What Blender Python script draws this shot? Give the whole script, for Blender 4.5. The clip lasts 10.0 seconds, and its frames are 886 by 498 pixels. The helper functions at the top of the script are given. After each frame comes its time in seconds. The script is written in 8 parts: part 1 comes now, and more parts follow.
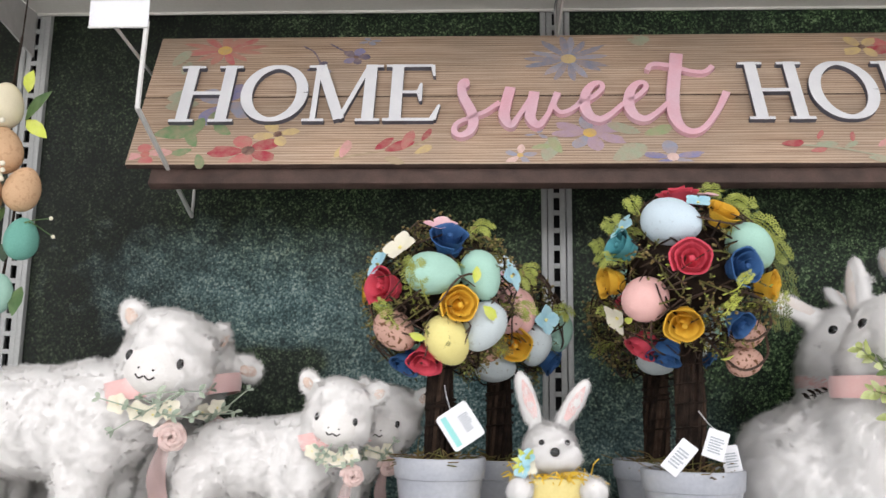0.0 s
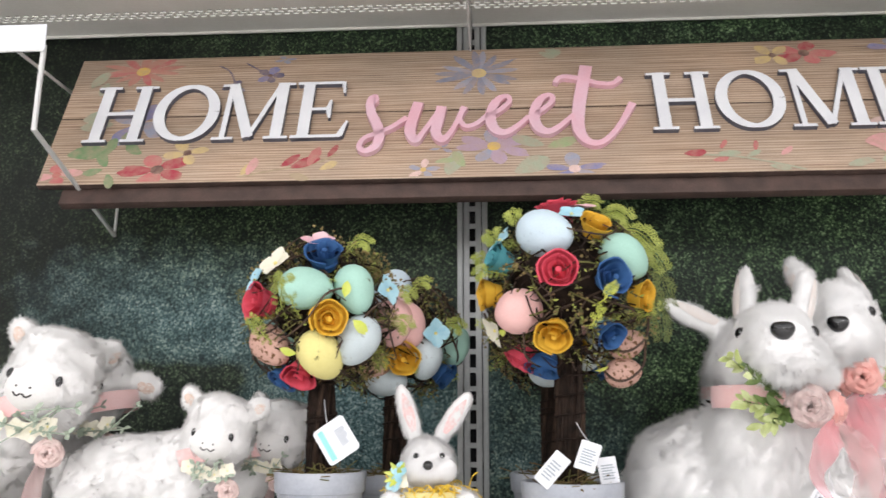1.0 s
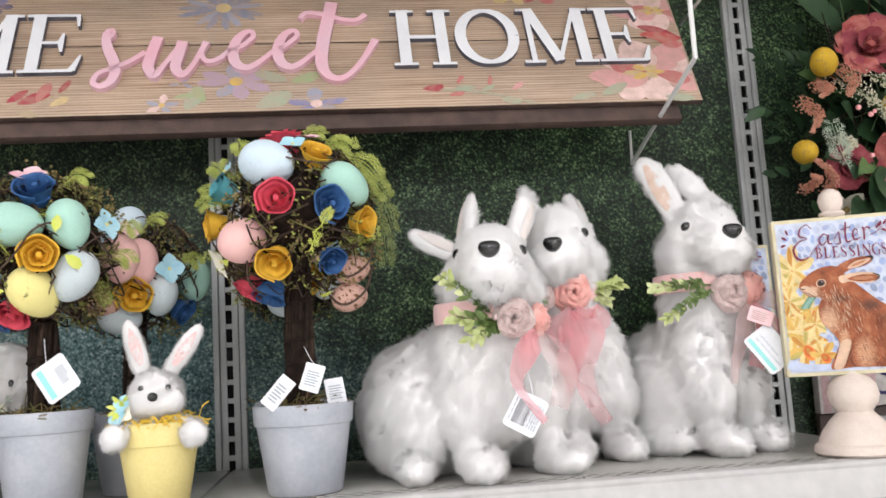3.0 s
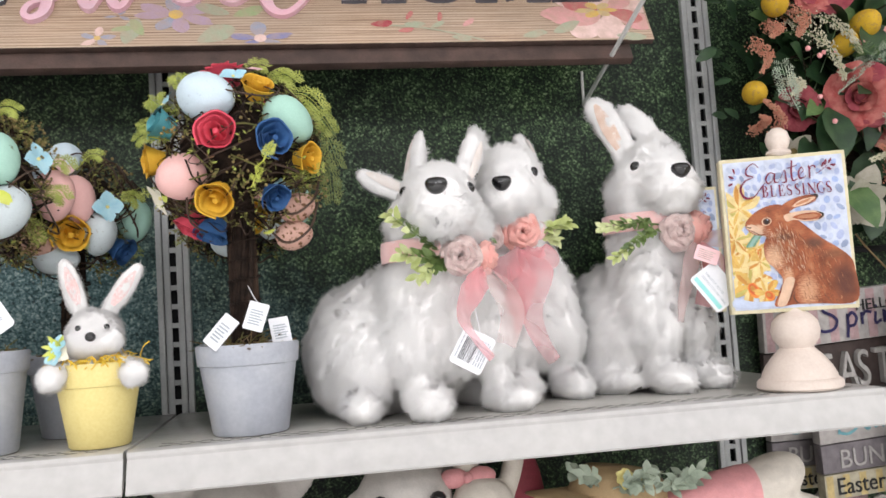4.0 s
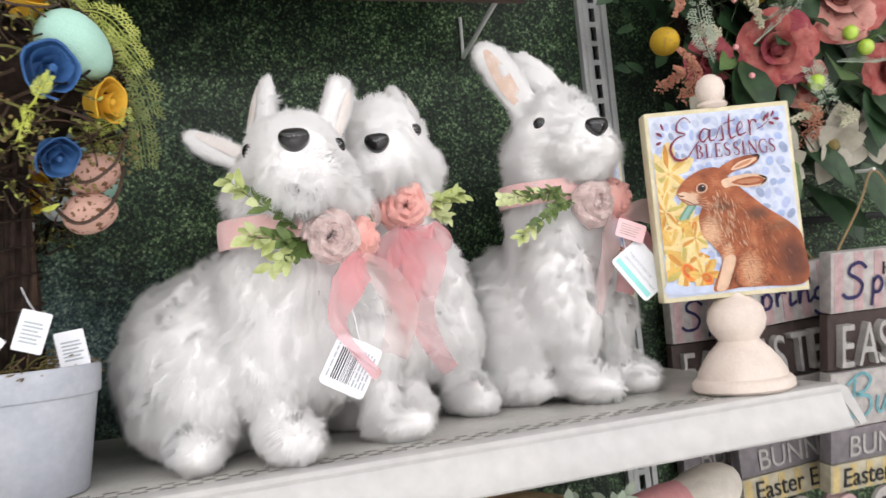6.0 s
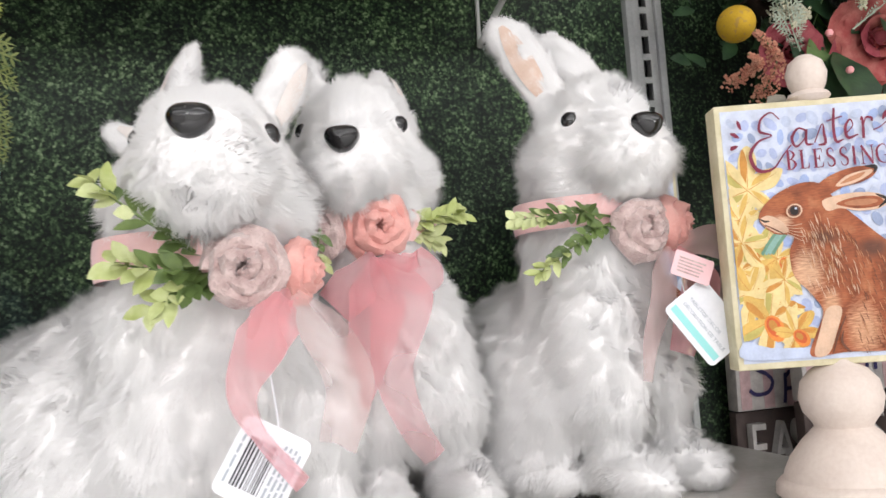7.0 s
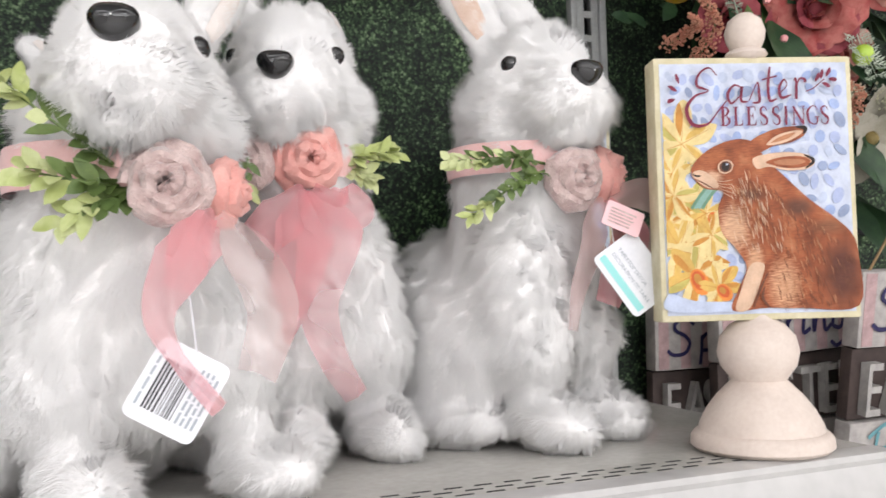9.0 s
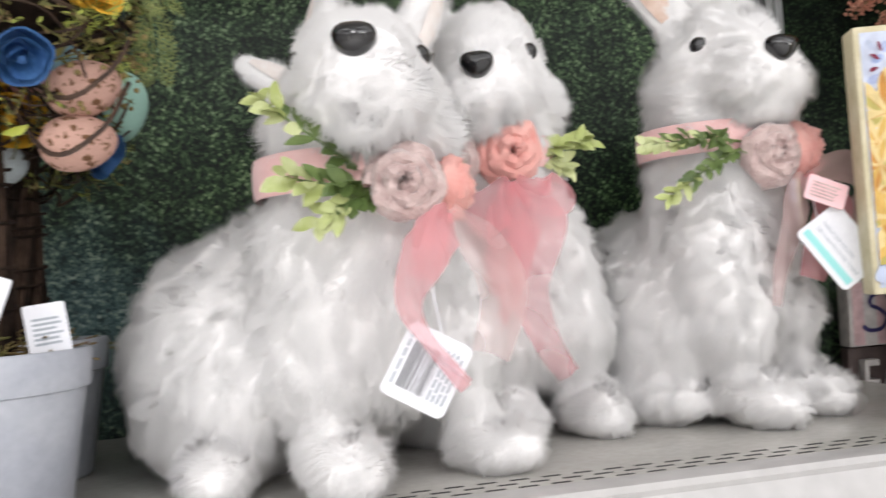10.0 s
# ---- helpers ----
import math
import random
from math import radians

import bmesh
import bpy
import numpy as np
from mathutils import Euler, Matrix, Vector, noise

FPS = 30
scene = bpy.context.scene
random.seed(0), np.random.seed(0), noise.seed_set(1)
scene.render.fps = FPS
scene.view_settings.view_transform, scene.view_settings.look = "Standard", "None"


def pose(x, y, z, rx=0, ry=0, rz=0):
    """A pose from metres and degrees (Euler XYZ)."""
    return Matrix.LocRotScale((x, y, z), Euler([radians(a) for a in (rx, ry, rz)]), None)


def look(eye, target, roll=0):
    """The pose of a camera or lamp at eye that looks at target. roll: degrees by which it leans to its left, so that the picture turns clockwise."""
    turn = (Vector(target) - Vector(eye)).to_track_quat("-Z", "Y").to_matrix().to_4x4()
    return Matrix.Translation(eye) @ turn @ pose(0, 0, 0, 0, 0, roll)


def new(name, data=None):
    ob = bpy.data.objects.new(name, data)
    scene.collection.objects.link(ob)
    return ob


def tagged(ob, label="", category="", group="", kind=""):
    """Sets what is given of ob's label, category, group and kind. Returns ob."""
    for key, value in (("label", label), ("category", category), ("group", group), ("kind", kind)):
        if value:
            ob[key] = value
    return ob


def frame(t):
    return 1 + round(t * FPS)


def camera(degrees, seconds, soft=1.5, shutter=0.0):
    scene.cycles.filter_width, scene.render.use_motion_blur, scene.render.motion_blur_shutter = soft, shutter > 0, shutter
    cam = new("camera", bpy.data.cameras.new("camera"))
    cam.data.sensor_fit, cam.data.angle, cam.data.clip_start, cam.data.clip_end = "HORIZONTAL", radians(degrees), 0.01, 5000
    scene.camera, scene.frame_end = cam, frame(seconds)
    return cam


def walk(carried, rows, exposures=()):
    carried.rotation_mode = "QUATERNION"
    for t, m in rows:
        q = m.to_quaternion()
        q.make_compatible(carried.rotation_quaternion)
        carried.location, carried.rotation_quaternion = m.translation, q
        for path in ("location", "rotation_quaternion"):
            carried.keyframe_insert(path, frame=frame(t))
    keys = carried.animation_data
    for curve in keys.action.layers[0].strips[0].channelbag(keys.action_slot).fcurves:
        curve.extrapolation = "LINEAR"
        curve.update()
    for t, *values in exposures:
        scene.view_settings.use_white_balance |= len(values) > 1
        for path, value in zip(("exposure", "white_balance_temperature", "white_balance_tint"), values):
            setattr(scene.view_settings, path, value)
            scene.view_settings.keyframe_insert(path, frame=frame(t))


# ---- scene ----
import itertools

cam = camera(54.4, 10.0, soft=1.5, shutter=0.35)
PATH = [
    (0, (-0.121, -1.406, 1.501), (-0.215, 0.562, 1.842), 0.7),
    (0.5, (-0.024, -1.399, 1.502), (-0.185, 0.562, 1.860), 1.1),
    (1, (0.052, -1.402, 1.500), (-0.089, 0.557, 1.875), 0.1),
    (1.5, (0.097, -1.420, 1.496), (0.030, 0.545, 1.861), -1),
    (2, (0.135, -1.416, 1.478), (0.177, 0.554, 1.818), -2.3),
    (2.5, (0.163, -1.419, 1.472), (0.318, 0.552, 1.774), -3.2),
    (2.7, (0.174, -1.423, 1.468), (0.366, 0.547, 1.757), -3.3),
    (4, (0.198, -1.407, 1.442), (0.526, 0.560, 1.591), -3.7),
    (4.5, (0.212, -1.373, 1.446), (0.597, 0.586, 1.564), -4),
    (5, (0.194, -1.313, 1.455), (0.692, 0.620, 1.568), -5),
    (5.5, (0.174, -1.251, 1.452), (0.835, 0.634, 1.553), -5.9),
    (5.7, (0.186, -1.214, 1.449), (0.879, 0.659, 1.536), -5.9),
    (6.8, (0.333, -0.941, 1.469), (0.924, 0.963, 1.627), -4.3),
    (7, (0.348, -0.917, 1.469), (0.939, 0.986, 1.637), -4.1),
    (7.5, (0.380, -0.900, 1.470), (1.054, 0.975, 1.641), -3.3),
    (8, (0.383, -0.894, 1.468), (1.162, 0.941, 1.629), -2.2),
    (8.5, (0.372, -0.895, 1.456), (1.177, 0.931, 1.578), -1.3),
    (9, (0.348, -0.902, 1.449), (1.099, 0.950, 1.532), -1.5),
    (9.5, (0.327, -0.909, 1.446), (0.974, 0.982, 1.526), -2.8),
    (10, (0.292, -0.917, 1.448), (0.732, 1.033, 1.521), -3.8),
]
walk(cam, [(t, look(eye, target, roll)) for t, eye, target, roll in PATH],
     exposures=[(0.0, -0.16), (0.5, -0.08), (1.0, -0.02), (5.7, 0.02), (7.5, 0.03), (8.5, 0.02), (9.5, -0.04), (10.0, -0.02)])

# ---- world and lights ----
world = bpy.data.worlds.new("store_light")
scene.world = world
world.use_nodes = True
world.node_tree.nodes["Background"].inputs["Color"].default_value = (0.9, 0.95, 1.0, 1)
world.node_tree.nodes["Background"].inputs["Strength"].default_value = 0.05
scene.view_settings.exposure = 0.0


def strip_lamp(x, y, z, length, width, power):
    """One fluorescent troffer of the store's ceiling."""
    data = bpy.data.lights.new("ceiling_lamp", "AREA")
    data.shape, data.size, data.size_y, data.energy, data.color = "RECTANGLE", length, width, power, (0.98, 0.967, 1.0)
    ob = new("ceiling_lamp", data)
    ob.matrix_world = pose(x, y, z)
    tagged(ob, "white fluorescent ceiling light panel", "ceiling light", kind="structure")
    return ob


for ly, power in ((-1.7, 50), (-3.7, 115), (-5.7, 215), (-7.7, 340)):
    strip_lamp(0.0, ly, 3.38, 11.0, 0.3, power)

# ---- materials ----


def mat(name, color=(0.5, 0.5, 0.5), rough=0.6, metal=0.0, spec=0.5, sheen=0.0, trans=0.0, coat=0.0):
    """A principled material and its node tree."""
    m = bpy.data.materials.new(name)
    m.use_nodes = True
    b = m.node_tree.nodes["Principled BSDF"]
    b.inputs["Base Color"].default_value = (*color, 1)
    b.inputs["Roughness"].default_value = rough
    b.inputs["Metallic"].default_value = metal
    b.inputs["Specular IOR Level"].default_value = spec
    b.inputs["Sheen Weight"].default_value = sheen
    b.inputs["Coat Weight"].default_value = coat
    m.diffuse_color = (*color, 1)
    return m


def node(m, kind, **values):
    n = m.node_tree.nodes.new(kind)
    for key, value in values.items():
        n.inputs[key.replace("_", " ")].default_value = value
    return n


def link(m, a, ai, b, bi):
    m.node_tree.links.new(a.outputs[ai], b.inputs[bi])


def coords(m, which="Object"):
    n = m.node_tree.nodes.new("ShaderNodeTexCoord")
    return n, which


def ramp(m, source, si, stops):
    n = m.node_tree.nodes.new("ShaderNodeValToRGB")
    els = n.color_ramp.elements
    while len(els) < len(stops):
        els.new(0.5)
    for e, (p, c) in zip(els, stops):
        e.position, e.color = p, (*c, 1)
    link(m, source, si, n, "Fac")
    return n


def mixc(m, fac, a, b, blend="MIX"):
    """Colour mix; each of fac, a, b is a (node, socket), a number or a colour."""
    n = m.node_tree.nodes.new("ShaderNodeMixRGB")
    n.blend_type = blend
    for i, v in enumerate((fac, a, b)):
        if isinstance(v, tuple) and hasattr(v[0], "outputs"):
            link(m, v[0], v[1], n, i)
        elif isinstance(v, (int, float)):
            n.inputs[i].default_value = v
        else:
            n.inputs[i].default_value = (*v, 1)
    return n


def calc(m, op, a, b=0.0, c=0.0):
    n = m.node_tree.nodes.new("ShaderNodeMath")
    n.operation = op
    for i, v in enumerate((a, b, c)):
        if isinstance(v, tuple):
            link(m, v[0], v[1], n, i)
        else:
            n.inputs[i].default_value = v
    return n


def noisy(name, a, b, scale=60.0, fine=400.0, rough=0.6, bump=0.1, random_hue=0.0, **more):
    """A surface of two colours in soft stains, with a finer grain and bump."""
    m = mat(name, a, rough, **more)
    bs = m.node_tree.nodes["Principled BSDF"]
    tc, out = coords(m)
    n1 = node(m, "ShaderNodeTexNoise", Scale=scale, Detail=4.0)
    n2 = node(m, "ShaderNodeTexNoise", Scale=fine, Detail=2.0)
    link(m, tc, out, n1, "Vector")
    link(m, tc, out, n2, "Vector")
    r1 = ramp(m, n1, "Fac", [(0.35, a), (0.65, b)])
    mx = mixc(m, 0.25, (r1, "Color"), (n2, "Fac"), "SOFT_LIGHT")
    last = mx
    if random_hue:
        oi = m.node_tree.nodes.new("ShaderNodeObjectInfo")
        hs = m.node_tree.nodes.new("ShaderNodeHueSaturation")
        v = calc(m, "MULTIPLY_ADD", (oi, "Random"), random_hue, 1.0 - random_hue / 2)
        link(m, v, 0, hs, "Value")
        link(m, mx, 0, hs, "Color")
        last = hs
    link(m, last, 0, bs, "Base Color")
    if bump:
        bp = node(m, "ShaderNodeBump", Strength=bump, Distance=0.002)
        link(m, n2, "Fac", bp, "Height")
        link(m, bp, "Normal", bs, "Normal")
    return m


def fur_material(name, a, b, thin=0.0):
    """Soft plush pile; thin: the share of light that single hairs let through."""
    m = noisy(name, a, b, 25, 300, rough=0.95, bump=0.0 if thin else 0.35, spec=0.08, sheen=0.0)
    if not thin:
        return m
    bs = m.node_tree.nodes["Principled BSDF"]
    tr = node(m, "ShaderNodeBsdfTranslucent")
    tr.inputs["Color"].default_value = (*a, 1)
    mx = m.node_tree.nodes.new("ShaderNodeMixShader")
    mx.inputs[0].default_value = thin
    link(m, bs, 0, mx, 1)
    link(m, tr, 0, mx, 2)
    link(m, mx, 0, m.node_tree.nodes["Material Output"], 0)
    return m


def sheer(name, color, density=0.55):
    """Thin chiffon: part clear, part cloth."""
    m = mat(name, color, 0.55, sheen=0.4)
    bs = m.node_tree.nodes["Principled BSDF"]
    tc, out = coords(m)
    n1 = node(m, "ShaderNodeTexNoise", Scale=18.0, Detail=1.0)
    link(m, tc, out, n1, "Vector")
    r1 = ramp(m, n1, "Fac", [(0.3, (density - 0.1,) * 3), (0.7, (density + 0.14,) * 3)])
    clear = m.node_tree.nodes.new("ShaderNodeBsdfTransparent")
    tr = node(m, "ShaderNodeBsdfTranslucent")
    tr.inputs["Color"].default_value = (*color, 1)
    cloth = m.node_tree.nodes.new("ShaderNodeMixShader")
    cloth.inputs[0].default_value = 0.4
    link(m, bs, 0, cloth, 1)
    link(m, tr, 0, cloth, 2)
    mx = m.node_tree.nodes.new("ShaderNodeMixShader")
    link(m, r1, 0, mx, 0)
    link(m, clear, 0, mx, 1)
    link(m, cloth, 0, mx, 2)
    link(m, mx, 0, m.node_tree.nodes["Material Output"], 0)
    return m


def hedge_material():
    """Printed boxwood-hedge paper on the pegboard, with a pale blue pond and dark dots for punched holes."""
    m = mat("hedge_print", (0.05, 0.1, 0.04), 0.55, spec=0.3)
    bs = m.node_tree.nodes["Principled BSDF"]
    tc, out = coords(m)
    big = node(m, "ShaderNodeTexNoise", Scale=3.6, Detail=4.0)
    mid = node(m, "ShaderNodeTexNoise", Scale=26.0, Detail=5.0)
    leaf = node(m, "ShaderNodeTexVoronoi", Scale=330.0)
    speck = node(m, "ShaderNodeTexNoise", Scale=210.0, Detail=3.0, Roughness=0.7)
    for n in (big, mid, leaf, speck):
        link(m, tc, out, n, "Vector")
    bw = m.node_tree.nodes.new("ShaderNodeRGBToBW")
    link(m, leaf, "Color", bw, 0)
    # single leaves over soft clumps of light and shade
    tex = calc(m, "MULTIPLY_ADD", (speck, "Fac"), 1.3, (calc(m, "MULTIPLY_ADD", (bw, 0), 0.55, -0.45), 0))
    tex = calc(m, "MULTIPLY_ADD", (mid, "Fac"), 0.5, (calc(m, "ADD", (tex, 0), -0.22), 0))
    greens = ramp(m, tex, 0, [(0.22, (0.0015, 0.003, 0.002)), (0.42, (0.007, 0.016, 0.009)), (0.58, (0.027, 0.048, 0.025)), (0.74, (0.1, 0.145, 0.078)), (0.92, (0.3, 0.34, 0.23))])
    blues = ramp(m, tex, 0, [(0.2, (0.018, 0.05, 0.05)), (0.42, (0.055, 0.115, 0.12)), (0.62, (0.14, 0.23, 0.235)), (0.9, (0.42, 0.5, 0.47))])
    sep = m.node_tree.nodes.new("ShaderNodeSeparateXYZ")
    link(m, tc, out, sep, 0)
    # the pond: a slanting bright band in the one bay, cut by a clipped hedge

    def disc(cx, cz, rx, rz, slope=0.0):
        px = calc(m, "SUBTRACT", (sep, "X"), cx)
        pz = calc(m, "SUBTRACT", (sep, "Z"), cz)
        pz = calc(m, "MULTIPLY_ADD", (px, 0), -slope, (pz, 0))
        dx = calc(m, "MULTIPLY", (px, 0), 1 / rx)
        dz = calc(m, "MULTIPLY", (pz, 0), 1 / rz)
        d2 = calc(m, "ADD", (calc(m, "MULTIPLY", (dx, 0), (dx, 0)), 0), (calc(m, "MULTIPLY", (dz, 0), (dz, 0)), 0))
        return calc(m, "SUBTRACT", 1.0, (calc(m, "SQRT", (d2, 0)), 0))
    pond = calc(m, "MAXIMUM", (calc(m, "MULTIPLY", (disc(-0.44, 1.65, 0.46, 0.17, -0.12), 0), 0.62), 0), (disc(-0.17, 1.47, 0.34, 0.24), 0))
    pond = calc(m, "MAXIMUM", (pond, 0), (calc(m, "MULTIPLY", (disc(0.1, 1.42, 0.3, 0.16), 0), 0.5), 0))
    pond = calc(m, "MULTIPLY_ADD", (mid, "Fac"), 0.5, (calc(m, "MULTIPLY_ADD", (pond, 0), 1.15, -0.3), 0))
    # soft edges of the clipped hedge: its flat top and its end
    top = calc(m, "SMOOTH_MIN", (calc(m, "MULTIPLY_ADD", (sep, "Z"), -60.0, 60.0 * 1.588), 0), (calc(m, "MULTIPLY_ADD", (sep, "X"), -40.0, 40.0 * -0.372), 0), 0.3)
    top = calc(m, "SMOOTH_MIN", (top, 0), (calc(m, "MULTIPLY_ADD", (sep, "Z"), 12.0, 12.0 * -1.38), 0), 0.3)
    top = calc(m, "MULTIPLY_ADD", (mid, "Fac"), 2.4, (calc(m, "ADD", (top, 0), -1.2), 0))
    top = calc(m, "MINIMUM", (calc(m, "MAXIMUM", (top, 0), 0.0), 0), 1.0)
    pond = calc(m, "MULTIPLY", (pond, 0), (calc(m, "SUBTRACT", 1.0, (top, 0)), 0))
    pondr = ramp(m, pond, 0, [(0.05, (0, 0, 0)), (0.75, (1, 1, 1))])
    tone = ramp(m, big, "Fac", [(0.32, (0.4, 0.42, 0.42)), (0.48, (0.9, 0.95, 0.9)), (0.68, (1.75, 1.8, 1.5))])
    # shade is put into the print's colour: darkest towards the left end
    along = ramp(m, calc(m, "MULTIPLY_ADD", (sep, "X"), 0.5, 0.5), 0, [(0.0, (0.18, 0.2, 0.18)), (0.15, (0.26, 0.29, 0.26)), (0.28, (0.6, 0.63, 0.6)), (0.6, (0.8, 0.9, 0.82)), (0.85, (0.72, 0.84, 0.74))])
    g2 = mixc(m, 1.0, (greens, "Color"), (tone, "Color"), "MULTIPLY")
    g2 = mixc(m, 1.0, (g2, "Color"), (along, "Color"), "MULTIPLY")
    c2 = mixc(m, (pondr, "Color"), (g2, "Color"), (blues, "Color"))
    # dark dots for punched holes, 30 mm apart; their shade is in the colour
    hx = calc(m, "SUBTRACT", (calc(m, "PINGPONG", (sep, "X"), 0.015), 0), 0.0)
    hz = calc(m, "SUBTRACT", (calc(m, "PINGPONG", (sep, "Z"), 0.015), 0), 0.0)
    hd = calc(m, "SQRT", (calc(m, "ADD", (calc(m, "MULTIPLY", (hx, 0), (hx, 0)), 0), (calc(m, "MULTIPLY", (hz, 0), (hz, 0)), 0)), 0))
    hole = calc(m, "LESS_THAN", (hd, 0), 0.0024)
    holes = calc(m, "MULTIPLY", (hole, 0), 0.55)
    c3 = mixc(m, (holes, 0), (c2, "Color"), (0.006, 0.01, 0.012))
    link(m, c3, 0, bs, "Base Color")
    bp = node(m, "ShaderNodeBump", Strength=0.15, Distance=0.002)
    link(m, tex, 0, bp, "Height")
    link(m, bp, "Normal", bs, "Normal")
    return m


def wood_print():
    """Pale sawn-board print with lengthwise streaks, its dark lines and the odd knot."""
    m = mat("board_print", (0.42, 0.27, 0.2), 0.55, spec=0.3)
    bs = m.node_tree.nodes["Principled BSDF"]
    tc, out = coords(m)
    mp = m.node_tree.nodes.new("ShaderNodeMapping")
    mp.inputs["Scale"].default_value = (3.5, 210.0, 60.0)
    link(m, tc, out, mp, 0)
    streak = node(m, "ShaderNodeTexNoise", Scale=1.6, Detail=6.0, Roughness=0.65)
    mp2 = m.node_tree.nodes.new("ShaderNodeMapping")
    mp2.inputs["Scale"].default_value = (9.0, 520.0, 60.0)
    link(m, tc, out, mp2, 0)
    fine = node(m, "ShaderNodeTexNoise", Scale=1.0, Detail=3.0)
    stain = node(m, "ShaderNodeTexNoise", Scale=6.0, Detail=3.0)
    link(m, mp, 0, streak, "Vector")
    link(m, mp2, 0, fine, "Vector")
    link(m, tc, out, stain, "Vector")
    base = ramp(m, streak, "Fac", [(0.3, (0.22, 0.135, 0.1)), (0.4, (0.41, 0.31, 0.23)), (0.58, (0.52, 0.415, 0.32)), (0.75, (0.62, 0.52, 0.41))])
    tint = ramp(m, stain, "Fac", [(0.35, (0.86, 0.84, 0.84)), (0.7, (1.08, 1.0, 0.95))])
    c = mixc(m, 1.0, (base, "Color"), (tint, "Color"), "MULTIPLY")
    mp3 = m.node_tree.nodes.new("ShaderNodeMapping")
    mp3.inputs["Scale"].default_value = (0.04, 1.0, 1.0)
    link(m, tc, out, mp3, 0)
    wave = node(m, "ShaderNodeTexWave", Scale=62.0, Distortion=5.0, Detail=3.0, Detail_Scale=1.6)
    wave.bands_direction = "Y"
    link(m, mp3, 0, wave, "Vector")
    lines = ramp(m, wave, "Fac", [(0.0, (0.42, 0.36, 0.32)), (0.22, (0.8, 0.77, 0.74)), (0.5, (1.05, 1.05, 1.04)), (1.0, (1.1, 1.1, 1.1))])
    c = mixc(m, 0.65, (c, "Color"), (lines, "Color"), "MULTIPLY")
    c2 = mixc(m, 0.45, (c, "Color"), (fine, "Fac"), "SOFT_LIGHT")
    link(m, c2, 0, bs, "Base Color")
    return m


def speckled(name, color, spots=(0.3, 0.22, 0.15), amount=0.0):
    """A painted egg: matt, faintly mottled, with or without brown speckles."""
    m = noisy(name, color, tuple(c * 0.93 for c in color), 30, 700, rough=0.75, bump=0.25, spec=0.2)
    if amount:
        bs = m.node_tree.nodes["Principled BSDF"]
        src = bs.inputs["Base Color"].links[0].from_node
        tc, out = coords(m)
        v = node(m, "ShaderNodeTexNoise", Scale=190.0, Detail=2.0)
        link(m, tc, out, v, "Vector")
        r = ramp(m, v, "Fac", [(0.6 - amount, (0, 0, 0)), (0.63 - amount, (1, 1, 1))])
        mx = mixc(m, (r, "Color"), (src, 0), spots)
        link(m, mx, 0, bs, "Base Color")
    return m


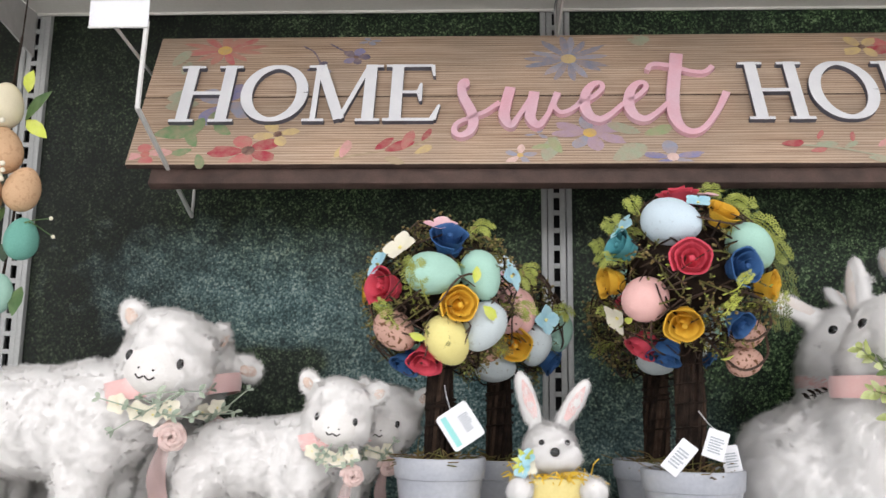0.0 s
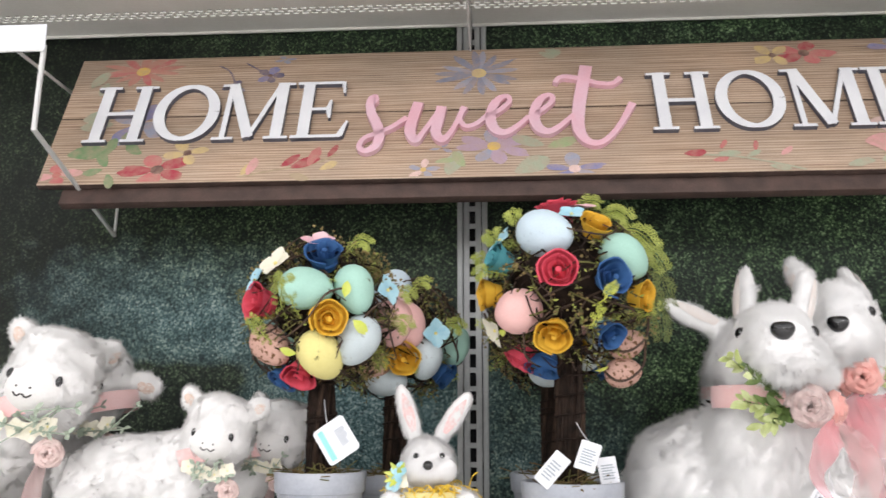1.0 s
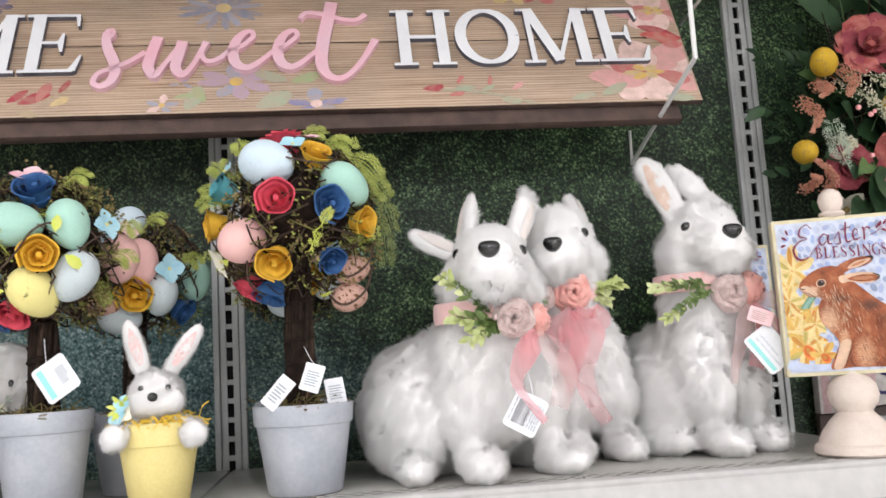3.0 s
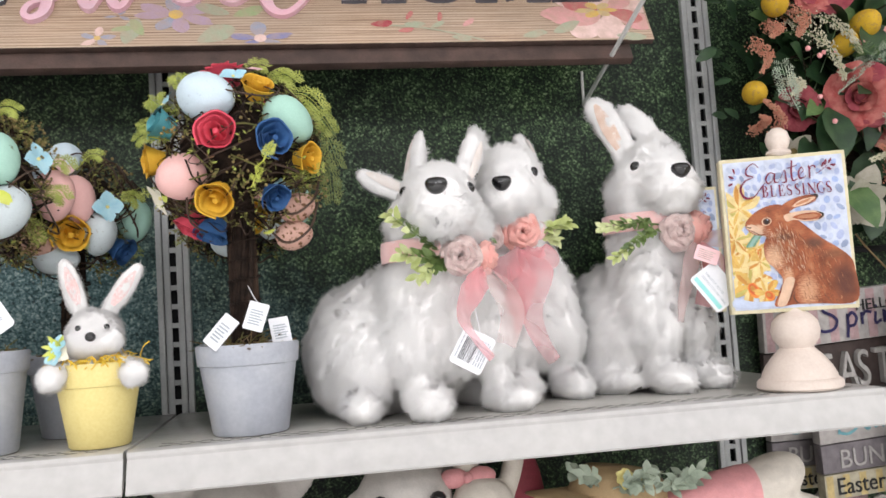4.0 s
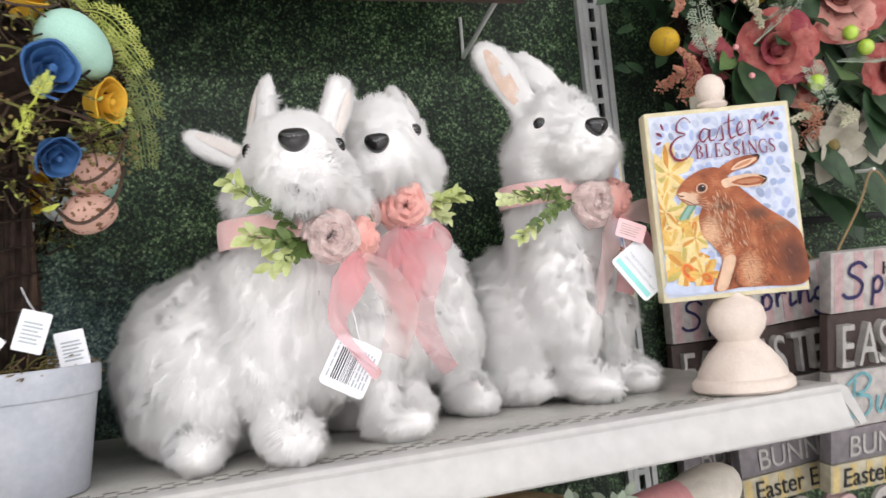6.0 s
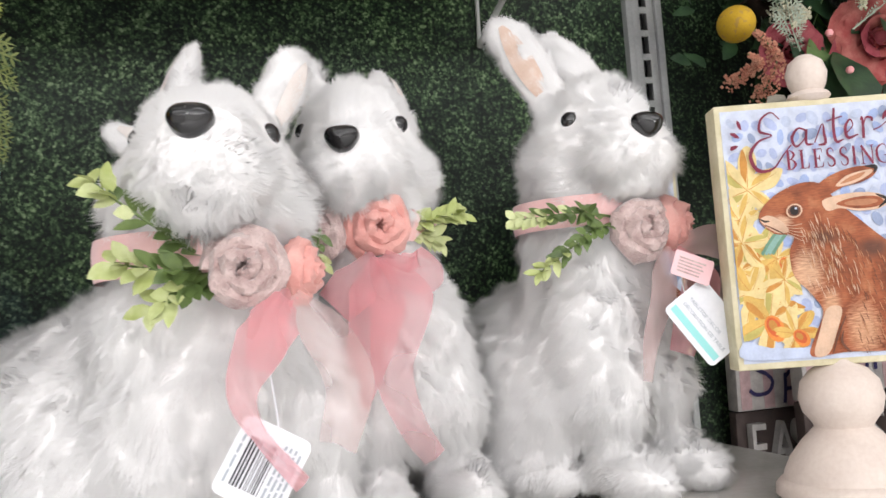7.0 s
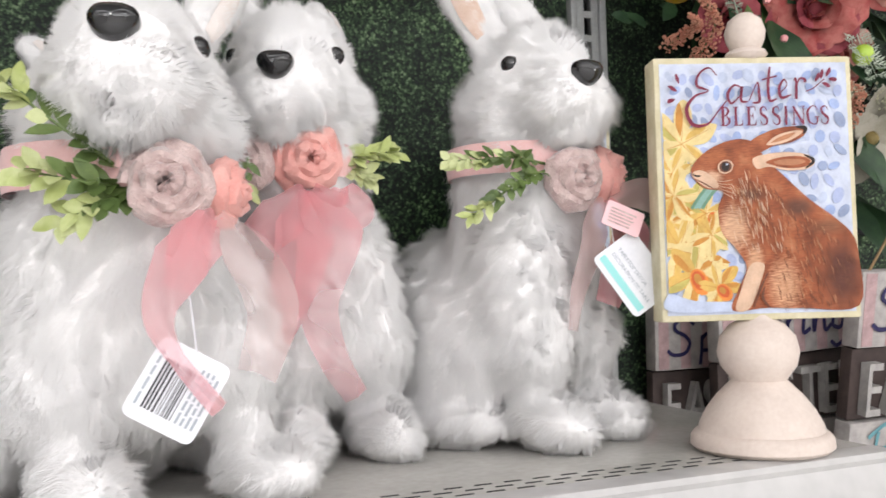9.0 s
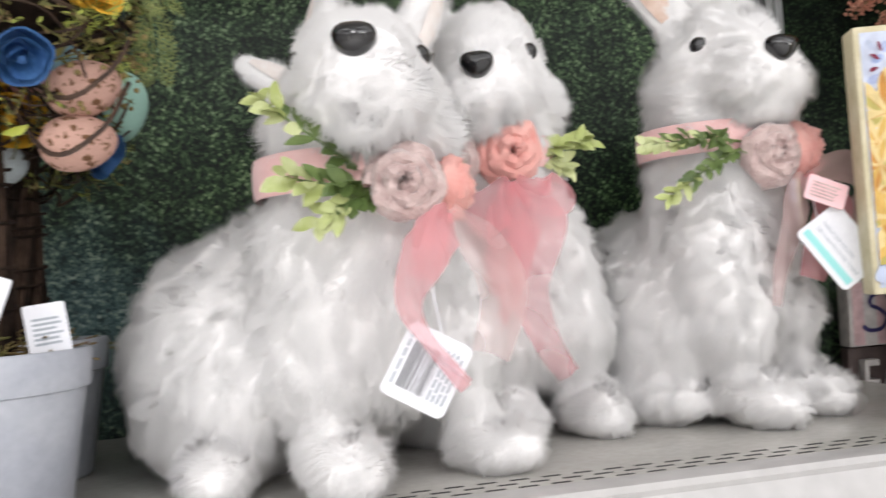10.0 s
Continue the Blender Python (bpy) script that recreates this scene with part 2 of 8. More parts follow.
M = {
    "fur": fur_material("white_plush", (0.96, 0.945, 0.935), (0.94, 0.925, 0.91)),
    "lambfur": fur_material("lamb_plush", (0.95, 0.935, 0.92), (0.93, 0.91, 0.895)),
    "lambfurhair": fur_material("lamb_pile", (0.97, 0.96, 0.945), (0.95, 0.935, 0.92), 0.25),
    "furhair": fur_material("white_pile", (0.98, 0.97, 0.96), (0.965, 0.955, 0.95), 0.15),
    "earpink": noisy("pink_felt", (0.8, 0.52, 0.5), (0.86, 0.62, 0.6), 60, 500, 0.9, 0.2),
    "earpale": noisy("pale_ear_felt", (0.84, 0.76, 0.71), (0.88, 0.82, 0.78), 60, 500, 0.9, 0.2),
    "eartan": noisy("tan_felt", (0.68, 0.5, 0.4), (0.78, 0.62, 0.53), 60, 500, 0.9, 0.2),
    "black": mat("glossy_black", (0.008, 0.008, 0.009), 0.12, coat=0.5),
    "stitch": mat("dark_stitch", (0.03, 0.025, 0.022), 0.7),
    "steel": noisy("grey_enamel", (0.42, 0.43, 0.42), (0.36, 0.37, 0.37), 14, 240, 0.38, 0.02),
    # shelf enamel lightened to make up for dim light under the top shelf
    "underside": noisy("lightened_cream_enamel", (0.74, 0.72, 0.67), (0.68, 0.66, 0.61), 8, 200, 0.35, 0.02),
    "shelf": noisy("white_enamel", (0.5, 0.49, 0.475), (0.47, 0.46, 0.45), 8, 60, 0.25, 0.0),
    "deck": noisy("worn_shelf_enamel", (0.5, 0.485, 0.45), (0.42, 0.41, 0.38), 10, 160, 0.2, 0.02),
    # near-black for the shade in openings, and for the dark rail
    "slot": mat("dark_slot", (0.01, 0.01, 0.011), 0.8),
    "hedge": hedge_material(),
    "board": wood_print(),
    "boardedge": noisy("dark_board_edge", (0.085, 0.05, 0.04), (0.05, 0.03, 0.024), 30, 300, 0.7, 0.2),
    "letterw": noisy("white_letter_paint", (0.82, 0.83, 0.86), (0.76, 0.77, 0.81), 20, 300, 0.5, 0.03),
    "letterp": noisy("pink_letter_paint", (0.8, 0.45, 0.53), (0.76, 0.52, 0.6), 12, 300, 0.5, 0.03),
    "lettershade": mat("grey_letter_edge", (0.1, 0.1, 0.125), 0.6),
    "pot": noisy("grey_pot", (0.44, 0.46, 0.5), (0.36, 0.38, 0.43), 22, 180, 0.35, 0.08),
    "ypot": noisy("yellow_pot", (0.78, 0.66, 0.27), (0.72, 0.6, 0.24), 20, 300, 0.55, 0.05),
    "moss": noisy("dry_moss", (0.16, 0.1, 0.05), (0.22, 0.17, 0.06), 90, 500, 0.95, 0.4),
    "twig": noisy("dark_twig", (0.012, 0.008, 0.006), (0.03, 0.019, 0.014), 80, 600, 0.85, 0.4, spec=0.15),
    "vine": noisy("brown_vine", (0.08, 0.045, 0.028), (0.045, 0.026, 0.018), 80, 600, 0.7, 0.3),
    "bark": noisy("grey_brown_bark", (0.06, 0.038, 0.026), (0.032, 0.02, 0.014), 80, 600, 0.85, 0.4, spec=0.15),
    "fern": noisy("fern_green", (0.26, 0.31, 0.05), (0.4, 0.44, 0.1), 60, 300, 0.6, 0.1, random_hue=0.4),
    "fernc": noisy("dull_fern_green", (0.1, 0.13, 0.03), (0.17, 0.2, 0.05), 60, 300, 0.6, 0.1),
    "fernb": noisy("olive_green", (0.09, 0.09, 0.02), (0.17, 0.155, 0.04), 60, 300, 0.7, 0.1),
    "lime": noisy("lime_leaf", (0.55, 0.62, 0.08), (0.62, 0.66, 0.16), 60, 300, 0.55, 0.1),
    "box": noisy("boxwood_leaf", (0.08, 0.13, 0.035), (0.14, 0.2, 0.055), 50, 300, 0.45, 0.1, random_hue=0.3),
    "boxpale": noisy("pale_boxwood_leaf", (0.38, 0.44, 0.14), (0.54, 0.58, 0.3), 50, 300, 0.5, 0.1),
    "leafdark": noisy("dark_leaf", (0.012, 0.035, 0.014), (0.03, 0.07, 0.025), 40, 300, 0.45, 0.1),
    "leafmid": noisy("mid_leaf", (0.05, 0.11, 0.03), (0.11, 0.18, 0.06), 40, 300, 0.5, 0.1, random_hue=0.4),
    "sage": noisy("sage_leaf", (0.3, 0.36, 0.28), (0.4, 0.46, 0.36), 40, 300, 0.6, 0.1),
    "berry": noisy("dry_berry", (0.2, 0.15, 0.05), (0.27, 0.2, 0.07), 90, 400, 0.7, 0.1),
    "limeberry": noisy("lime_berry", (0.33, 0.5, 0.04), (0.42, 0.58, 0.08), 30, 300, 0.35, 0.02),
    "pinkberry": noisy("pink_berry", (0.7, 0.25, 0.27), (0.75, 0.35, 0.35), 50, 300, 0.45, 0.02),
    "egg_blue": speckled("pale_blue_egg", (0.62, 0.74, 0.82), (0.5, 0.6, 0.67), -0.06),
    "egg_mint": speckled("mint_egg", (0.4, 0.64, 0.54)),
    "egg_pink": speckled("pink_egg", (0.83, 0.5, 0.47)),
    "egg_yellow": speckled("yellow_egg", (0.83, 0.74, 0.3)),
    "egg_grey": speckled("pale_grey_egg", (0.56, 0.63, 0.65), (0.42, 0.45, 0.45), -0.05),
    "egg_spot": speckled("speckled_pink_egg", (0.6, 0.37, 0.3), (0.16, 0.08, 0.04), 0.03),
    "egg_tan": speckled("tan_egg", (0.66, 0.43, 0.26), (0.55, 0.34, 0.2), 0.02),
    "egg_cream": speckled("cream_egg", (0.75, 0.68, 0.5)),
    "egg_teal": speckled("teal_egg", (0.16, 0.4, 0.33)),
    "egg_gold": speckled("golden_egg", (0.56, 0.35, 0.03), (0.42, 0.26, 0.06), 0.02),
    "w_red": noisy("red_wood_rose", (0.68, 0.07, 0.11), (0.6, 0.06, 0.1), 60, 700, 0.7, 0.2),
    "w_yellow": noisy("yellow_wood_rose", (0.78, 0.46, 0.04), (0.7, 0.4, 0.03), 60, 700, 0.7, 0.2),
    "w_blue": noisy("blue_wood_rose", (0.025, 0.09, 0.25), (0.035, 0.12, 0.3), 60, 700, 0.7, 0.2),
    "w_teal": noisy("teal_wood_rose", (0.08, 0.32, 0.36), (0.1, 0.36, 0.4), 60, 700, 0.7, 0.2),
    "p_blue": noisy("blue_petal", (0.33, 0.6, 0.72), (0.45, 0.7, 0.78), 60, 400, 0.7, 0.1),
    "p_pink": noisy("pink_petal", (0.75, 0.42, 0.48), (0.8, 0.55, 0.58), 60, 400, 0.7, 0.1),
    "p_cream": noisy("cream_petal", (0.8, 0.76, 0.6), (0.85, 0.8, 0.68), 40, 400, 0.7, 0.1),
    "dusk": noisy("faded_pink_cloth", (0.66, 0.48, 0.45), (0.74, 0.58, 0.54), 50, 400, 0.8, 0.2),
    "velvet": noisy("mauve_velvet", (0.44, 0.3, 0.28), (0.62, 0.48, 0.45), 90, 420, 0.5, 0.9, sheen=0.6),
    "coral": noisy("coral_cloth", (0.72, 0.33, 0.29), (0.78, 0.42, 0.37), 40, 600, 0.85, 0.2, sheen=0.2),
    "band": noisy("pink_satin_band", (0.82, 0.5, 0.48), (0.86, 0.58, 0.56), 30, 500, 0.6, 0.1, sheen=0.3),
    "chiffon": sheer("pink_chiffon", (0.88, 0.37, 0.4), 0.45),
    "chiffonpale": sheer("pale_chiffon", (0.86, 0.6, 0.58), 0.38),
    "tag": noisy("white_card", (0.8, 0.81, 0.84), (0.77, 0.78, 0.82), 20, 300, 0.45, 0.0),
    "tagpink": mat("pink_card", (0.85, 0.55, 0.57), 0.5),
    "tagteal": mat("teal_print", (0.3, 0.68, 0.66), 0.5),
    "ink": mat("black_print", (0.03, 0.03, 0.035), 0.6),
    "greyink": mat("grey_print", (0.38, 0.42, 0.46), 0.6),
    "wire": noisy("white_wire", (0.72, 0.72, 0.7), (0.64, 0.64, 0.62), 30, 300, 0.35, 0.02),
    "straw": noisy("yellow_shred", (0.85, 0.6, 0.06), (0.78, 0.5, 0.04), 60, 300, 0.6, 0.1),
    "cream": noisy("cream_paint", (0.7, 0.6, 0.53), (0.65, 0.55, 0.485), 40, 300, 0.6, 0.1),
    "frame": noisy("plaque_edge", (0.56, 0.5, 0.31), (0.66, 0.6, 0.42), 50, 300, 0.6, 0.1),
    "floor": noisy("store_floor", (0.76, 0.75, 0.73), (0.7, 0.69, 0.67), 3, 90, 0.35, 0.02),
    "wall": noisy("wall_paint", (0.8, 0.79, 0.77), (0.76, 0.75, 0.73), 3, 150, 0.8, 0.05),
    "ceil": noisy("ceiling_tile", (0.7, 0.7, 0.69), (0.64, 0.64, 0.63), 5, 120, 0.9, 0.1),
}


def paint(key, a, b=None, rough=0.6):
    """A print or paint colour made on demand."""
    if key not in M:
        M[key] = noisy(key, a, b or tuple(c * 0.88 for c in a), 70, 500, rough, 0.0, spec=0.3)
    return M[key]


# ---- mesh helpers ----


class G:
    """Collects vertices and faces of one mesh, each face with a material key."""

    def __init__(self):
        self.v, self.f, self.m, self.keys, self.n = [], [], [], [], 0

    def add(self, verts, faces, key, M4=None):
        verts = np.asarray(verts, float).reshape(-1, 3)
        if M4 is not None:
            a = np.array(M4)
            verts = verts @ a[:3, :3].T + a[:3, 3]
        if key not in self.keys:
            self.keys.append(key)
        k = self.keys.index(key)
        self.v.append(verts)
        self.f += [tuple(int(i) + self.n for i in f) for f in faces]
        self.m += [k] * len(faces)
        self.n += len(verts)
        return self

    def merge(self, other, M4=None):
        v = np.vstack(other.v)
        if M4 is not None:
            a = np.array(M4)
            v = v @ a[:3, :3].T + a[:3, 3]
        for key in other.keys:
            if key not in self.keys:
                self.keys.append(key)
        self.v.append(v)
        self.f += [tuple(i + self.n for i in f) for f in other.f]
        self.m += [self.keys.index(other.keys[k]) for k in other.m]
        self.n += len(v)
        return self

    def mesh(self, name, smooth=True):
        me = bpy.data.meshes.new(name)
        me.from_pydata(np.vstack(self.v).tolist(), [], self.f)
        for key in self.keys:
            me.materials.append(M[key])
        me.polygons.foreach_set("material_index", self.m)
        me.polygons.foreach_set("use_smooth", [smooth] * len(self.f))
        me.update()
        if smooth:
            me.set_sharp_from_angle(angle=radians(42))
        return me

    def put(self, name, parent=None, label="", m=None, smooth=True):
        ob = new(name, self.mesh(name, smooth))
        if parent is not None:
            ob.parent = parent
        if m is not None:
            ob.matrix_basis = m
        if label:
            ob["label"] = label
        return ob


def thing(name, label, category, m=None, group="", kind=""):
    """An Empty at a thing's base, to parent its parts."""
    ob = tagged(new(name), label, category, group, kind)
    ob.empty_display_size = 0.02
    if m is not None:
        ob.matrix_basis = m
    return ob


def unit(v):
    v = np.asarray(v, float)
    return v / max(np.linalg.norm(v), 1e-9)


def towards(at, normal, spin=0.0):
    """A pose at a place whose z axis points along normal, spun about it (degrees)."""
    q = Vector(normal).to_track_quat("Z", "Y").to_matrix().to_4x4()
    return Matrix.Translation(at) @ q @ pose(0, 0, 0, 0, 0, spin)


def box(g, lo, hi, key, M4=None, bevel=0.0):
    """A box with its edges broken by a small bevel."""
    lo, hi = np.array(lo, float), np.array(hi, float)
    b = min(bevel, 0.45 * float(np.min(hi - lo)))
    if b <= 0:
        v = [(x, y, z) for x in (lo[0], hi[0]) for y in (lo[1], hi[1]) for z in (lo[2], hi[2])]
        f = [(0, 1, 3, 2), (4, 6, 7, 5), (0, 4, 5, 1), (2, 3, 7, 6), (0, 2, 6, 4), (1, 5, 7, 3)]
        return g.add(v, f, key, M4)
    bm = bmesh.new()
    bmesh.ops.create_cube(bm, size=1.0)
    for v in bm.verts:
        v.co = Vector([lo[i] + (v.co[i] + 0.5) * (hi[i] - lo[i]) for i in range(3)])
    bmesh.ops.bevel(bm, geom=bm.edges[:], offset=b, segments=2, affect="EDGES", profile=0.5)
    bm.verts.index_update()
    g.add([v.co[:] for v in bm.verts], [[v.index for v in f.verts] for f in bm.faces], key, M4)
    bm.free()
    return g


def lathe(g, profile, key, n=28, M4=None, wob=0.0):
    """A body of revolution from (radius, z) pairs."""
    p = np.array(profile, float)
    a = np.linspace(0, 2 * np.pi, n, endpoint=False)
    v = np.stack([np.outer(p[:, 0], np.cos(a)), np.outer(p[:, 0], np.sin(a)), np.repeat(p[:, 1:2], n, 1)], -1)
    if wob:
        v[..., :2] *= 1 + wob * np.sin(3 * a + 1)[None, :, None]
    f = []
    for i in range(len(p) - 1):
        for j in range(n):
            k = (j + 1) % n
            f.append((i * n + j, i * n + k, (i + 1) * n + k, (i + 1) * n + j))
    if p[0, 0] > 1e-6:
        f.append(tuple(range(n - 1, -1, -1)))
    if p[-1, 0] > 1e-6:
        f.append(tuple((len(p) - 1) * n + j for j in range(n)))
    return g.add(v.reshape(-1, 3), f, key, M4)


def tube(g, pts, rad, key, n=6, M4=None):
    """A round wire or stem along points; rad: a number or one for each point."""
    p = np.array(pts, float)
    r = np.broadcast_to(np.asarray(rad, float), (len(p),))
    t = np.gradient(p, axis=0)
    t /= np.maximum(np.linalg.norm(t, axis=1, keepdims=True), 1e-9)
    ref = np.array([0.31, 0.17, 0.93])
    s = np.cross(t, ref)
    s /= np.maximum(np.linalg.norm(s, axis=1, keepdims=True), 1e-9)
    u = np.cross(t, s)
    a = np.linspace(0, 2 * np.pi, n, endpoint=False)
    v = p[:, None] + r[:, None, None] * (s[:, None] * np.cos(a)[None, :, None] + u[:, None] * np.sin(a)[None, :, None])
    f = [(i * n + j, i * n + (j + 1) % n, (i + 1) * n + (j + 1) % n, (i + 1) * n + j) for i in range(len(p) - 1) for j in range(n)]
    f += [tuple(range(n - 1, -1, -1)), tuple((len(p) - 1) * n + j for j in range(n))]
    return g.add(v.reshape(-1, 3), f, key, M4)


def smooth_path(pts, n=8):
    """Catmull-Rom through points."""
    p = np.array(pts, float)
    q = np.vstack([2 * p[0] - p[1], p, 2 * p[-1] - p[-2]])
    out = []
    for i in range(1, len(q) - 2):
        for s in np.linspace(0, 1, n, endpoint=False):
            a, b, c, d = q[i - 1], q[i], q[i + 1], q[i + 2]
            out.append(0.5 * (2 * b + (c - a) * s + (2 * a - 5 * b + 4 * c - d) * s * s + (3 * b - a - 3 * c + d) * s ** 3))
    return np.array(out + [p[-1]])


def ball(g, at, r, key, n=10, M4=None):
    """A round body; r: a radius or three."""
    r = np.broadcast_to(np.asarray(r, float), (3,))
    th = np.linspace(0, np.pi, n // 2 + 1)
    a = np.linspace(0, 2 * np.pi, n, endpoint=False)
    v = [(0, 0, 1)] + [(math.sin(t) * math.cos(x), math.sin(t) * math.sin(x), math.cos(t)) for t in th[1:-1] for x in a] + [(0, 0, -1)]
    m = len(th) - 2
    f = [(0, 1 + j, 1 + (j + 1) % n) for j in range(n)]
    for i in range(m - 1):
        f += [(1 + i * n + j, 1 + (i + 1) * n + j, 1 + (i + 1) * n + (j + 1) % n, 1 + i * n + (j + 1) % n) for j in range(n)]
    f += [(1 + (m - 1) * n + j, len(v) - 1, 1 + (m - 1) * n + (j + 1) % n) for j in range(n)]
    return g.add(np.array(v) * r + np.array(at), f, key, M4)


def sheet(g, rows, key, M4=None, closed=False):
    """A curved surface from a grid of points."""
    a = np.array(rows, float)
    n, m = a.shape[:2]
    f = [(i * m + j, i * m + (j + 1) % m, (i + 1) * m + (j + 1) % m, (i + 1) * m + j) for i in range(n - 1) for j in range(m if closed else m - 1)]
    return g.add(a.reshape(-1, 3), f, key, M4)


def leaf(g, at, out, up, length, width, key, fold=0.25, droop=0.2):
    """One leaf blade: pointed, folded along its midrib and drooping."""
    o = unit(out)
    s = unit(np.cross(o, up))
    u = np.cross(s, o)
    at = np.array(at, float)
    pr = ((0.0, 0.08), (0.3, 0.85), (0.6, 1.0), (0.85, 0.55), (1.0, 0.02))
    rows = []
    for t, w in pr:
        c = at + o * length * t - u * droop * length * t * t
        rows.append([c - s * width * w / 2 + u * fold * width * w / 2, c, c + s * width * w / 2 + u * fold * width * w / 2])
    return sheet(g, rows, key)


def fern(g, pts, length, key, n=14, lobes=True):
    """A feathery frond: a rib with paired leaflets, each cut into small pinnules, shortening to the tip."""
    p = smooth_path(pts, 6)
    tube(g, p, np.linspace(0.0011, 0.0004, len(p)), key, 4)
    t = np.gradient(p, axis=0)
    sway = np.array([random.gauss(0, 0.2), -1, 0.4])
    for i in range(n):
        s = (i + 0.6) / n
        f = s * (len(p) - 1)
        k = min(int(f), len(p) - 2)
        at = p[k] + (p[k + 1] - p[k]) * (f - k)
        d = unit(t[k])
        side = unit(np.cross(d, unit(sway + np.array([random.gauss(0, 0.12) for _ in range(3)]))))
        size = length * (0.25 + 0.75 * math.sin(math.pi * min(1, 0.2 + 0.8 * (1 - s)))) * random.uniform(0.85, 1.12)
        for sg in (-1, 1):
            o = unit(side * sg + d * random.uniform(0.45, 0.75))
            nrm = unit(np.cross(o, d) * sg + np.array([random.gauss(0, 0.2) for _ in range(3)]))
            leaf(g, at, o, nrm, size, size * 0.075, key, 0.15, 0.2)
            if lobes:
                for q, w in ((0.22, 0.42), (0.45, 0.4), (0.68, 0.3)):
                    a = at + o * size * q - nrm * 0.2 * size * q * q
                    for e in (-1, 1):
                        leaf(g, a, unit(o * 0.8 + np.cross(nrm, o) * e), nrm, size * w, size * 0.085, key, 0.1, 0.2)


def fill(g, outline, key, z=0.0, depth=0.0, sidekey=None, M4=None):
    """A flat shape from an outline, or a slab where depth is given."""
    p = [(float(x), float(y)) for x, y in outline]
    bm = bmesh.new()
    vs = [bm.verts.new((x, y, z)) for x, y in p]
    es = [bm.edges.new((vs[i], vs[(i + 1) % len(vs)])) for i in range(len(vs))]
    bmesh.ops.triangle_fill(bm, use_beauty=True, edges=es, normal=(0, 0, 1))
    bm.verts.index_update()
    faces = [[v.index for v in f.verts] for f in bm.faces]
    verts = [v.co[:] for v in bm.verts]
    g.add(verts, faces, key, M4)
    bm.free()
    if depth:
        n = len(p)
        area = sum(p[i][0] * p[(i + 1) % n][1] - p[(i + 1) % n][0] * p[i][1] for i in range(n))
        sv = [(x, y, z) for x, y in p] + [(x, y, z - depth) for x, y in p]
        sf = [(i, i + n, (i + 1) % n + n, (i + 1) % n) if area > 0 else (i, (i + 1) % n, (i + 1) % n + n, i + n) for i in range(n)]
        g.add(sv, sf, sidekey or key, M4)
    return g


def stroke(g, pts, width, key, z=0.0, depth=0.0, sidekey=None, M4=None, n=6, closed=False):
    """A pen stroke along points as a flat ribbon or slab; width: a number or one for each point."""
    pts = np.array(pts, float)
    w = np.broadcast_to(np.asarray(width, float), (len(pts),))
    q = np.column_stack([pts, w])
    p = smooth_path(q, n) if n > 1 and len(pts) > 2 else q
    t = np.gradient(p[:, :2], axis=0)
    t /= np.maximum(np.linalg.norm(t, axis=1, keepdims=True), 1e-9)
    s = np.column_stack([-t[:, 1], t[:, 0]]) * p[:, 2:3] / 2
    L, R = p[:, :2] + s, p[:, :2] - s
    m = len(p)
    top = np.vstack([np.column_stack([L, np.full(m, z)]), np.column_stack([R, np.full(m, z)])])
    g.add(top, [(i, m + i, m + i + 1, i + 1) for i in range(m - 1)], key, M4)
    if depth:
        low = top - np.array([0, 0, depth])
        v = np.vstack([top, low])
        k = 2 * m
        f = [(i, i + 1, k + i + 1, k + i) for i in range(m - 1)] + [(m + i + 1, m + i, k + m + i, k + m + i + 1) for i in range(m - 1)]
        f += [(0, k, k + m, m), (m - 1, 2 * m - 1, k + 2 * m - 1, k + m - 1)]
        g.add(v, f, sidekey or key, M4)
    return g


def words(text, size, key, m, name, parent=None, depth=0.0004, align="LEFT", narrow=1.0):
    """Lettering in the built-in font, as a mesh."""
    cu = bpy.data.curves.new(name, "FONT")
    cu.body, cu.size, cu.extrude, cu.align_x = text, size, depth, align
    tmp = new("lettering", cu)
    dg = bpy.context.evaluated_depsgraph_get()
    me = bpy.data.meshes.new_from_object(tmp.evaluated_get(dg))
    bpy.data.objects.remove(tmp)
    bpy.data.curves.remove(cu)
    me.name = name
    me.materials.clear()
    me.materials.append(M[key])
    ob = new(name, me)
    ob.parent = parent
    ob.matrix_basis = m @ Matrix.Diagonal((narrow, 1, 1, 1))
    return ob


# ---- soft bodies: smooth unions of rounded forms ----


def ell(c, r, rot=(0, 0, 0), key="fur", k=0.012):
    return {"c": np.array(c, float), "r": np.array(r, float), "R": np.array(Euler([radians(a) for a in rot]).to_matrix()), "key": key, "k": k}


def cone(a, b, ra, rb, key="fur", k=0.012):
    return {"a": np.array(a, float), "b": np.array(b, float), "ra": ra, "rb": rb, "key": key, "k": k}


def moved(prims, m4):
    """The forms carried by a pose."""
    a = np.array(m4)
    R, t = a[:3, :3], a[:3, 3]
    grow = np.linalg.norm(R, axis=0)
    turn = R / grow
    out = []
    for p in prims:
        q = dict(p)
        if "c" in p:
            q["c"], q["R"], q["r"] = R @ p["c"] + t, turn @ p["R"], p["r"] * (grow if grow.max() - grow.min() > 1e-4 else grow[0])
        else:
            q["a"], q["b"] = R @ p["a"] + t, R @ p["b"] + t
        out.append(q)
    return out


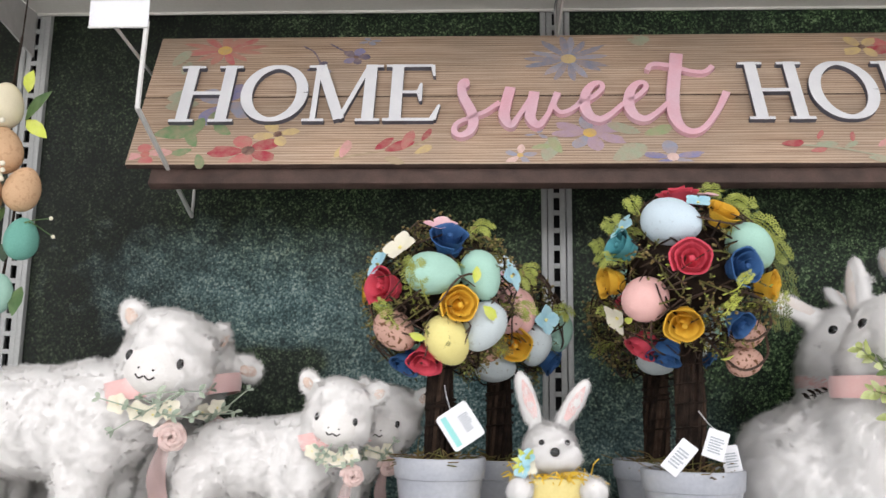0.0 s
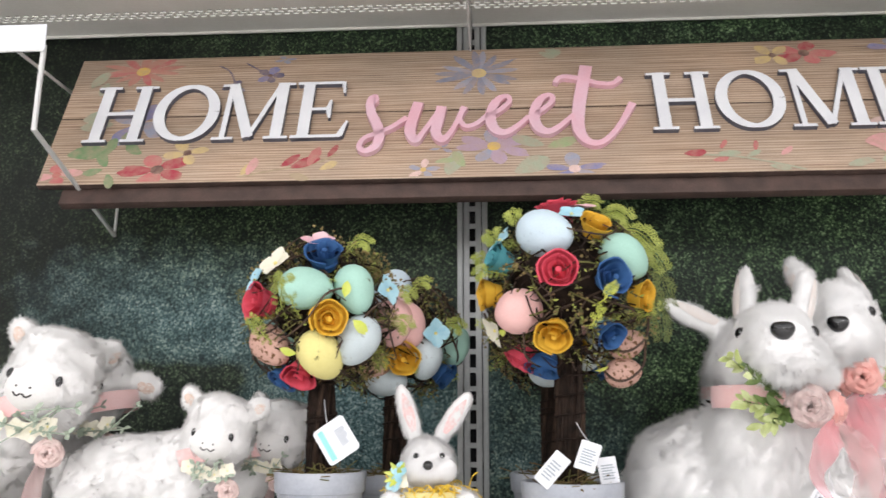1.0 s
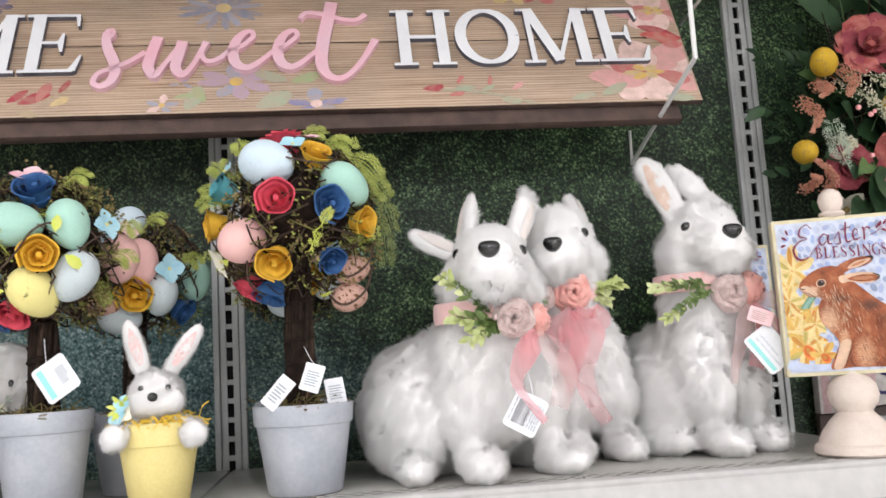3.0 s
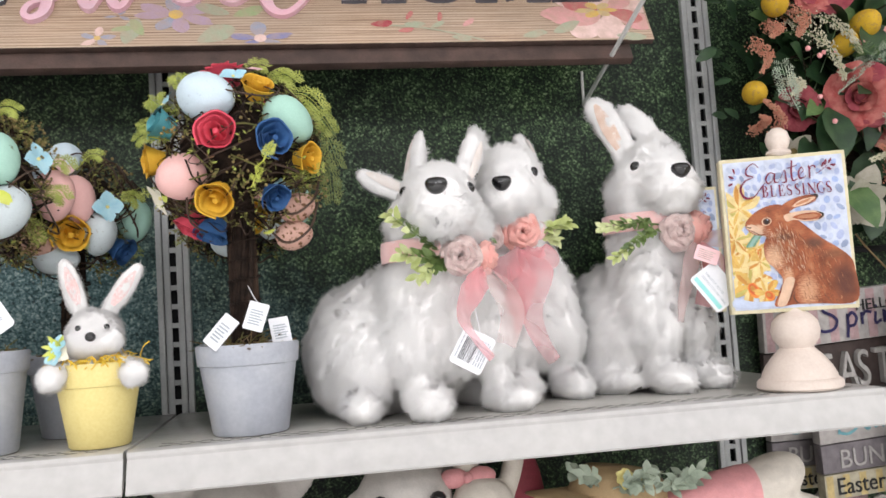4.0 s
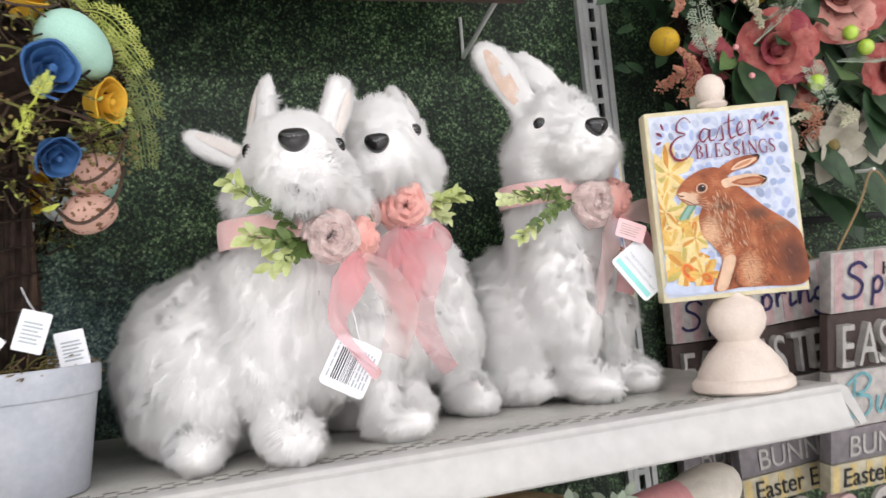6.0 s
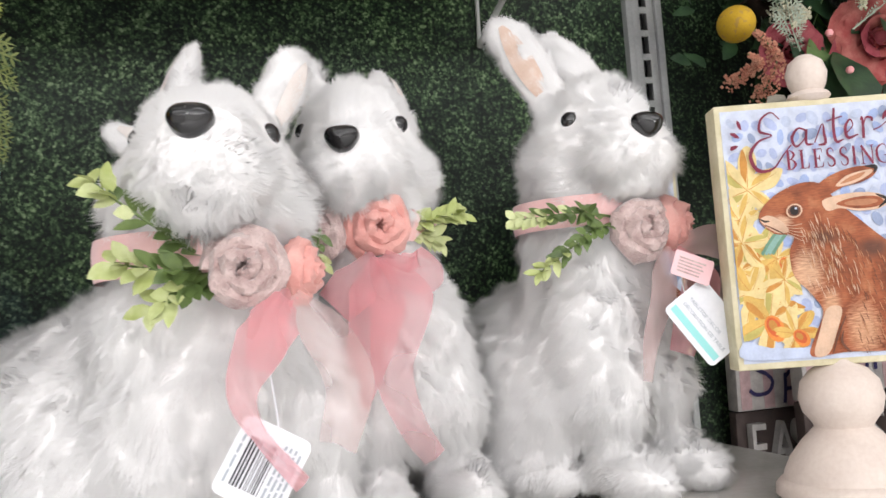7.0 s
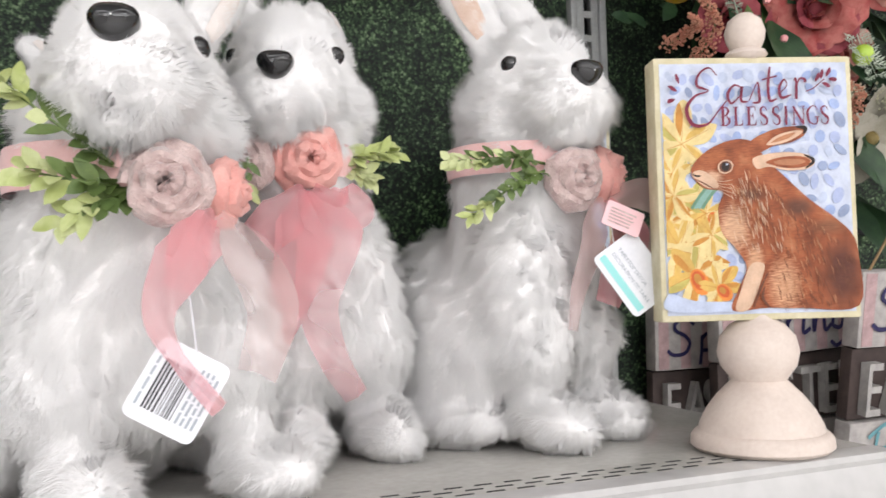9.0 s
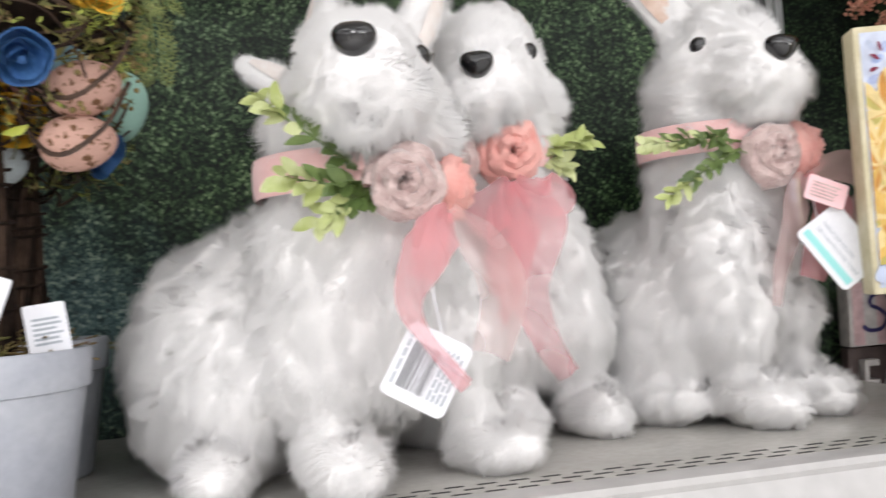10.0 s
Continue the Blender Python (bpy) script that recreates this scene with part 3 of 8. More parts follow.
def dist(p, P):
    if "c" in p:
        q = (P - p["c"]) @ p["R"]
        k0 = np.linalg.norm(q / p["r"], axis=-1)
        k1 = np.linalg.norm(q / p["r"] ** 2, axis=-1)
        return k0 * (k0 - 1) / np.maximum(k1, 1e-6)
    d = p["b"] - p["a"]
    t = np.clip(((P - p["a"]) @ d) / (d @ d), 0, 1)
    return np.linalg.norm(P - (p["a"] + t[..., None] * d), axis=-1) - (p["ra"] + t * (p["rb"] - p["ra"]))


def blob(prims, h=0.004):
    """A closed smooth mesh round the union of the forms: vertices, quads, and a material key for each quad."""
    lo = np.min([p["c"] - p["r"].max() if "c" in p else np.minimum(p["a"], p["b"]) - max(p["ra"], p["rb"]) for p in prims], axis=0) - 3 * h
    hi = np.max([p["c"] + p["r"].max() if "c" in p else np.maximum(p["a"], p["b"]) + max(p["ra"], p["rb"]) for p in prims], axis=0) + 3 * h
    n = np.ceil((hi - lo) / h).astype(int) + 1
    P = lo + h * np.stack(np.meshgrid(*[np.arange(k) for k in n], indexing="ij"), -1)
    F = None
    for p in prims:
        d = dist(p, P)
        if F is None:
            F = d
        else:
            k = p["k"]
            e = np.clip(0.5 + 0.5 * (F - d) / k, 0, 1)
            F = F * (1 - e) + d * e - k * e * (1 - e)
    S = F < 0
    c = [S[i:n[0] - 1 + i, j:n[1] - 1 + j, k:n[2] - 1 + k] for i in (0, 1) for j in (0, 1) for k in (0, 1)]
    cnt = sum(x.astype(int) for x in c)
    act = (cnt > 0) & (cnt < 8)
    idx = -np.ones(act.shape, int)
    idx[act] = np.arange(act.sum())
    base = np.argwhere(act)
    acc, num = np.zeros((len(base), 3)), np.zeros(len(base))
    corners = [(i, j, k) for i in (0, 1) for j in (0, 1) for k in (0, 1)]
    for a in corners:
        for ax in range(3):
            if a[ax]:
                continue
            b = list(a)
            b[ax] = 1
            fa, fb = F[tuple((base + a).T)], F[tuple((base + b).T)]
            x = (fa < 0) != (fb < 0)
            t = np.where(x, fa / np.where(x, fa - fb, 1), 0)
            pt = base + np.array(a) + 0.0
            pt[:, ax] += t
            acc += pt * x[:, None]
            num += x
    V = lo + h * acc / num[:, None]
    faces = []
    for ax in range(3):
        o1, o2 = [(1, 2), (2, 0), (0, 1)][ax]
        a = np.take(S, range(n[ax] - 1), ax)
        b = np.take(S, range(1, n[ax]), ax)
        e = np.argwhere(a != b)
        ok = (e[:, o1] > 0) & (e[:, o2] > 0) & (e[:, o1] < n[o1] - 1) & (e[:, o2] < n[o2] - 1)
        e = e[ok]
        flip = a[tuple(e.T)]
        u, w = np.zeros(3, int), np.zeros(3, int)
        u[o1], w[o2] = 1, 1
        q = np.stack([idx[tuple((e - u - w).T)], idx[tuple((e - w).T)], idx[tuple(e.T)], idx[tuple((e - u).T)]], 1)
        q[~flip] = q[~flip][:, ::-1]
        faces.append(q)
    Q = np.vstack(faces)
    C = V[Q].mean(1)
    D = np.stack([dist(p, C) for p in prims], 1)
    keys = [prims[i]["key"] for i in D.argmin(1)]
    return V, Q, keys


def bumps(P):
    """Smooth random values between -1 and 1 over space."""
    i = np.floor(P)
    f = P - i
    u = f * f * (3 - 2 * f)
    out = np.zeros(len(P))
    for c in ((a, b, d) for a in (0, 1) for b in (0, 1) for d in (0, 1)):
        q = np.sin((i + np.array(c)) @ np.array([127.1, 311.7, 74.7])) * 43758.5453
        w = np.prod(np.where(np.array(c) == 1, u, 1 - u), axis=1)
        out += w * (2 * (q - np.floor(q)) - 1)
    return out


def tufts(P, size, seed):
    """The way from each point to the core of its tuft, and three random numbers for each tuft."""
    best, way, own = np.full(len(P), 9.0), np.zeros_like(P), np.zeros_like(P)
    cell = np.floor(P / size)
    for c in itertools.product((-1, 0, 1), repeat=3):
        k = cell + np.array(c)
        h = [np.sin(k @ np.array(v) + seed) * 43758.5453 for v in ((127.1, 311.7, 74.7), (269.5, 183.3, 246.1), (113.5, 271.9, 124.6))]
        j = np.stack([x - np.floor(x) for x in h], 1)
        w = (k + j) * size - P
        d = np.linalg.norm(w, axis=1)
        nearer = d < best
        best = np.where(nearer, d, best)
        way[nearer], own[nearer] = w[nearer], j[nearer]
    return way, own


def plush(name, prims, h, hairs, length, comb, furkeys=("fur",), bare=None, clump=0.5, width=0.0007, seed=1, lumps=0.0, lump_scale=45.0, extra=None, tuft=0.011, short=None):
    """A plush animal as one mesh: the soft body and its pile of single hairs, combed along comb(points, normals)."""
    rng = np.random.default_rng(seed)
    V, Q, keys = blob(prims, h)
    A = V[Q]
    N = np.cross(A[:, 2] - A[:, 0], A[:, 3] - A[:, 1])
    area = np.linalg.norm(N, axis=1)
    N /= np.maximum(area[:, None], 1e-12)
    VN = np.zeros_like(V)
    for i in range(4):
        np.add.at(VN, Q[:, i], N * area[:, None])
    VN /= np.maximum(np.linalg.norm(VN, axis=1, keepdims=True), 1e-12)
    smooth = VN
    if lumps:
        soft = 0.8 * bumps(V * lump_scale) + 0.5 * bumps(V * lump_scale * 2.3 + 7.3)
        isfur = np.zeros(len(V))
        for q, k in zip(Q, keys):
            if k in furkeys:
                isfur[q] = 1
        if bare is not None:
            isfur = isfur * (1 - 0.8 * bare(V, 0.012))
        V = V + VN * (soft * lumps * isfur)[:, None]
        A = V[Q]
        N = np.cross(A[:, 2] - A[:, 0], A[:, 3] - A[:, 1])
        VN = np.zeros_like(V)
        for i in range(4):
            np.add.at(VN, Q[:, i], N)
        VN /= np.maximum(np.linalg.norm(VN, axis=1, keepdims=True), 1e-12)
    order = []
    for k in keys:
        if k not in order:
            order.append(k)
    fm = np.array([order.index(k) for k in keys])
    furry = np.isin(fm, [order.index(k) for k in furkeys if k in order])
    prob = area * furry
    if bare is not None:
        prob = prob * (1 - bare(A.mean(1)))
    prob /= prob.sum()
    pick = rng.choice(len(Q), hairs, p=prob)
    w1, w2 = rng.random((2, hairs, 1))
    P = (A[pick, 0] * (1 - w1) + A[pick, 1] * w1) * (1 - w2) + (A[pick, 3] * (1 - w1) + A[pick, 2] * w1) * w2
    nn = VN[Q[pick]].mean(1)
    nn /= np.linalg.norm(nn, axis=1, keepdims=True)
    g = comb(P, nn)
    # tufts: neighbours lean the same way
    ph = np.stack([np.sin(P @ v) for v in rng.normal(0, 70, (3, 3))], 1)
    ph = ph - nn * np.sum(ph * nn, 1, keepdims=True)
    core, own = tufts(P, tuft, seed)
    lean = (own - 0.5) * clump
    core = core - nn * np.sum(core * nn, 1, keepdims=True)
    fuzz = (rng.random((hairs, 1)) < 0.035).astype(float)
    d = nn * (0.5 + 0.9 * fuzz) + g * 0.75 + clump * 0.35 * ph + lean * 0.7 + rng.normal(0, 0.12, (hairs, 3))
    flat = np.sum(d * nn, 1, keepdims=True)
    d = d + nn * np.maximum(0.26 - flat, 0)
    d /= np.linalg.norm(d, axis=1, keepdims=True)
    ln = length * (0.6 + 0.6 * rng.random((hairs, 1))) * (0.7 + 0.6 * own[:, :1])
    if short is not None:
        ln = ln * short(P)[:, None]
    side = np.cross(d, nn + rng.normal(0, 0.1, (hairs, 3)))
    side /= np.maximum(np.linalg.norm(side, axis=1, keepdims=True), 1e-9)
    turn = np.sign(np.sum(np.cross(side, d) * nn, 1, keepdims=True))
    side = side * np.where(turn == 0, 1, turn) * (1 - 0.55 * fuzz)
    core = core * np.minimum(1, ln / 0.012)
    tip = P + d * ln * 0.92 + (g * 0.3 - np.array([0, 0, 0.1])) * ln * 0.45 + core * 0.34
    HV = np.stack([P - side * width / 2 - nn * 0.001, P + side * width / 2 - nn * 0.001, tip], 1).reshape(-1, 3)
    tris = len(V) + 3 * np.arange(hairs)[:, None] + np.array([[0, 1, 2]])
    EV, EF, EM = np.zeros((0, 3)), [], []
    if extra is not None:
        EV, EF = np.vstack(extra.v), extra.f
        for k in extra.keys:
            if k not in order:
                order.append(k)
        EM = [order.index(extra.keys[k]) for k in extra.m]
    me = bpy.data.meshes.new(name)
    nv = len(V) + len(HV)
    me.vertices.add(nv + len(EV))
    me.vertices.foreach_set("co", np.vstack([V, HV, EV]).ravel())
    el = [i + nv for f in EF for i in f]
    es = np.cumsum([0] + [len(f) for f in EF])[:-1] if EF else np.zeros(0, int)
    nl = 4 * len(Q) + 3 * hairs
    me.loops.add(nl + len(el))
    me.loops.foreach_set("vertex_index", np.concatenate([Q.ravel(), tris.ravel(), np.array(el, int)]))
    npoly = len(Q) + hairs + len(EF)
    me.polygons.add(npoly)
    starts = np.concatenate([4 * np.arange(len(Q)), 4 * len(Q) + 3 * np.arange(hairs), nl + es]).astype(int)
    me.polygons.foreach_set("loop_start", starts)
    hairkey = furkeys[0] + "hair"
    order.append(hairkey)
    hm = np.full(hairs, order.index(hairkey))
    me.polygons.foreach_set("material_index", np.concatenate([fm, hm, np.array(EM, int)]).astype(int))
    me.polygons.foreach_set("use_smooth", np.ones(npoly, bool))
    for k in order:
        me.materials.append(M[k])
    me.update(calc_edges=True)
    calm = smooth[Q[pick]].mean(1)
    HN = np.repeat(nn * 0.5 + calm * 0.32 + d * 0.14 + lean * 0.14, 3, axis=0)
    HN /= np.linalg.norm(HN, axis=1, keepdims=True)
    EN = np.zeros((len(EV), 3))
    if len(EV):
        for f in EF:
            p = EV[list(f)]
            EN[list(f)] += np.cross(p[1] - p[0], p[2] - p[0])
        EN /= np.maximum(np.linalg.norm(EN, axis=1, keepdims=True), 1e-12)
    me.normals_split_custom_set_from_vertices(np.vstack([VN, HN, EN]).tolist())
    return me

# ---- the setting: store fixture, shelves, room ----
SHELF, FRONT, BAY = 1.315, -0.415, 0.914


def room():
    g = G()
    box(g, (-7, -10, -0.1), (7, 1.2, 0), "floor")
    tagged(g.put("floor", smooth=False), "pale grey vinyl store floor", "floor", kind="structure")
    g = G()
    box(g, (-7, -10, 3.42), (7, 1.2, 3.52), "ceil")
    tagged(g.put("ceiling", smooth=False), "off-white store ceiling", "ceiling", kind="structure")
    for name, lo, hi in (("wall_north", (-7, 1.2, 0), (7, 1.3, 3.42)), ("wall_south", (-7, -10.1, 0), (7, -10, 3.42)),
                         ("wall_west", (-7.1, -10, 0), (-7, 1.2, 3.42)), ("wall_east", (7, -10, 0), (7.1, 1.2, 3.42))):
        g = G()
        box(g, lo, hi, "wall")
        tagged(g.put(name, smooth=False), "plain painted store wall", "wall", kind="structure")


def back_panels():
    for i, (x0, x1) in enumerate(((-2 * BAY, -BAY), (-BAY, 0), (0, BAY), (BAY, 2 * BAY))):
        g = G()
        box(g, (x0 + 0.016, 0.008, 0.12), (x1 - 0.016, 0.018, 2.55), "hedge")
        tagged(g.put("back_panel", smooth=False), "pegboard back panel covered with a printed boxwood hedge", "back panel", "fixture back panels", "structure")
    # black sheet in place of the shade behind the uprights
    g = G()
    box(g, (-2 * BAY, 0.05, 0.0), (2 * BAY, 0.07, 2.55), "slot")
    tagged(g.put("fixture_core", smooth=False), "black sheet standing for the dark hollow behind the slotted uprights", "fixture", kind="structure")


def upright(x):
    """A slotted steel upright: two flanges, a recessed web and a ladder of slots."""
    u = thing("shelf_upright", "grey enamelled steel upright with a column of slots", "upright", pose(x, 0, 0), "fixture uprights", "structure")
    for s in (-1, 1):
        g = G()
        box(g, (s * 0.0205 - 0.0045, -0.003, 0.05), (s * 0.0205 + 0.0045, 0.03, 2.55), "steel", bevel=0.0012)
        g.put("flange", u)
    g = G()
    pitch, z = 0.0297, 0.08
    for s in (-1, 1):
        box(g, (s * 0.0098 - 0.0048, 0.0, 0.06), (s * 0.0098 + 0.0048, 0.004, 2.54), "steel", bevel=0.0006)
    while z < 2.5:
        box(g, (-0.005, 0.0002, z), (0.005, 0.0038, z + 0.008), "steel")
        z += pitch
    g.put("slotted_web", u)
    # black strip that puts the shade inside the slots into colour
    g = G()
    box(g, (-0.016, 0.03, 0.06), (0.016, 0.034, 2.54), "slot")
    g.put("backing", u)
    return u


def lip(g, x0, x1, z):
    """The rolled front edge and slanting price channel of a shelf."""
    pr = [(FRONT + 0.02, z), (FRONT + 0.006, z), (FRONT + 0.001, z - 0.0015), (FRONT - 0.001, z - 0.0055), (FRONT + 0.0005, z - 0.0095), (FRONT - 0.001, z - 0.0125),
          (FRONT - 0.006, z - 0.025), (FRONT - 0.012, z - 0.039), (FRONT - 0.0145, z - 0.043), (FRONT - 0.0125, z - 0.0455), (FRONT - 0.006, z - 0.0445), (FRONT + 0.004, z - 0.034), (FRONT + 0.02, z - 0.025)]
    n = len(pr)
    v = [(x0, y, zz) for y, zz in pr] + [(x1, y, zz) for y, zz in pr]
    f = [(i, (i + 1) % n, n + (i + 1) % n, n + i) for i in range(n)]
    g.add(v, f, "shelf")
    g.add(v, [tuple(range(n - 1, -1, -1)), tuple(range(n, 2 * n))], "shelf")


def shelf_unit(x0, x1, z, label, holes=True):
    s = thing("shelf", label, "shelf", None, "gondola shelves", "structure")
    g = G()
    box(g, (x0, FRONT + 0.018, z - 0.022), (x1, -0.012, z - 0.0004), "deck", bevel=0.0015)
    g.put("deck", s)
    g = G()
    lip(g, x0, x1, z)
    g.put("price_channel", s, "white enamelled price channel")
    if holes:
        # near-black strips put in for the shade of open slots
        g = G()
        for r, y in enumerate((-0.370, -0.380, -0.390)):
            x = x0 + 0.03 + (r % 2) * 0.011
            while x < x1 - 0.03:
                box(g, (x, y - 0.0011, z - 0.002), (x + 0.0125, y + 0.0011, z - 0.0001), "slot")
                x += 0.022
        g.put("perforation", s, "rows of dark strips in place of open slots", smooth=False)["kind"] = "stuff"
    return s


def bracket(x, z, flip=1):
    g = G()
    fill(g, [(-0.005, 0), (-0.36, 0), (-0.36, -0.012), (-0.03, -0.075), (-0.005, -0.08)], "shelf", 0.0015, 0.003, "shelf")
    tagged(g.put("shelf_bracket", m=pose(x, 0, z, 90, 0, 90)), "white steel shelf bracket under the top shelf", "bracket", "shelf brackets", "structure")


def top_shelf(x0, x1, z):
    """The shelf overhead: its back flange, and an underside with rows of punched diamonds."""
    s = thing("shelf", "white perforated steel shelf overhead", "shelf", None, "gondola shelves", "structure")
    g = G()
    box(g, (x0, -0.008, z), (x1, -0.003, z + 0.03), "underside", bevel=0.001)
    g.put("back_flange", s)
    g = G()
    zb, th = z + 0.004, 0.002
    ys = [-0.008, -0.062]
    box(g, (x0, ys[1], zb), (x1, ys[0], zb + th), "underside")
    y = ys[1]
    for r in range(3):
        x = x0 + (r % 2) * 0.008
        box(g, (x0, y - 0.003, zb), (x1, y, zb + th), "underside")
        y -= 0.003
        while x < x1 - 0.01:
            box(g, (x, y - 0.006, zb), (min(x + 0.006, x1), y, zb + th), "underside")
            x += 0.016
        y -= 0.006
    box(g, (x0, FRONT, zb), (x1, y, zb + th), "underside")
    g.put("underside", s, smooth=False)["kind"] = "stuff"
    g = G()
    lip(g, x0, x1, z + 0.04)
    g.put("price_channel", s)


room()
back_panels()
for ux in (-2 * BAY, -BAY, 0.0, BAY, 2 * BAY):
    upright(ux)
shelf_unit(-BAY + 0.002, -0.002, SHELF, "white enamelled steel shelf carrying lambs and topiaries")
shelf_unit(0.002, BAY - 0.002, SHELF, "white enamelled steel shelf carrying plush rabbits")
g = G()
fill(g, [(0.002, -0.001), (0.012, -0.006), (0.034, -0.046), (0.024, -0.047), (0.002, -0.014)], "shelf", 0.0012, 0.0024, "shelf")
tagged(g.put("shelf_end_flap", m=pose(BAY - 0.002, FRONT + 0.004, SHELF, 90, 0, 0)), "bent white steel flap at the shelf's end", "flap", kind="structure")
for bx0 in (-BAY, 0.0, BAY):
    shelf_unit(bx0 + 0.002, bx0 + BAY - 0.002, 0.93 if bx0 < BAY else 0.6, "white enamelled steel lower shelf in shade", False)
top_shelf(-BAY + 0.002, -0.002, 2.16)
top_shelf(0.002, BAY - 0.002, 2.16)
# outer-bay shelves are unseen, added to shade the wreath and the left end
top_shelf(BAY + 0.002, 2 * BAY - 0.002, 2.16)
top_shelf(-2 * BAY + 0.002, -BAY - 0.002, 2.16)
for bx in (-BAY, 0.0, BAY):
    bracket(bx, 2.163)

# ---- the sign ----
SIGN = Matrix((
    (1.0, -0.0031, -0.0074, 0), (0.0074, 0.4169, -0.9089, 0), (-0.0072, 0.9089, 0.4169, 0), (0, 0, 0, 1)))
SIGN = Matrix.LocRotScale((0.0495, -0.1675, 1.8444), SIGN.to_quaternion(), None)
LAYER = [0.0003]


def sheetlevel():
    """Each painted shape lies a hair above the one before."""
    LAYER[0] += 0.000004
    return LAYER[0]


def closed(pts, n=6):
    """A smooth closed outline through points."""
    p = np.array(pts, float)
    q = np.vstack([p[-1], p, p[0], p[1]])
    out = []
    for i in range(1, len(q) - 2):
        for s in np.linspace(0, 1, n, endpoint=False):
            a, b, c, d = q[i - 1], q[i], q[i + 1], q[i + 2]
            out.append(0.5 * (2 * b + (c - a) * s + (2 * a - 5 * b + 4 * c - d) * s * s + (3 * b - a - 3 * c + d) * s ** 3))
    return out


def petal_shape(u, v, ang, length, width, tip=0.6):
    """The outline of one brushed petal that starts at (u, v)."""
    c, s = math.cos(radians(ang)), math.sin(radians(ang))
    pr = [(0, 0), (0.35, -0.36), (0.7, -0.5 * tip - 0.15), (0.97, -0.18), (1.0, 0.12), (0.72, 0.5 * tip + 0.12), (0.3, 0.4)]
    j = lambda: 1 + random.uniform(-0.1, 0.1)
    return closed([(u + c * a * length * j() - s * b * width, v + s * a * length + c * b * width * j()) for a, b in pr], 4)


def blossom(gg, u, v, r, n, keys, middle, width=0.6, spin=0.0, squash=0.8, inner=0.12):
    g = G()
    for i in range(n):
        a = spin + 360 / n * i + random.uniform(-8, 8)
        k = keys[i % len(keys)]
        ln = r * random.uniform(0.85, 1.08)
        out = petal_shape(0, 0, a, ln, ln * width)
        fill(g, [(min(0.757, max(-0.658, u + x + inner * r * math.cos(radians(a)))), min(0.274, max(0.003, v + (y + inner * r * math.sin(radians(a))) * squash))) for x, y in out], k, sheetlevel())
    if middle:
        fill(g, closed([(u + r * 0.2 * math.cos(a), v + r * 0.17 * math.sin(a)) for a in np.linspace(0, 6.28, 8)[:-1]], 3), middle, sheetlevel())
    if isinstance(gg, G):
        gg.merge(g)
    else:
        g.put("painted_flower", gg, m=pose(-S0, 0, 0), smooth=False)


def wash(name, c, f=0.55):
    """A water-colour tint over the board's own tone."""
    wood = (0.44, 0.31, 0.235)
    return paint(name, tuple(w * (1 - f) + x * f for w, x in zip(wood, c)), tuple(w * (1 - f * 0.5) + x * f * 0.5 for w, x in zip(wood, c)))


for nm, c, f in (("paint_wash", (0.5, 0.13, 0.12), 0.6), ("paint_red", (0.36, 0.02, 0.05), 0.92), ("paint_rose", (0.52, 0.1, 0.12), 0.8), ("paint_pink", (0.72, 0.34, 0.36), 0.75), ("paint_palepink", (0.85, 0.62, 0.6), 0.75),
                 ("paint_yellow", (0.75, 0.6, 0.2), 0.55), ("paint_blue", (0.13, 0.18, 0.44), 0.8), ("paint_slate", (0.14, 0.22, 0.36), 0.68), ("paint_paleblue", (0.24, 0.33, 0.5), 0.66), ("paint_navy", (0.04, 0.06, 0.17), 0.85),
                 ("paint_lilac", (0.42, 0.31, 0.46), 0.72), ("paint_green", (0.09, 0.26, 0.1), 0.8), ("paint_mint", (0.28, 0.42, 0.3), 0.6), ("paint_lime", (0.27, 0.42, 0.2), 0.72),
                 ("paint_dark", (0.08, 0.03, 0.03), 0.9), ("paint_olive", (0.35, 0.34, 0.16), 0.45), ("paint_gold", (0.75, 0.5, 0.08), 0.75), ("paint_crimson", (0.5, 0.05, 0.06), 0.85)):
    wash(nm, c, f)


def sign_boards():
    s = thing("wooden_sign", "wide wooden welcome sign with raised letters and painted flowers", "sign", SIGN)
    for v0, v1 in ((0.0, 0.1385), (0.14, 0.277)):
        g = G()
        box(g, (-0.7115, v0, -0.011), (0.7115, v1, 0.0), "board", bevel=0.0012)
        ob = g.put("plank", s)
        ob.data.materials.append(M["boardedge"])
        for p in ob.data.polygons:
            if p.normal.y < -0.5:
                p.material_index = 1
    return s


sign = sign_boards()
S0 = 0.0495


def painted(name, build):
    g = G()
    build(g)
    return g.put("painted_leaves", sign, m=pose(-S0, 0, 0), smooth=False)


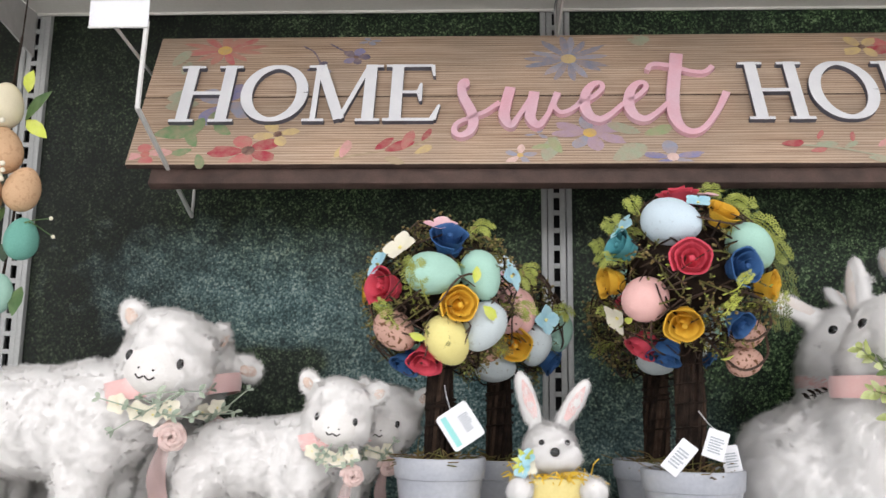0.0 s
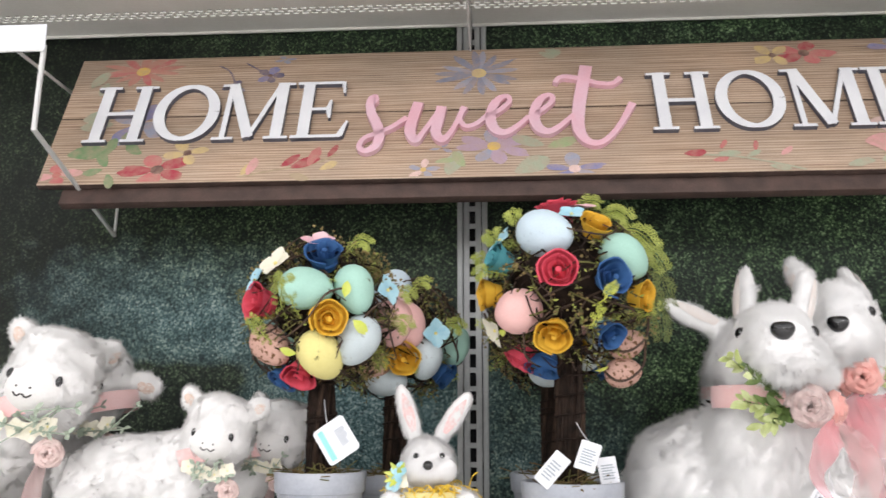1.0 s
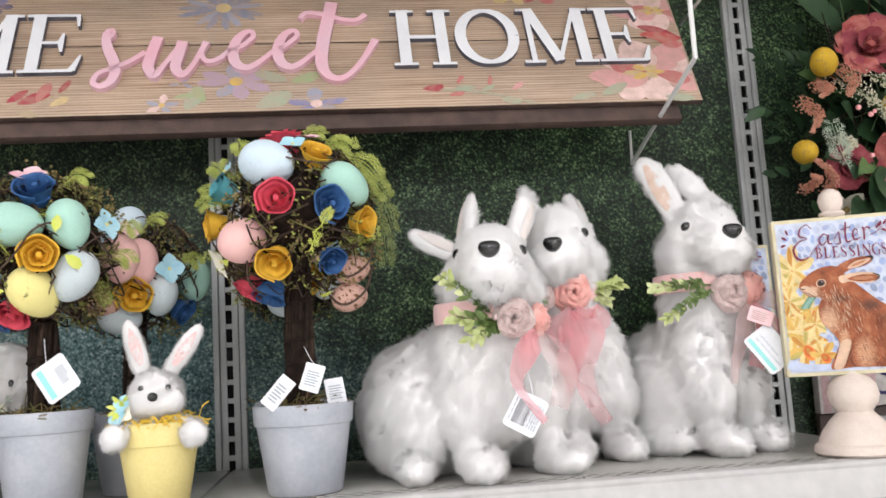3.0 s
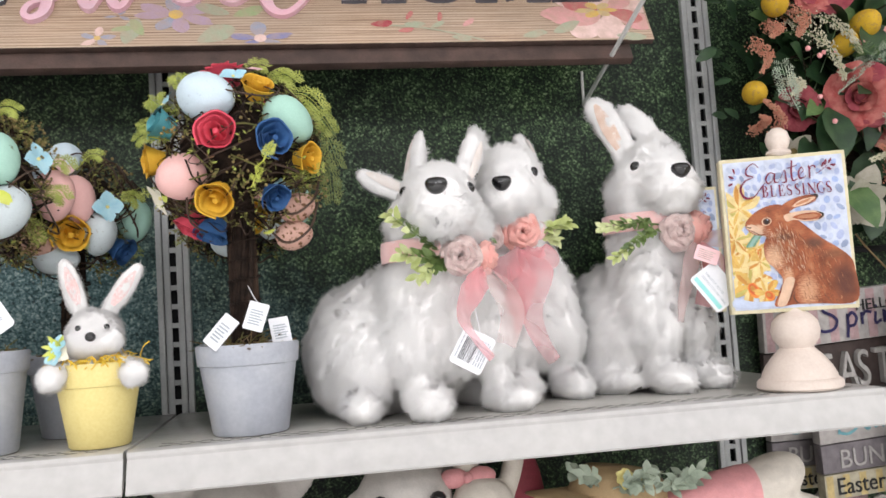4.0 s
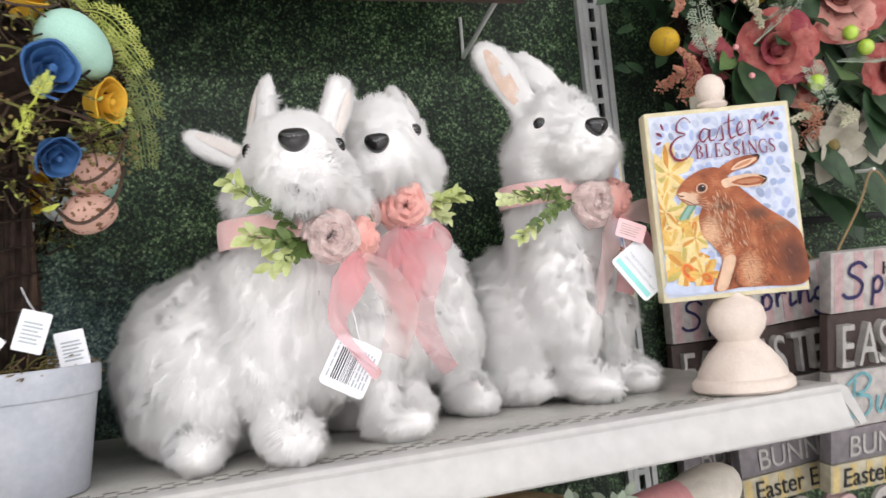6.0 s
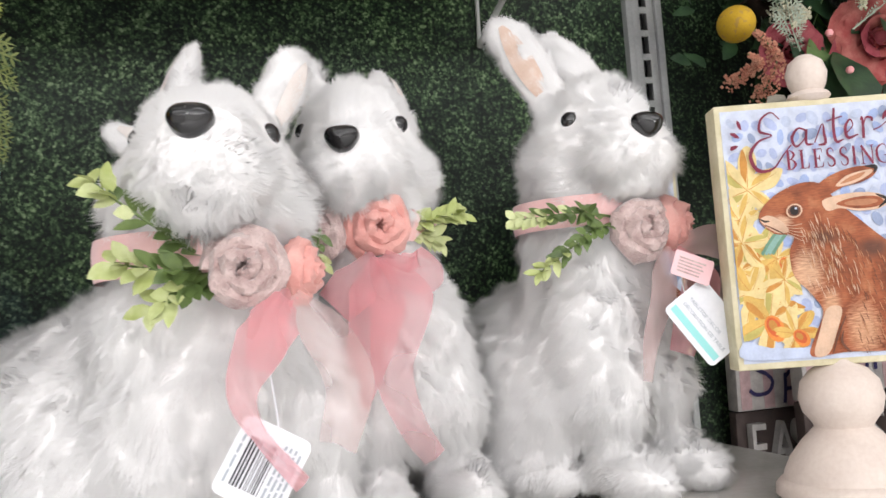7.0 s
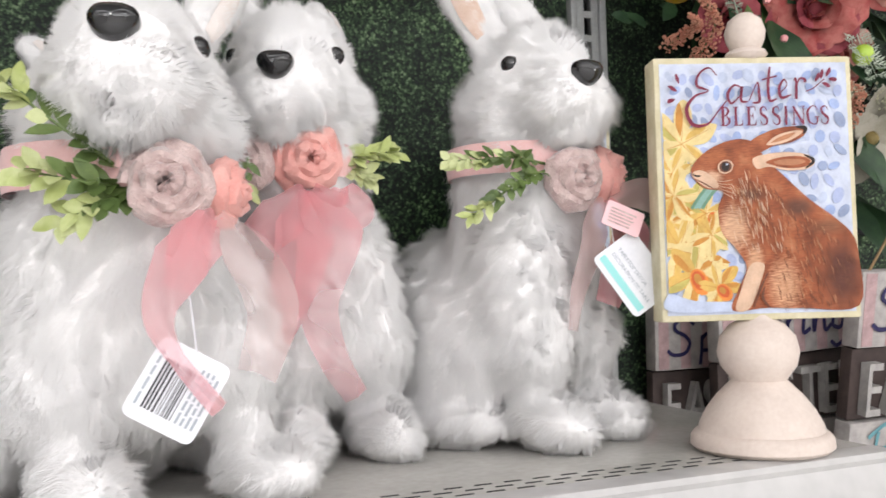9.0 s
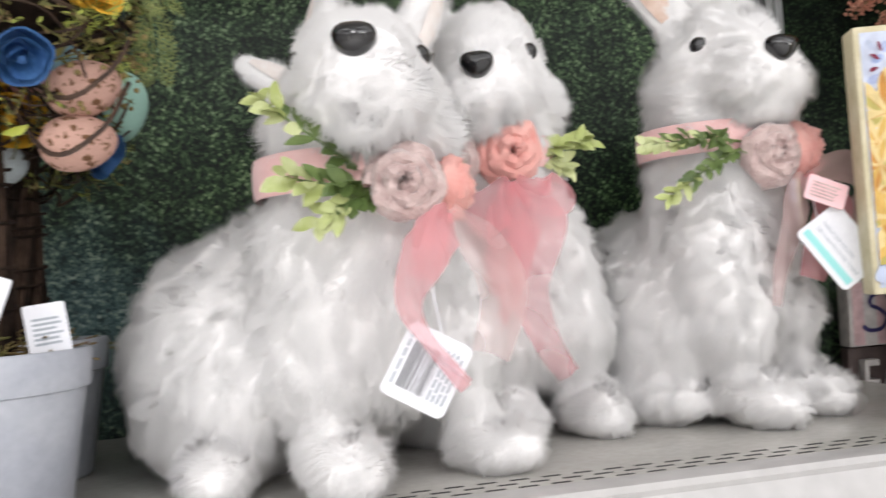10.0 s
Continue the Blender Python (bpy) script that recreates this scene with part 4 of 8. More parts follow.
def left_flowers(g):
    blossom(sign, -0.55, 0.246, 0.06, 13, ["paint_wash", "paint_rose", "paint_wash"], "paint_gold", 0.3, 10, 0.55)
    blossom(sign, -0.478, 0.027, 0.052, 5, ["paint_red", "paint_rose"], "paint_dark", 0.75, 35, 0.62)
    blossom(sign, -0.437, 0.06, 0.034, 4, ["paint_yellow"], "paint_dark", 0.7, 20, 0.7)
    blossom(sign, -0.53, 0.125, 0.05, 4, ["paint_blue", "paint_paleblue"], None, 0.8, 60, 0.9)
    for u, v, a, ln in ((-0.63, 0.06, 10, 0.06), (-0.57, 0.055, 75, 0.04), (-0.56, 0.035, 120, 0.035), (-0.555, 0.02, -70, 0.03), (-0.55, 0.08, 60, 0.035), (-0.51, 0.06, 150, 0.035), (-0.565, 0.03, 200, 0.03)):
        fill(g, petal_shape(u, v, a, ln, ln * 0.55), random.choice(["paint_green", "paint_green", "paint_lime"]), sheetlevel())
    blossom(sign, -0.635, 0.02, 0.035, 4, ["paint_pink", "paint_rose"], "paint_crimson", 0.8, 15, 0.6)
    for u, v, a, ln in ((-0.63, 0.21, 60, 0.04), (-0.625, 0.135, 10, 0.055), (-0.625, 0.118, 5, 0.05), (-0.61, 0.19, 80, 0.03)):
        fill(g, petal_shape(u, v, a, ln, ln * 0.6), "paint_mint", sheetlevel())


def bud_flowers(g):
    stroke(g, [(-0.42, 0.255), (-0.40, 0.24), (-0.385, 0.21)], 0.003, "paint_navy", sheetlevel())
    stroke(g, [(-0.375, 0.26), (-0.355, 0.245), (-0.34, 0.235)], 0.003, "paint_navy", sheetlevel())
    blossom(sign, -0.33, 0.228, 0.022, 5, ["paint_navy", "paint_blue"], "paint_dark", 0.8, 0, 0.8)
    blossom(sign, -0.385, 0.203, 0.022, 3, ["paint_navy", "paint_paleblue"], None, 0.7, 200, 0.6)
    blossom(sign, -0.31, 0.265, 0.018, 4, ["paint_paleblue"], None, 0.7, 200, 0.5)
    stroke(g, [(-0.35, 0.008), (-0.29, 0.022), (-0.24, 0.03), (-0.2, 0.05)], 0.003, "paint_olive", sheetlevel())
    for u, v, a, ln in ((-0.285, 0.028, 40, 0.035), (-0.27, 0.025, 25, 0.045), (-0.243, 0.028, 70, 0.04), (-0.215, 0.045, 60, 0.028)):
        fill(g, petal_shape(u, v, a, ln, ln * 0.45), random.choice(["paint_rose", "paint_red"]), sheetlevel())
    for u, v, a, ln, k in ((-0.345, 0.012, 60, 0.03, "paint_yellow"), (-0.335, 0.012, 75, 0.035, "paint_pink"), (-0.27, 0.012, -20, 0.03, "paint_olive"), (-0.225, 0.02, 30, 0.03, "paint_yellow")):
        fill(g, petal_shape(u, v, a, ln, ln * 0.5), k, sheetlevel())


def middle_flowers(g):
    blossom(sign, 0.016, 0.22, 0.062, 15, ["paint_paleblue", "paint_slate", "paint_slate"], "paint_yellow", 0.24, 8, 0.75)
    for a in (60, 85, 110, 140):
        fill(g, petal_shape(0.136, 0.25, a, 0.025, 0.012), "paint_mint", sheetlevel())
    blossom(sign, 0.039, 0.06, 0.052, 8, ["paint_lilac", "paint_lilac", "paint_paleblue"], "paint_gold", 0.5, 12, 0.62)
    blossom(sign, -0.067, 0.016, 0.024, 5, ["paint_paleblue", "paint_palepink"], "paint_gold", 0.55, 10, 0.8)
    blossom(sign, 0.158, 0.012, 0.045, 5, ["paint_blue", "paint_paleblue", "paint_blue"], "paint_palepink", 0.55, 18, 0.6)
    for u, v, a, ln, w in ((-0.03, 0.004, 70, 0.05, 0.6), (-0.005, 0.02, 120, 0.035, 0.5), (0.07, 0.006, 30, 0.055, 0.6), (0.115, 0.06, 160, 0.05, 0.45), (0.12, 0.055, 20, 0.05, 0.4), (-0.05, 0.03, 10, 0.03, 0.4)):
        fill(g, petal_shape(u, v, a, ln, ln * w), random.choice(["paint_lime", "paint_lime", "paint_mint"]), sheetlevel())
    blossom(sign, -0.04, 0.058, 0.02, 3, ["paint_paleblue"], None, 0.5, 190, 0.5)


def right_flowers(g):
    blossom(sign, 0.537, 0.246, 0.045, 5, ["paint_rose", "paint_red"], "paint_dark", 0.75, 0, 0.6)
    blossom(sign, 0.487, 0.243, 0.03, 4, ["paint_yellow"], "paint_dark", 0.7, 40, 0.8)
    blossom(sign, 0.678, 0.256, 0.04, 4, ["paint_blue", "paint_paleblue"], "paint_navy", 0.85, 0, 0.5)
    for i, (u, v, r) in enumerate(((0.735, 0.2, 0.058), (0.69, 0.06, 0.085))):
        blossom(sign, u, v, r, 8, ["paint_palepink", "paint_pink", "paint_palepink"], None, 0.75, 10 * i, 0.7, 0.25)
        blossom(sign, u, v, r * 0.7, 6, ["paint_pink", "paint_palepink", "paint_rose"], None, 0.7, 35, 0.7, 0.15)
        blossom(sign, u - 0.01, v + 0.002, r * 0.36, 6, ["paint_gold", "paint_yellow"], None, 0.7, 0, 0.5)
    for u, v, a, ln, w in ((0.69, 0.165, -22, 0.075, 0.3), (0.69, 0.145, -8, 0.07, 0.32), (0.7, 0.15, -30, 0.06, 0.3), (0.725, 0.12, 5, 0.032, 0.6)):
        fill(g, petal_shape(u, v, a, ln, ln * w), random.choice(["paint_crimson", "paint_red", "paint_rose"]), sheetlevel())
    stroke(g, [(0.325, 0.036), (0.39, 0.03), (0.44, 0.018), (0.49, 0.002)], 0.0035, "paint_mint", sheetlevel())
    for u, v, a, ln, k in ((0.32, 0.036, 5, 0.035, "paint_red"), (0.36, 0.022, 10, 0.025, "paint_rose"), (0.375, 0.045, 60, 0.02, "paint_rose"), (0.425, 0.04, 80, 0.02, "paint_rose"), (0.46, 0.03, 40, 0.025, "paint_pink"),
                           (0.41, 0.028, 30, 0.025, "paint_mint"), (0.44, 0.01, -10, 0.03, "paint_mint"), (0.55, 0.008, 15, 0.04, "paint_mint"), (0.6, 0.015, 25, 0.05, "paint_mint"), (0.7, 0.008, -5, 0.045, "paint_mint"), (0.37, 0.036, 0, 0.03, "paint_mint")):
        fill(g, petal_shape(u, v, a, ln, ln * 0.42), k, sheetlevel())


painted("painted_flowers", left_flowers)
painted("painted_flowers", bud_flowers)
painted("painted_flowers", middle_flowers)
painted("painted_flowers", right_flowers)

# serif capitals as pen strokes in a unit box: (points, width) for each stroke
SER = 0.045
GLYPH = {
    "H": [([(0.17, 0), (0.17, 1)], 0.15), ([(0.71, 0), (0.71, 1)], 0.15), ([(0.2, 0.5), (0.7, 0.5)], 0.06), ([(0, 0.025), (0.34, 0.025)], SER), ([(0, 0.975), (0.34, 0.975)], SER), ([(0.54, 0.025), (0.88, 0.025)], SER), ([(0.54, 0.975), (0.88, 0.975)], SER)],
    "M": [([(0.14, 0), (0.14, 1)], 0.07), ([(0.86, 0), (0.86, 1)], 0.15), ([(0.16, 0.99), (0.49, 0.04)], 0.14), ([(0.49, 0.04), (0.83, 0.99)], 0.06), ([(0, 0.025), (0.29, 0.025)], SER), ([(0.0, 0.975), (0.22, 0.975)], SER), ([(0.7, 0.025), (1.02, 0.025)], SER), ([(0.8, 0.975), (1.02, 0.975)], SER)],
    "E": [([(0.17, 0), (0.17, 1)], 0.15), ([(0, 0.025), (0.7, 0.025)], 0.05), ([(0, 0.975), (0.66, 0.975)], 0.05), ([(0.2, 0.5), (0.5, 0.5)], 0.05), ([(0.66, 0.99), (0.69, 0.78)], [0.06, 0.03]), ([(0.68, 0.03), (0.77, 0.28)], [0.09, 0.03]), ([(0.51, 0.66), (0.49, 0.5), (0.51, 0.34)], [0.03, 0.07, 0.03])],
    "B": [([(0.17, 0), (0.17, 1)], 0.15), ([(0, 0.975), (0.38, 0.975), (0.6, 0.77), (0.36, 0.53), (0.2, 0.52)], [0.05, 0.06, 0.14, 0.06, 0.05]), ([(0.3, 0.52), (0.46, 0.5), (0.68, 0.27), (0.42, 0.025), (0, 0.025)], [0.05, 0.06, 0.15, 0.06, 0.05])],
    "L": [([(0.17, 0), (0.17, 1)], 0.15), ([(0, 0.975), (0.34, 0.975)], SER), ([(0, 0.025), (0.64, 0.025)], 0.05), ([(0.62, 0.03), (0.69, 0.28)], [0.08, 0.03])],
    "S": [([(0.55, 0.74), (0.48, 0.92), (0.3, 0.975), (0.1, 0.86), (0.12, 0.64), (0.33, 0.5), (0.54, 0.36), (0.55, 0.13), (0.34, 0.02), (0.13, 0.09), (0.05, 0.28)], [0.03, 0.06, 0.06, 0.11, 0.14, 0.15, 0.14, 0.11, 0.06, 0.06, 0.03])],
    "I": [([(0.17, 0), (0.17, 1)], 0.15), ([(0, 0.025), (0.34, 0.025)], SER), ([(0, 0.975), (0.34, 0.975)], SER)],
    "N": [([(0.14, 0), (0.14, 1)], 0.06), ([(0.78, 0), (0.78, 1)], 0.06), ([(0.1, 0.99), (0.78, 0.02)], 0.14), ([(0, 0.025), (0.28, 0.025)], SER), ([(0.64, 0.975), (0.92, 0.975)], SER)],
    "G": [([(0.78, 0.74), (0.66, 0.93), (0.45, 0.98), (0.16, 0.8), (0.09, 0.5), (0.18, 0.18), (0.46, 0.02), (0.72, 0.08), (0.74, 0.4)], [0.03, 0.05, 0.06, 0.12, 0.15, 0.12, 0.06, 0.07, 0.13]), ([(0.56, 0.41), (0.9, 0.41)], SER)],
    "A": [([(0.1, 0.02), (0.42, 1)], 0.06), ([(0.4, 1), (0.76, 0.02)], 0.15), ([(0.2, 0.34), (0.62, 0.34)], 0.05), ([(0, 0.025), (0.25, 0.025)], SER), ([(0.6, 0.025), (0.92, 0.025)], SER)],
}


def capital(ch, x, y, w, h, key, side, z=0.0, depth=0.0):
    """One serif capital in a box of width w and height h."""
    g = G()
    if ch == "O":
        pts = [(0.5 + 0.43 * math.cos(a), 0.5 + 0.465 * math.sin(a)) for a in np.linspace(0, 2 * math.pi, 25)]
        ws = [0.07 + 0.08 * abs(math.cos(a)) for a in np.linspace(0, 2 * math.pi, 25)]
        parts = [(pts, ws)]
    else:
        parts = GLYPH[ch]
    for i, (pts, ws) in enumerate(parts):
        p = [(x + a * w, y + b * h) for a, b in pts]
        k = np.atleast_1d(np.asarray(ws, float)) * h
        stroke(g, p, k if len(k) == len(p) else float(k[0]), key, z - 0.00008 * i, depth, side, n=4 if len(p) > 2 else 1)
    return g


for word, spots in (("HOME", ((-0.61, 0.114), (-0.503, 0.103), (-0.402, 0.118), (-0.277, 0.113))), ("HOME", ((0.28, 0.112), (0.383, 0.1), (0.487, 0.118), (0.61, 0.113)))):
    for ch, (u, w) in zip(word, spots):
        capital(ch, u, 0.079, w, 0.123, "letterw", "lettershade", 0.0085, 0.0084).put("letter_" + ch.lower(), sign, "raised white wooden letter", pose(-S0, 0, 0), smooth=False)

SWEET = {
    "s": [([(-0.151, 0.148), (-0.146, 0.157), (-0.149, 0.165), (-0.156, 0.156), (-0.153, 0.13), (-0.141, 0.1), (-0.137, 0.078), (-0.142, 0.058), (-0.156, 0.049), (-0.166, 0.057), (-0.161, 0.074), (-0.142, 0.085), (-0.118, 0.098), (-0.096, 0.117)],
           [0.006, 0.006, 0.008, 0.012, 0.015, 0.016, 0.016, 0.013, 0.01, 0.009, 0.008, 0.008, 0.008, 0.009])],
    "w": [([(-0.079, 0.149), (-0.086, 0.118), (-0.09, 0.088), (-0.08, 0.069), (-0.068, 0.088), (-0.052, 0.118), (-0.046, 0.13)], [0.016, 0.017, 0.017, 0.012, 0.008, 0.008, 0.008]),
          ([(-0.042, 0.139), (-0.047, 0.11), (-0.05, 0.085), (-0.039, 0.069), (-0.024, 0.09), (-0.012, 0.122), (-0.006, 0.137)], [0.016, 0.017, 0.016, 0.012, 0.008, 0.009, 0.011]),
          ([(-0.008, 0.135), (-0.013, 0.112), (-0.004, 0.096), (0.014, 0.102), (0.032, 0.122)], [0.01, 0.008, 0.008, 0.008, 0.008])],
    "e": [([(0.036, 0.118), (0.052, 0.132), (0.064, 0.147), (0.061, 0.158), (0.049, 0.154), (0.038, 0.136), (0.034, 0.11), (0.041, 0.088), (0.056, 0.081), (0.073, 0.092), (0.094, 0.114)], [0.008, 0.008, 0.008, 0.008, 0.011, 0.015, 0.017, 0.015, 0.012, 0.009, 0.008])],
    "t": [([(0.188, 0.222), (0.18, 0.18), (0.171, 0.13), (0.168, 0.09), (0.176, 0.064), (0.192, 0.055), (0.21, 0.064), (0.232, 0.094), (0.254, 0.137)], [0.02, 0.02, 0.02, 0.019, 0.014, 0.011, 0.009, 0.009, 0.012]),
          ([(0.137, 0.186), (0.143, 0.196), (0.155, 0.199), (0.178, 0.193), (0.204, 0.183), (0.226, 0.181), (0.241, 0.194)], [0.008, 0.008, 0.009, 0.009, 0.008, 0.008, 0.009])],
}
for ch, dx, lift in (("s", 0, 0), ("w", 0, 0.0002), ("e", 0, 0.0004), ("e", 0.0675, 0.0001), ("t", 0, 0.0005)):
    g = G()
    for i, (pts, ws) in enumerate(SWEET[ch]):
        stroke(g, pts, ws, "letterp", 0.0092 - lift - 0.0001 * i, 0.009, "letterp", n=7)
    g.put("letter_" + ch, sign, "raised pink script letter", pose(dx - S0, 0, 0), smooth=False)

second = thing("wooden_sign", "second wooden sign stacked behind, only its dark edge showing", "sign", SIGN)
for v0, v1 in ((-0.026, 0.11), (0.1115, 0.24)):
    g = G()
    box(g, (-0.675, v0, -0.028), (0.675, v1, -0.0125), "boardedge", bevel=0.0015)
    g.put("plank", second)


def sign_hook(front, bend, foot, wall_top, wall_up, side, label):
    """A wire sign holder on the pegboard with a plastic price ticket at its nose."""
    h = thing("sign_hook", label, "wire hook", None, "wire sign holders")
    g = G()
    b, f0 = np.array(bend, float), np.array(front, float)
    near = lambda a, c, d: np.array(a) + unit(np.array(c) - np.array(a)) * d
    tube(g, [near(f0, b, -0.01), f0, near(b, f0, 0.012), b, near(b, foot, 0.012), foot], 0.0036, "wire", 8)
    g.put("wire", h)
    g = G()
    tube(g, [foot, wall_up], 0.0026, "wire", 8)
    g.put("back_wire", h)
    g = G()
    t0 = f0 + np.array([side * 0.05, 0, 0.012])
    tube(g, [t0, wall_top], 0.0026, "wire", 8)
    g.put("upper_wire", h)
    g = G()
    x0, x1 = (f0[0] - 0.078, f0[0] + 0.004) if side < 0 else (f0[0] - 0.004, f0[0] + 0.078)
    box(g, (x0, f0[1] - 0.0045, f0[2] - 0.001), (x1, f0[1] - 0.0025, f0[2] + 0.039), "tag", bevel=0.0008)
    tk = g.put("price_ticket", h, "glossy white plastic price ticket")
    g = G()
    box(g, (x0, f0[1] - 0.0062, f0[2] - 0.001), (x1, f0[1] - 0.0046, f0[2] + 0.001), "wire")
    g.put("ticket_rail", h, smooth=False)


sign_hook((-0.577, -0.33, 1.988), (-0.583, -0.325, 1.878), (-0.616, 0.006, 1.8), (-0.70, 0.006, 2.05), (-0.614, 0.006, 1.862), -1, "white wire sign holder with a price ticket, carrying the sign")
sign_hook((0.68, -0.33, 1.968), (0.682, -0.325, 1.858), (0.697, 0.006, 1.787), (0.81, 0.006, 2.039), (0.698, 0.006, 1.846), 1, "white wire sign holder carrying the sign's other end")

# ---- plush animals ----


def down_comb(P, N):
    """Pile that lies downwards along the coat."""
    g = np.zeros_like(P)
    g[:, 2], g[:, 0] = -1, -0.55
    g -= N * np.sum(g * N, 1, keepdims=True)
    return g


def curl_comb(P, N):
    """Wool that curls this way and that."""
    g = np.stack([np.sin(P[:, 1] * 190 + P[:, 2] * 90), np.sin(P[:, 2] * 210 + P[:, 0] * 70), np.sin(P[:, 0] * 170 - P[:, 1] * 120)], 1)
    return g - N * np.sum(g * N, 1, keepdims=True)


def rabbit_body(head=(0.05, 0, 0.29), paws=(0.0, 0.0), rump=(-0.06, 0.082, 0.0), feet=(0.0, 0.07, 6), spread=0.036):
    """A rabbit sitting up, facing +x, its base at z = 0. head: where its head sits; paws: how far each is set forward;
    rump: its place, girth and lean; feet: how far the hind feet are set forward, outward and turned; spread: the forelegs' half distance."""
    hx, hy, hz = head
    rx, rr, ry = rump
    b = [
        ell((rx, ry, 0.086), (rr, rr * (1.0 + 4 * abs(ry)), 0.09)),
        cone((rx + 0.02, ry, 0.105), (hx * 0.6, hy * 0.6, 0.18), 0.072, 0.042, k=0.025),
        cone((0.03, 0, 0.09), (hx * 0.72, hy * 0.7, hz - 0.09), 0.06, 0.053, k=0.025),
        cone((hx * 0.72, hy * 0.7, hz - 0.09), (hx - 0.008, hy, hz - 0.03), 0.053, 0.052, k=0.02),
        ell((rx - 0.076, ry, 0.045), (0.024, 0.026, 0.026), k=0.015),
    ]
    for s, on in ((-1, paws[0]), (1, paws[1])):
        y = s * spread
        b += [
            ell((rx + 0.03, ry + s * 0.056, 0.066), (0.07, 0.036, 0.066), (0, -12, 0), k=0.03),
            ell((0.012 + feet[0], s * feet[1], 0.02), (0.056, 0.025, 0.0215), (0, 4, -s * feet[2]), k=0.012),
            cone((0.045, y * 0.9, 0.15), (0.066 + on, y, 0.085), 0.036, 0.03, k=0.028),
            cone((0.066 + on, y, 0.08), (0.073 + on, y * 1.02, 0.026), 0.021, 0.0205, k=0.016),
            ell((0.09 + on, y * 1.06, 0.018), (0.036, 0.0245, 0.0195), (0, 6, s * 7), k=0.016),
        ]
    return b


def united(prims, P):
    """Signed distance to the softly joined forms."""
    F = dist(prims[0], P)
    for p in prims[1:]:
        d = dist(p, P)
        e = np.clip(0.5 + 0.5 * (F - d) / p["k"], 0, 1)
        F = F * (1 - e) + d * e - p["k"] * e * (1 - e)
    return F


def surface_y(prims, x, z):
    """How far out to the side the form reaches."""
    P = np.array([[x, y, z] for y in np.linspace(0.09, 0.0, 361)])
    return float(P[np.argmax(united(prims, P) < 0), 1])


def rabbit_head(ears, long=1.0, wide=1.0, inner="earpale"):
    """Head facing +x about its own centre, and its nose and eyes as hard buttons."""
    h = [
        ell((0.002, 0, 0.008), (0.05, 0.044, 0.046), k=0.02),
        ell((0.004, 0, -0.024), (0.053, 0.06, 0.044), k=0.025),
        ell((0.022, 0, 0.024), (0.036, 0.034, 0.024), (0, 14, 0), k=0.015),
        ell((0.048, 0, -0.01), (0.042, 0.037, 0.034), k=0.02),
        ell((0.066, 0.015, -0.02), (0.026, 0.022, 0.02), k=0.012),
        ell((0.066, -0.015, -0.02), (0.026, 0.022, 0.02), k=0.012),
        ell((0.06, 0, -0.04), (0.02, 0.018, 0.014), k=0.012),
    ]
    x = G()
    nose = closed([(0.0, -0.0115), (0.008, -0.0085), (0.0138, 0.0), (0.0122, 0.0065), (0.006, 0.0092), (-0.006, 0.0092), (-0.0122, 0.0065), (-0.0138, 0.0), (-0.008, -0.0085)], 3)
    rows = []
    for s, d in ((1.0, -0.006), (1.0, 0.001), (0.85, 0.0055), (0.5, 0.0085), (0.05, 0.0095)):
        rows.append([(0.0915 + d + 0.06 * b * s, -a * s * 0.95, 0.006 + b * s) for a, b in nose])
    sheet(x, rows, "black", closed=True)
    for s in (-1, 1):
        m = Matrix.Translation((0.031, s * (surface_y(h, 0.031, 0.016) - 0.0005), 0.016)) @ pose(0, 0, 0, 0, 0, s * 68)
        ball(x, (0, 0, 0), (0.0062, 0.0085, 0.0075), "black", 12, m)
        ball(x, (-0.0022, 0, 0), (0.005, 0.0095, 0.0078), "stitch", 10, m)
    for s, lean, out, turn in ears:
        e = Matrix.Translation((-0.014, s * 0.032, 0.036)) @ Euler((radians(-out * s), radians(-lean), 0)).to_matrix().to_4x4() @ pose(0, 0, 0, 0, 0, turn * s) @ Matrix.Diagonal((1, wide * long ** 0.6, long, 1))
        h += moved([ell((0, 0, 0.05), (0.009, 0.0155, 0.05), k=0.008), ell((0, 0, 0.07), (0.008, 0.0135, 0.03), k=0.008), ell((-0.004, 0, 0.01), (0.012, 0.0145, 0.028), k=0.01)], e)
        rows = []
        for t in np.linspace(0.03, 0.97, 9):
            w = 0.0082 * math.sin(math.pi * min(1, 0.14 + t * 0.84)) ** 0.7
            z = 0.006 + 0.082 * t
            rows.append([(0.0032 + 0.0045 * max(0, 0.5 - t) + 0.009 * math.sqrt(max(0.02, 1 - (w * j / 0.0155) ** 2 - ((z - 0.05) / 0.05) ** 2)), w * j, z) for j in np.linspace(-1, 1, 7)])
        sheet(x, rows, inner, e)
    return h, x


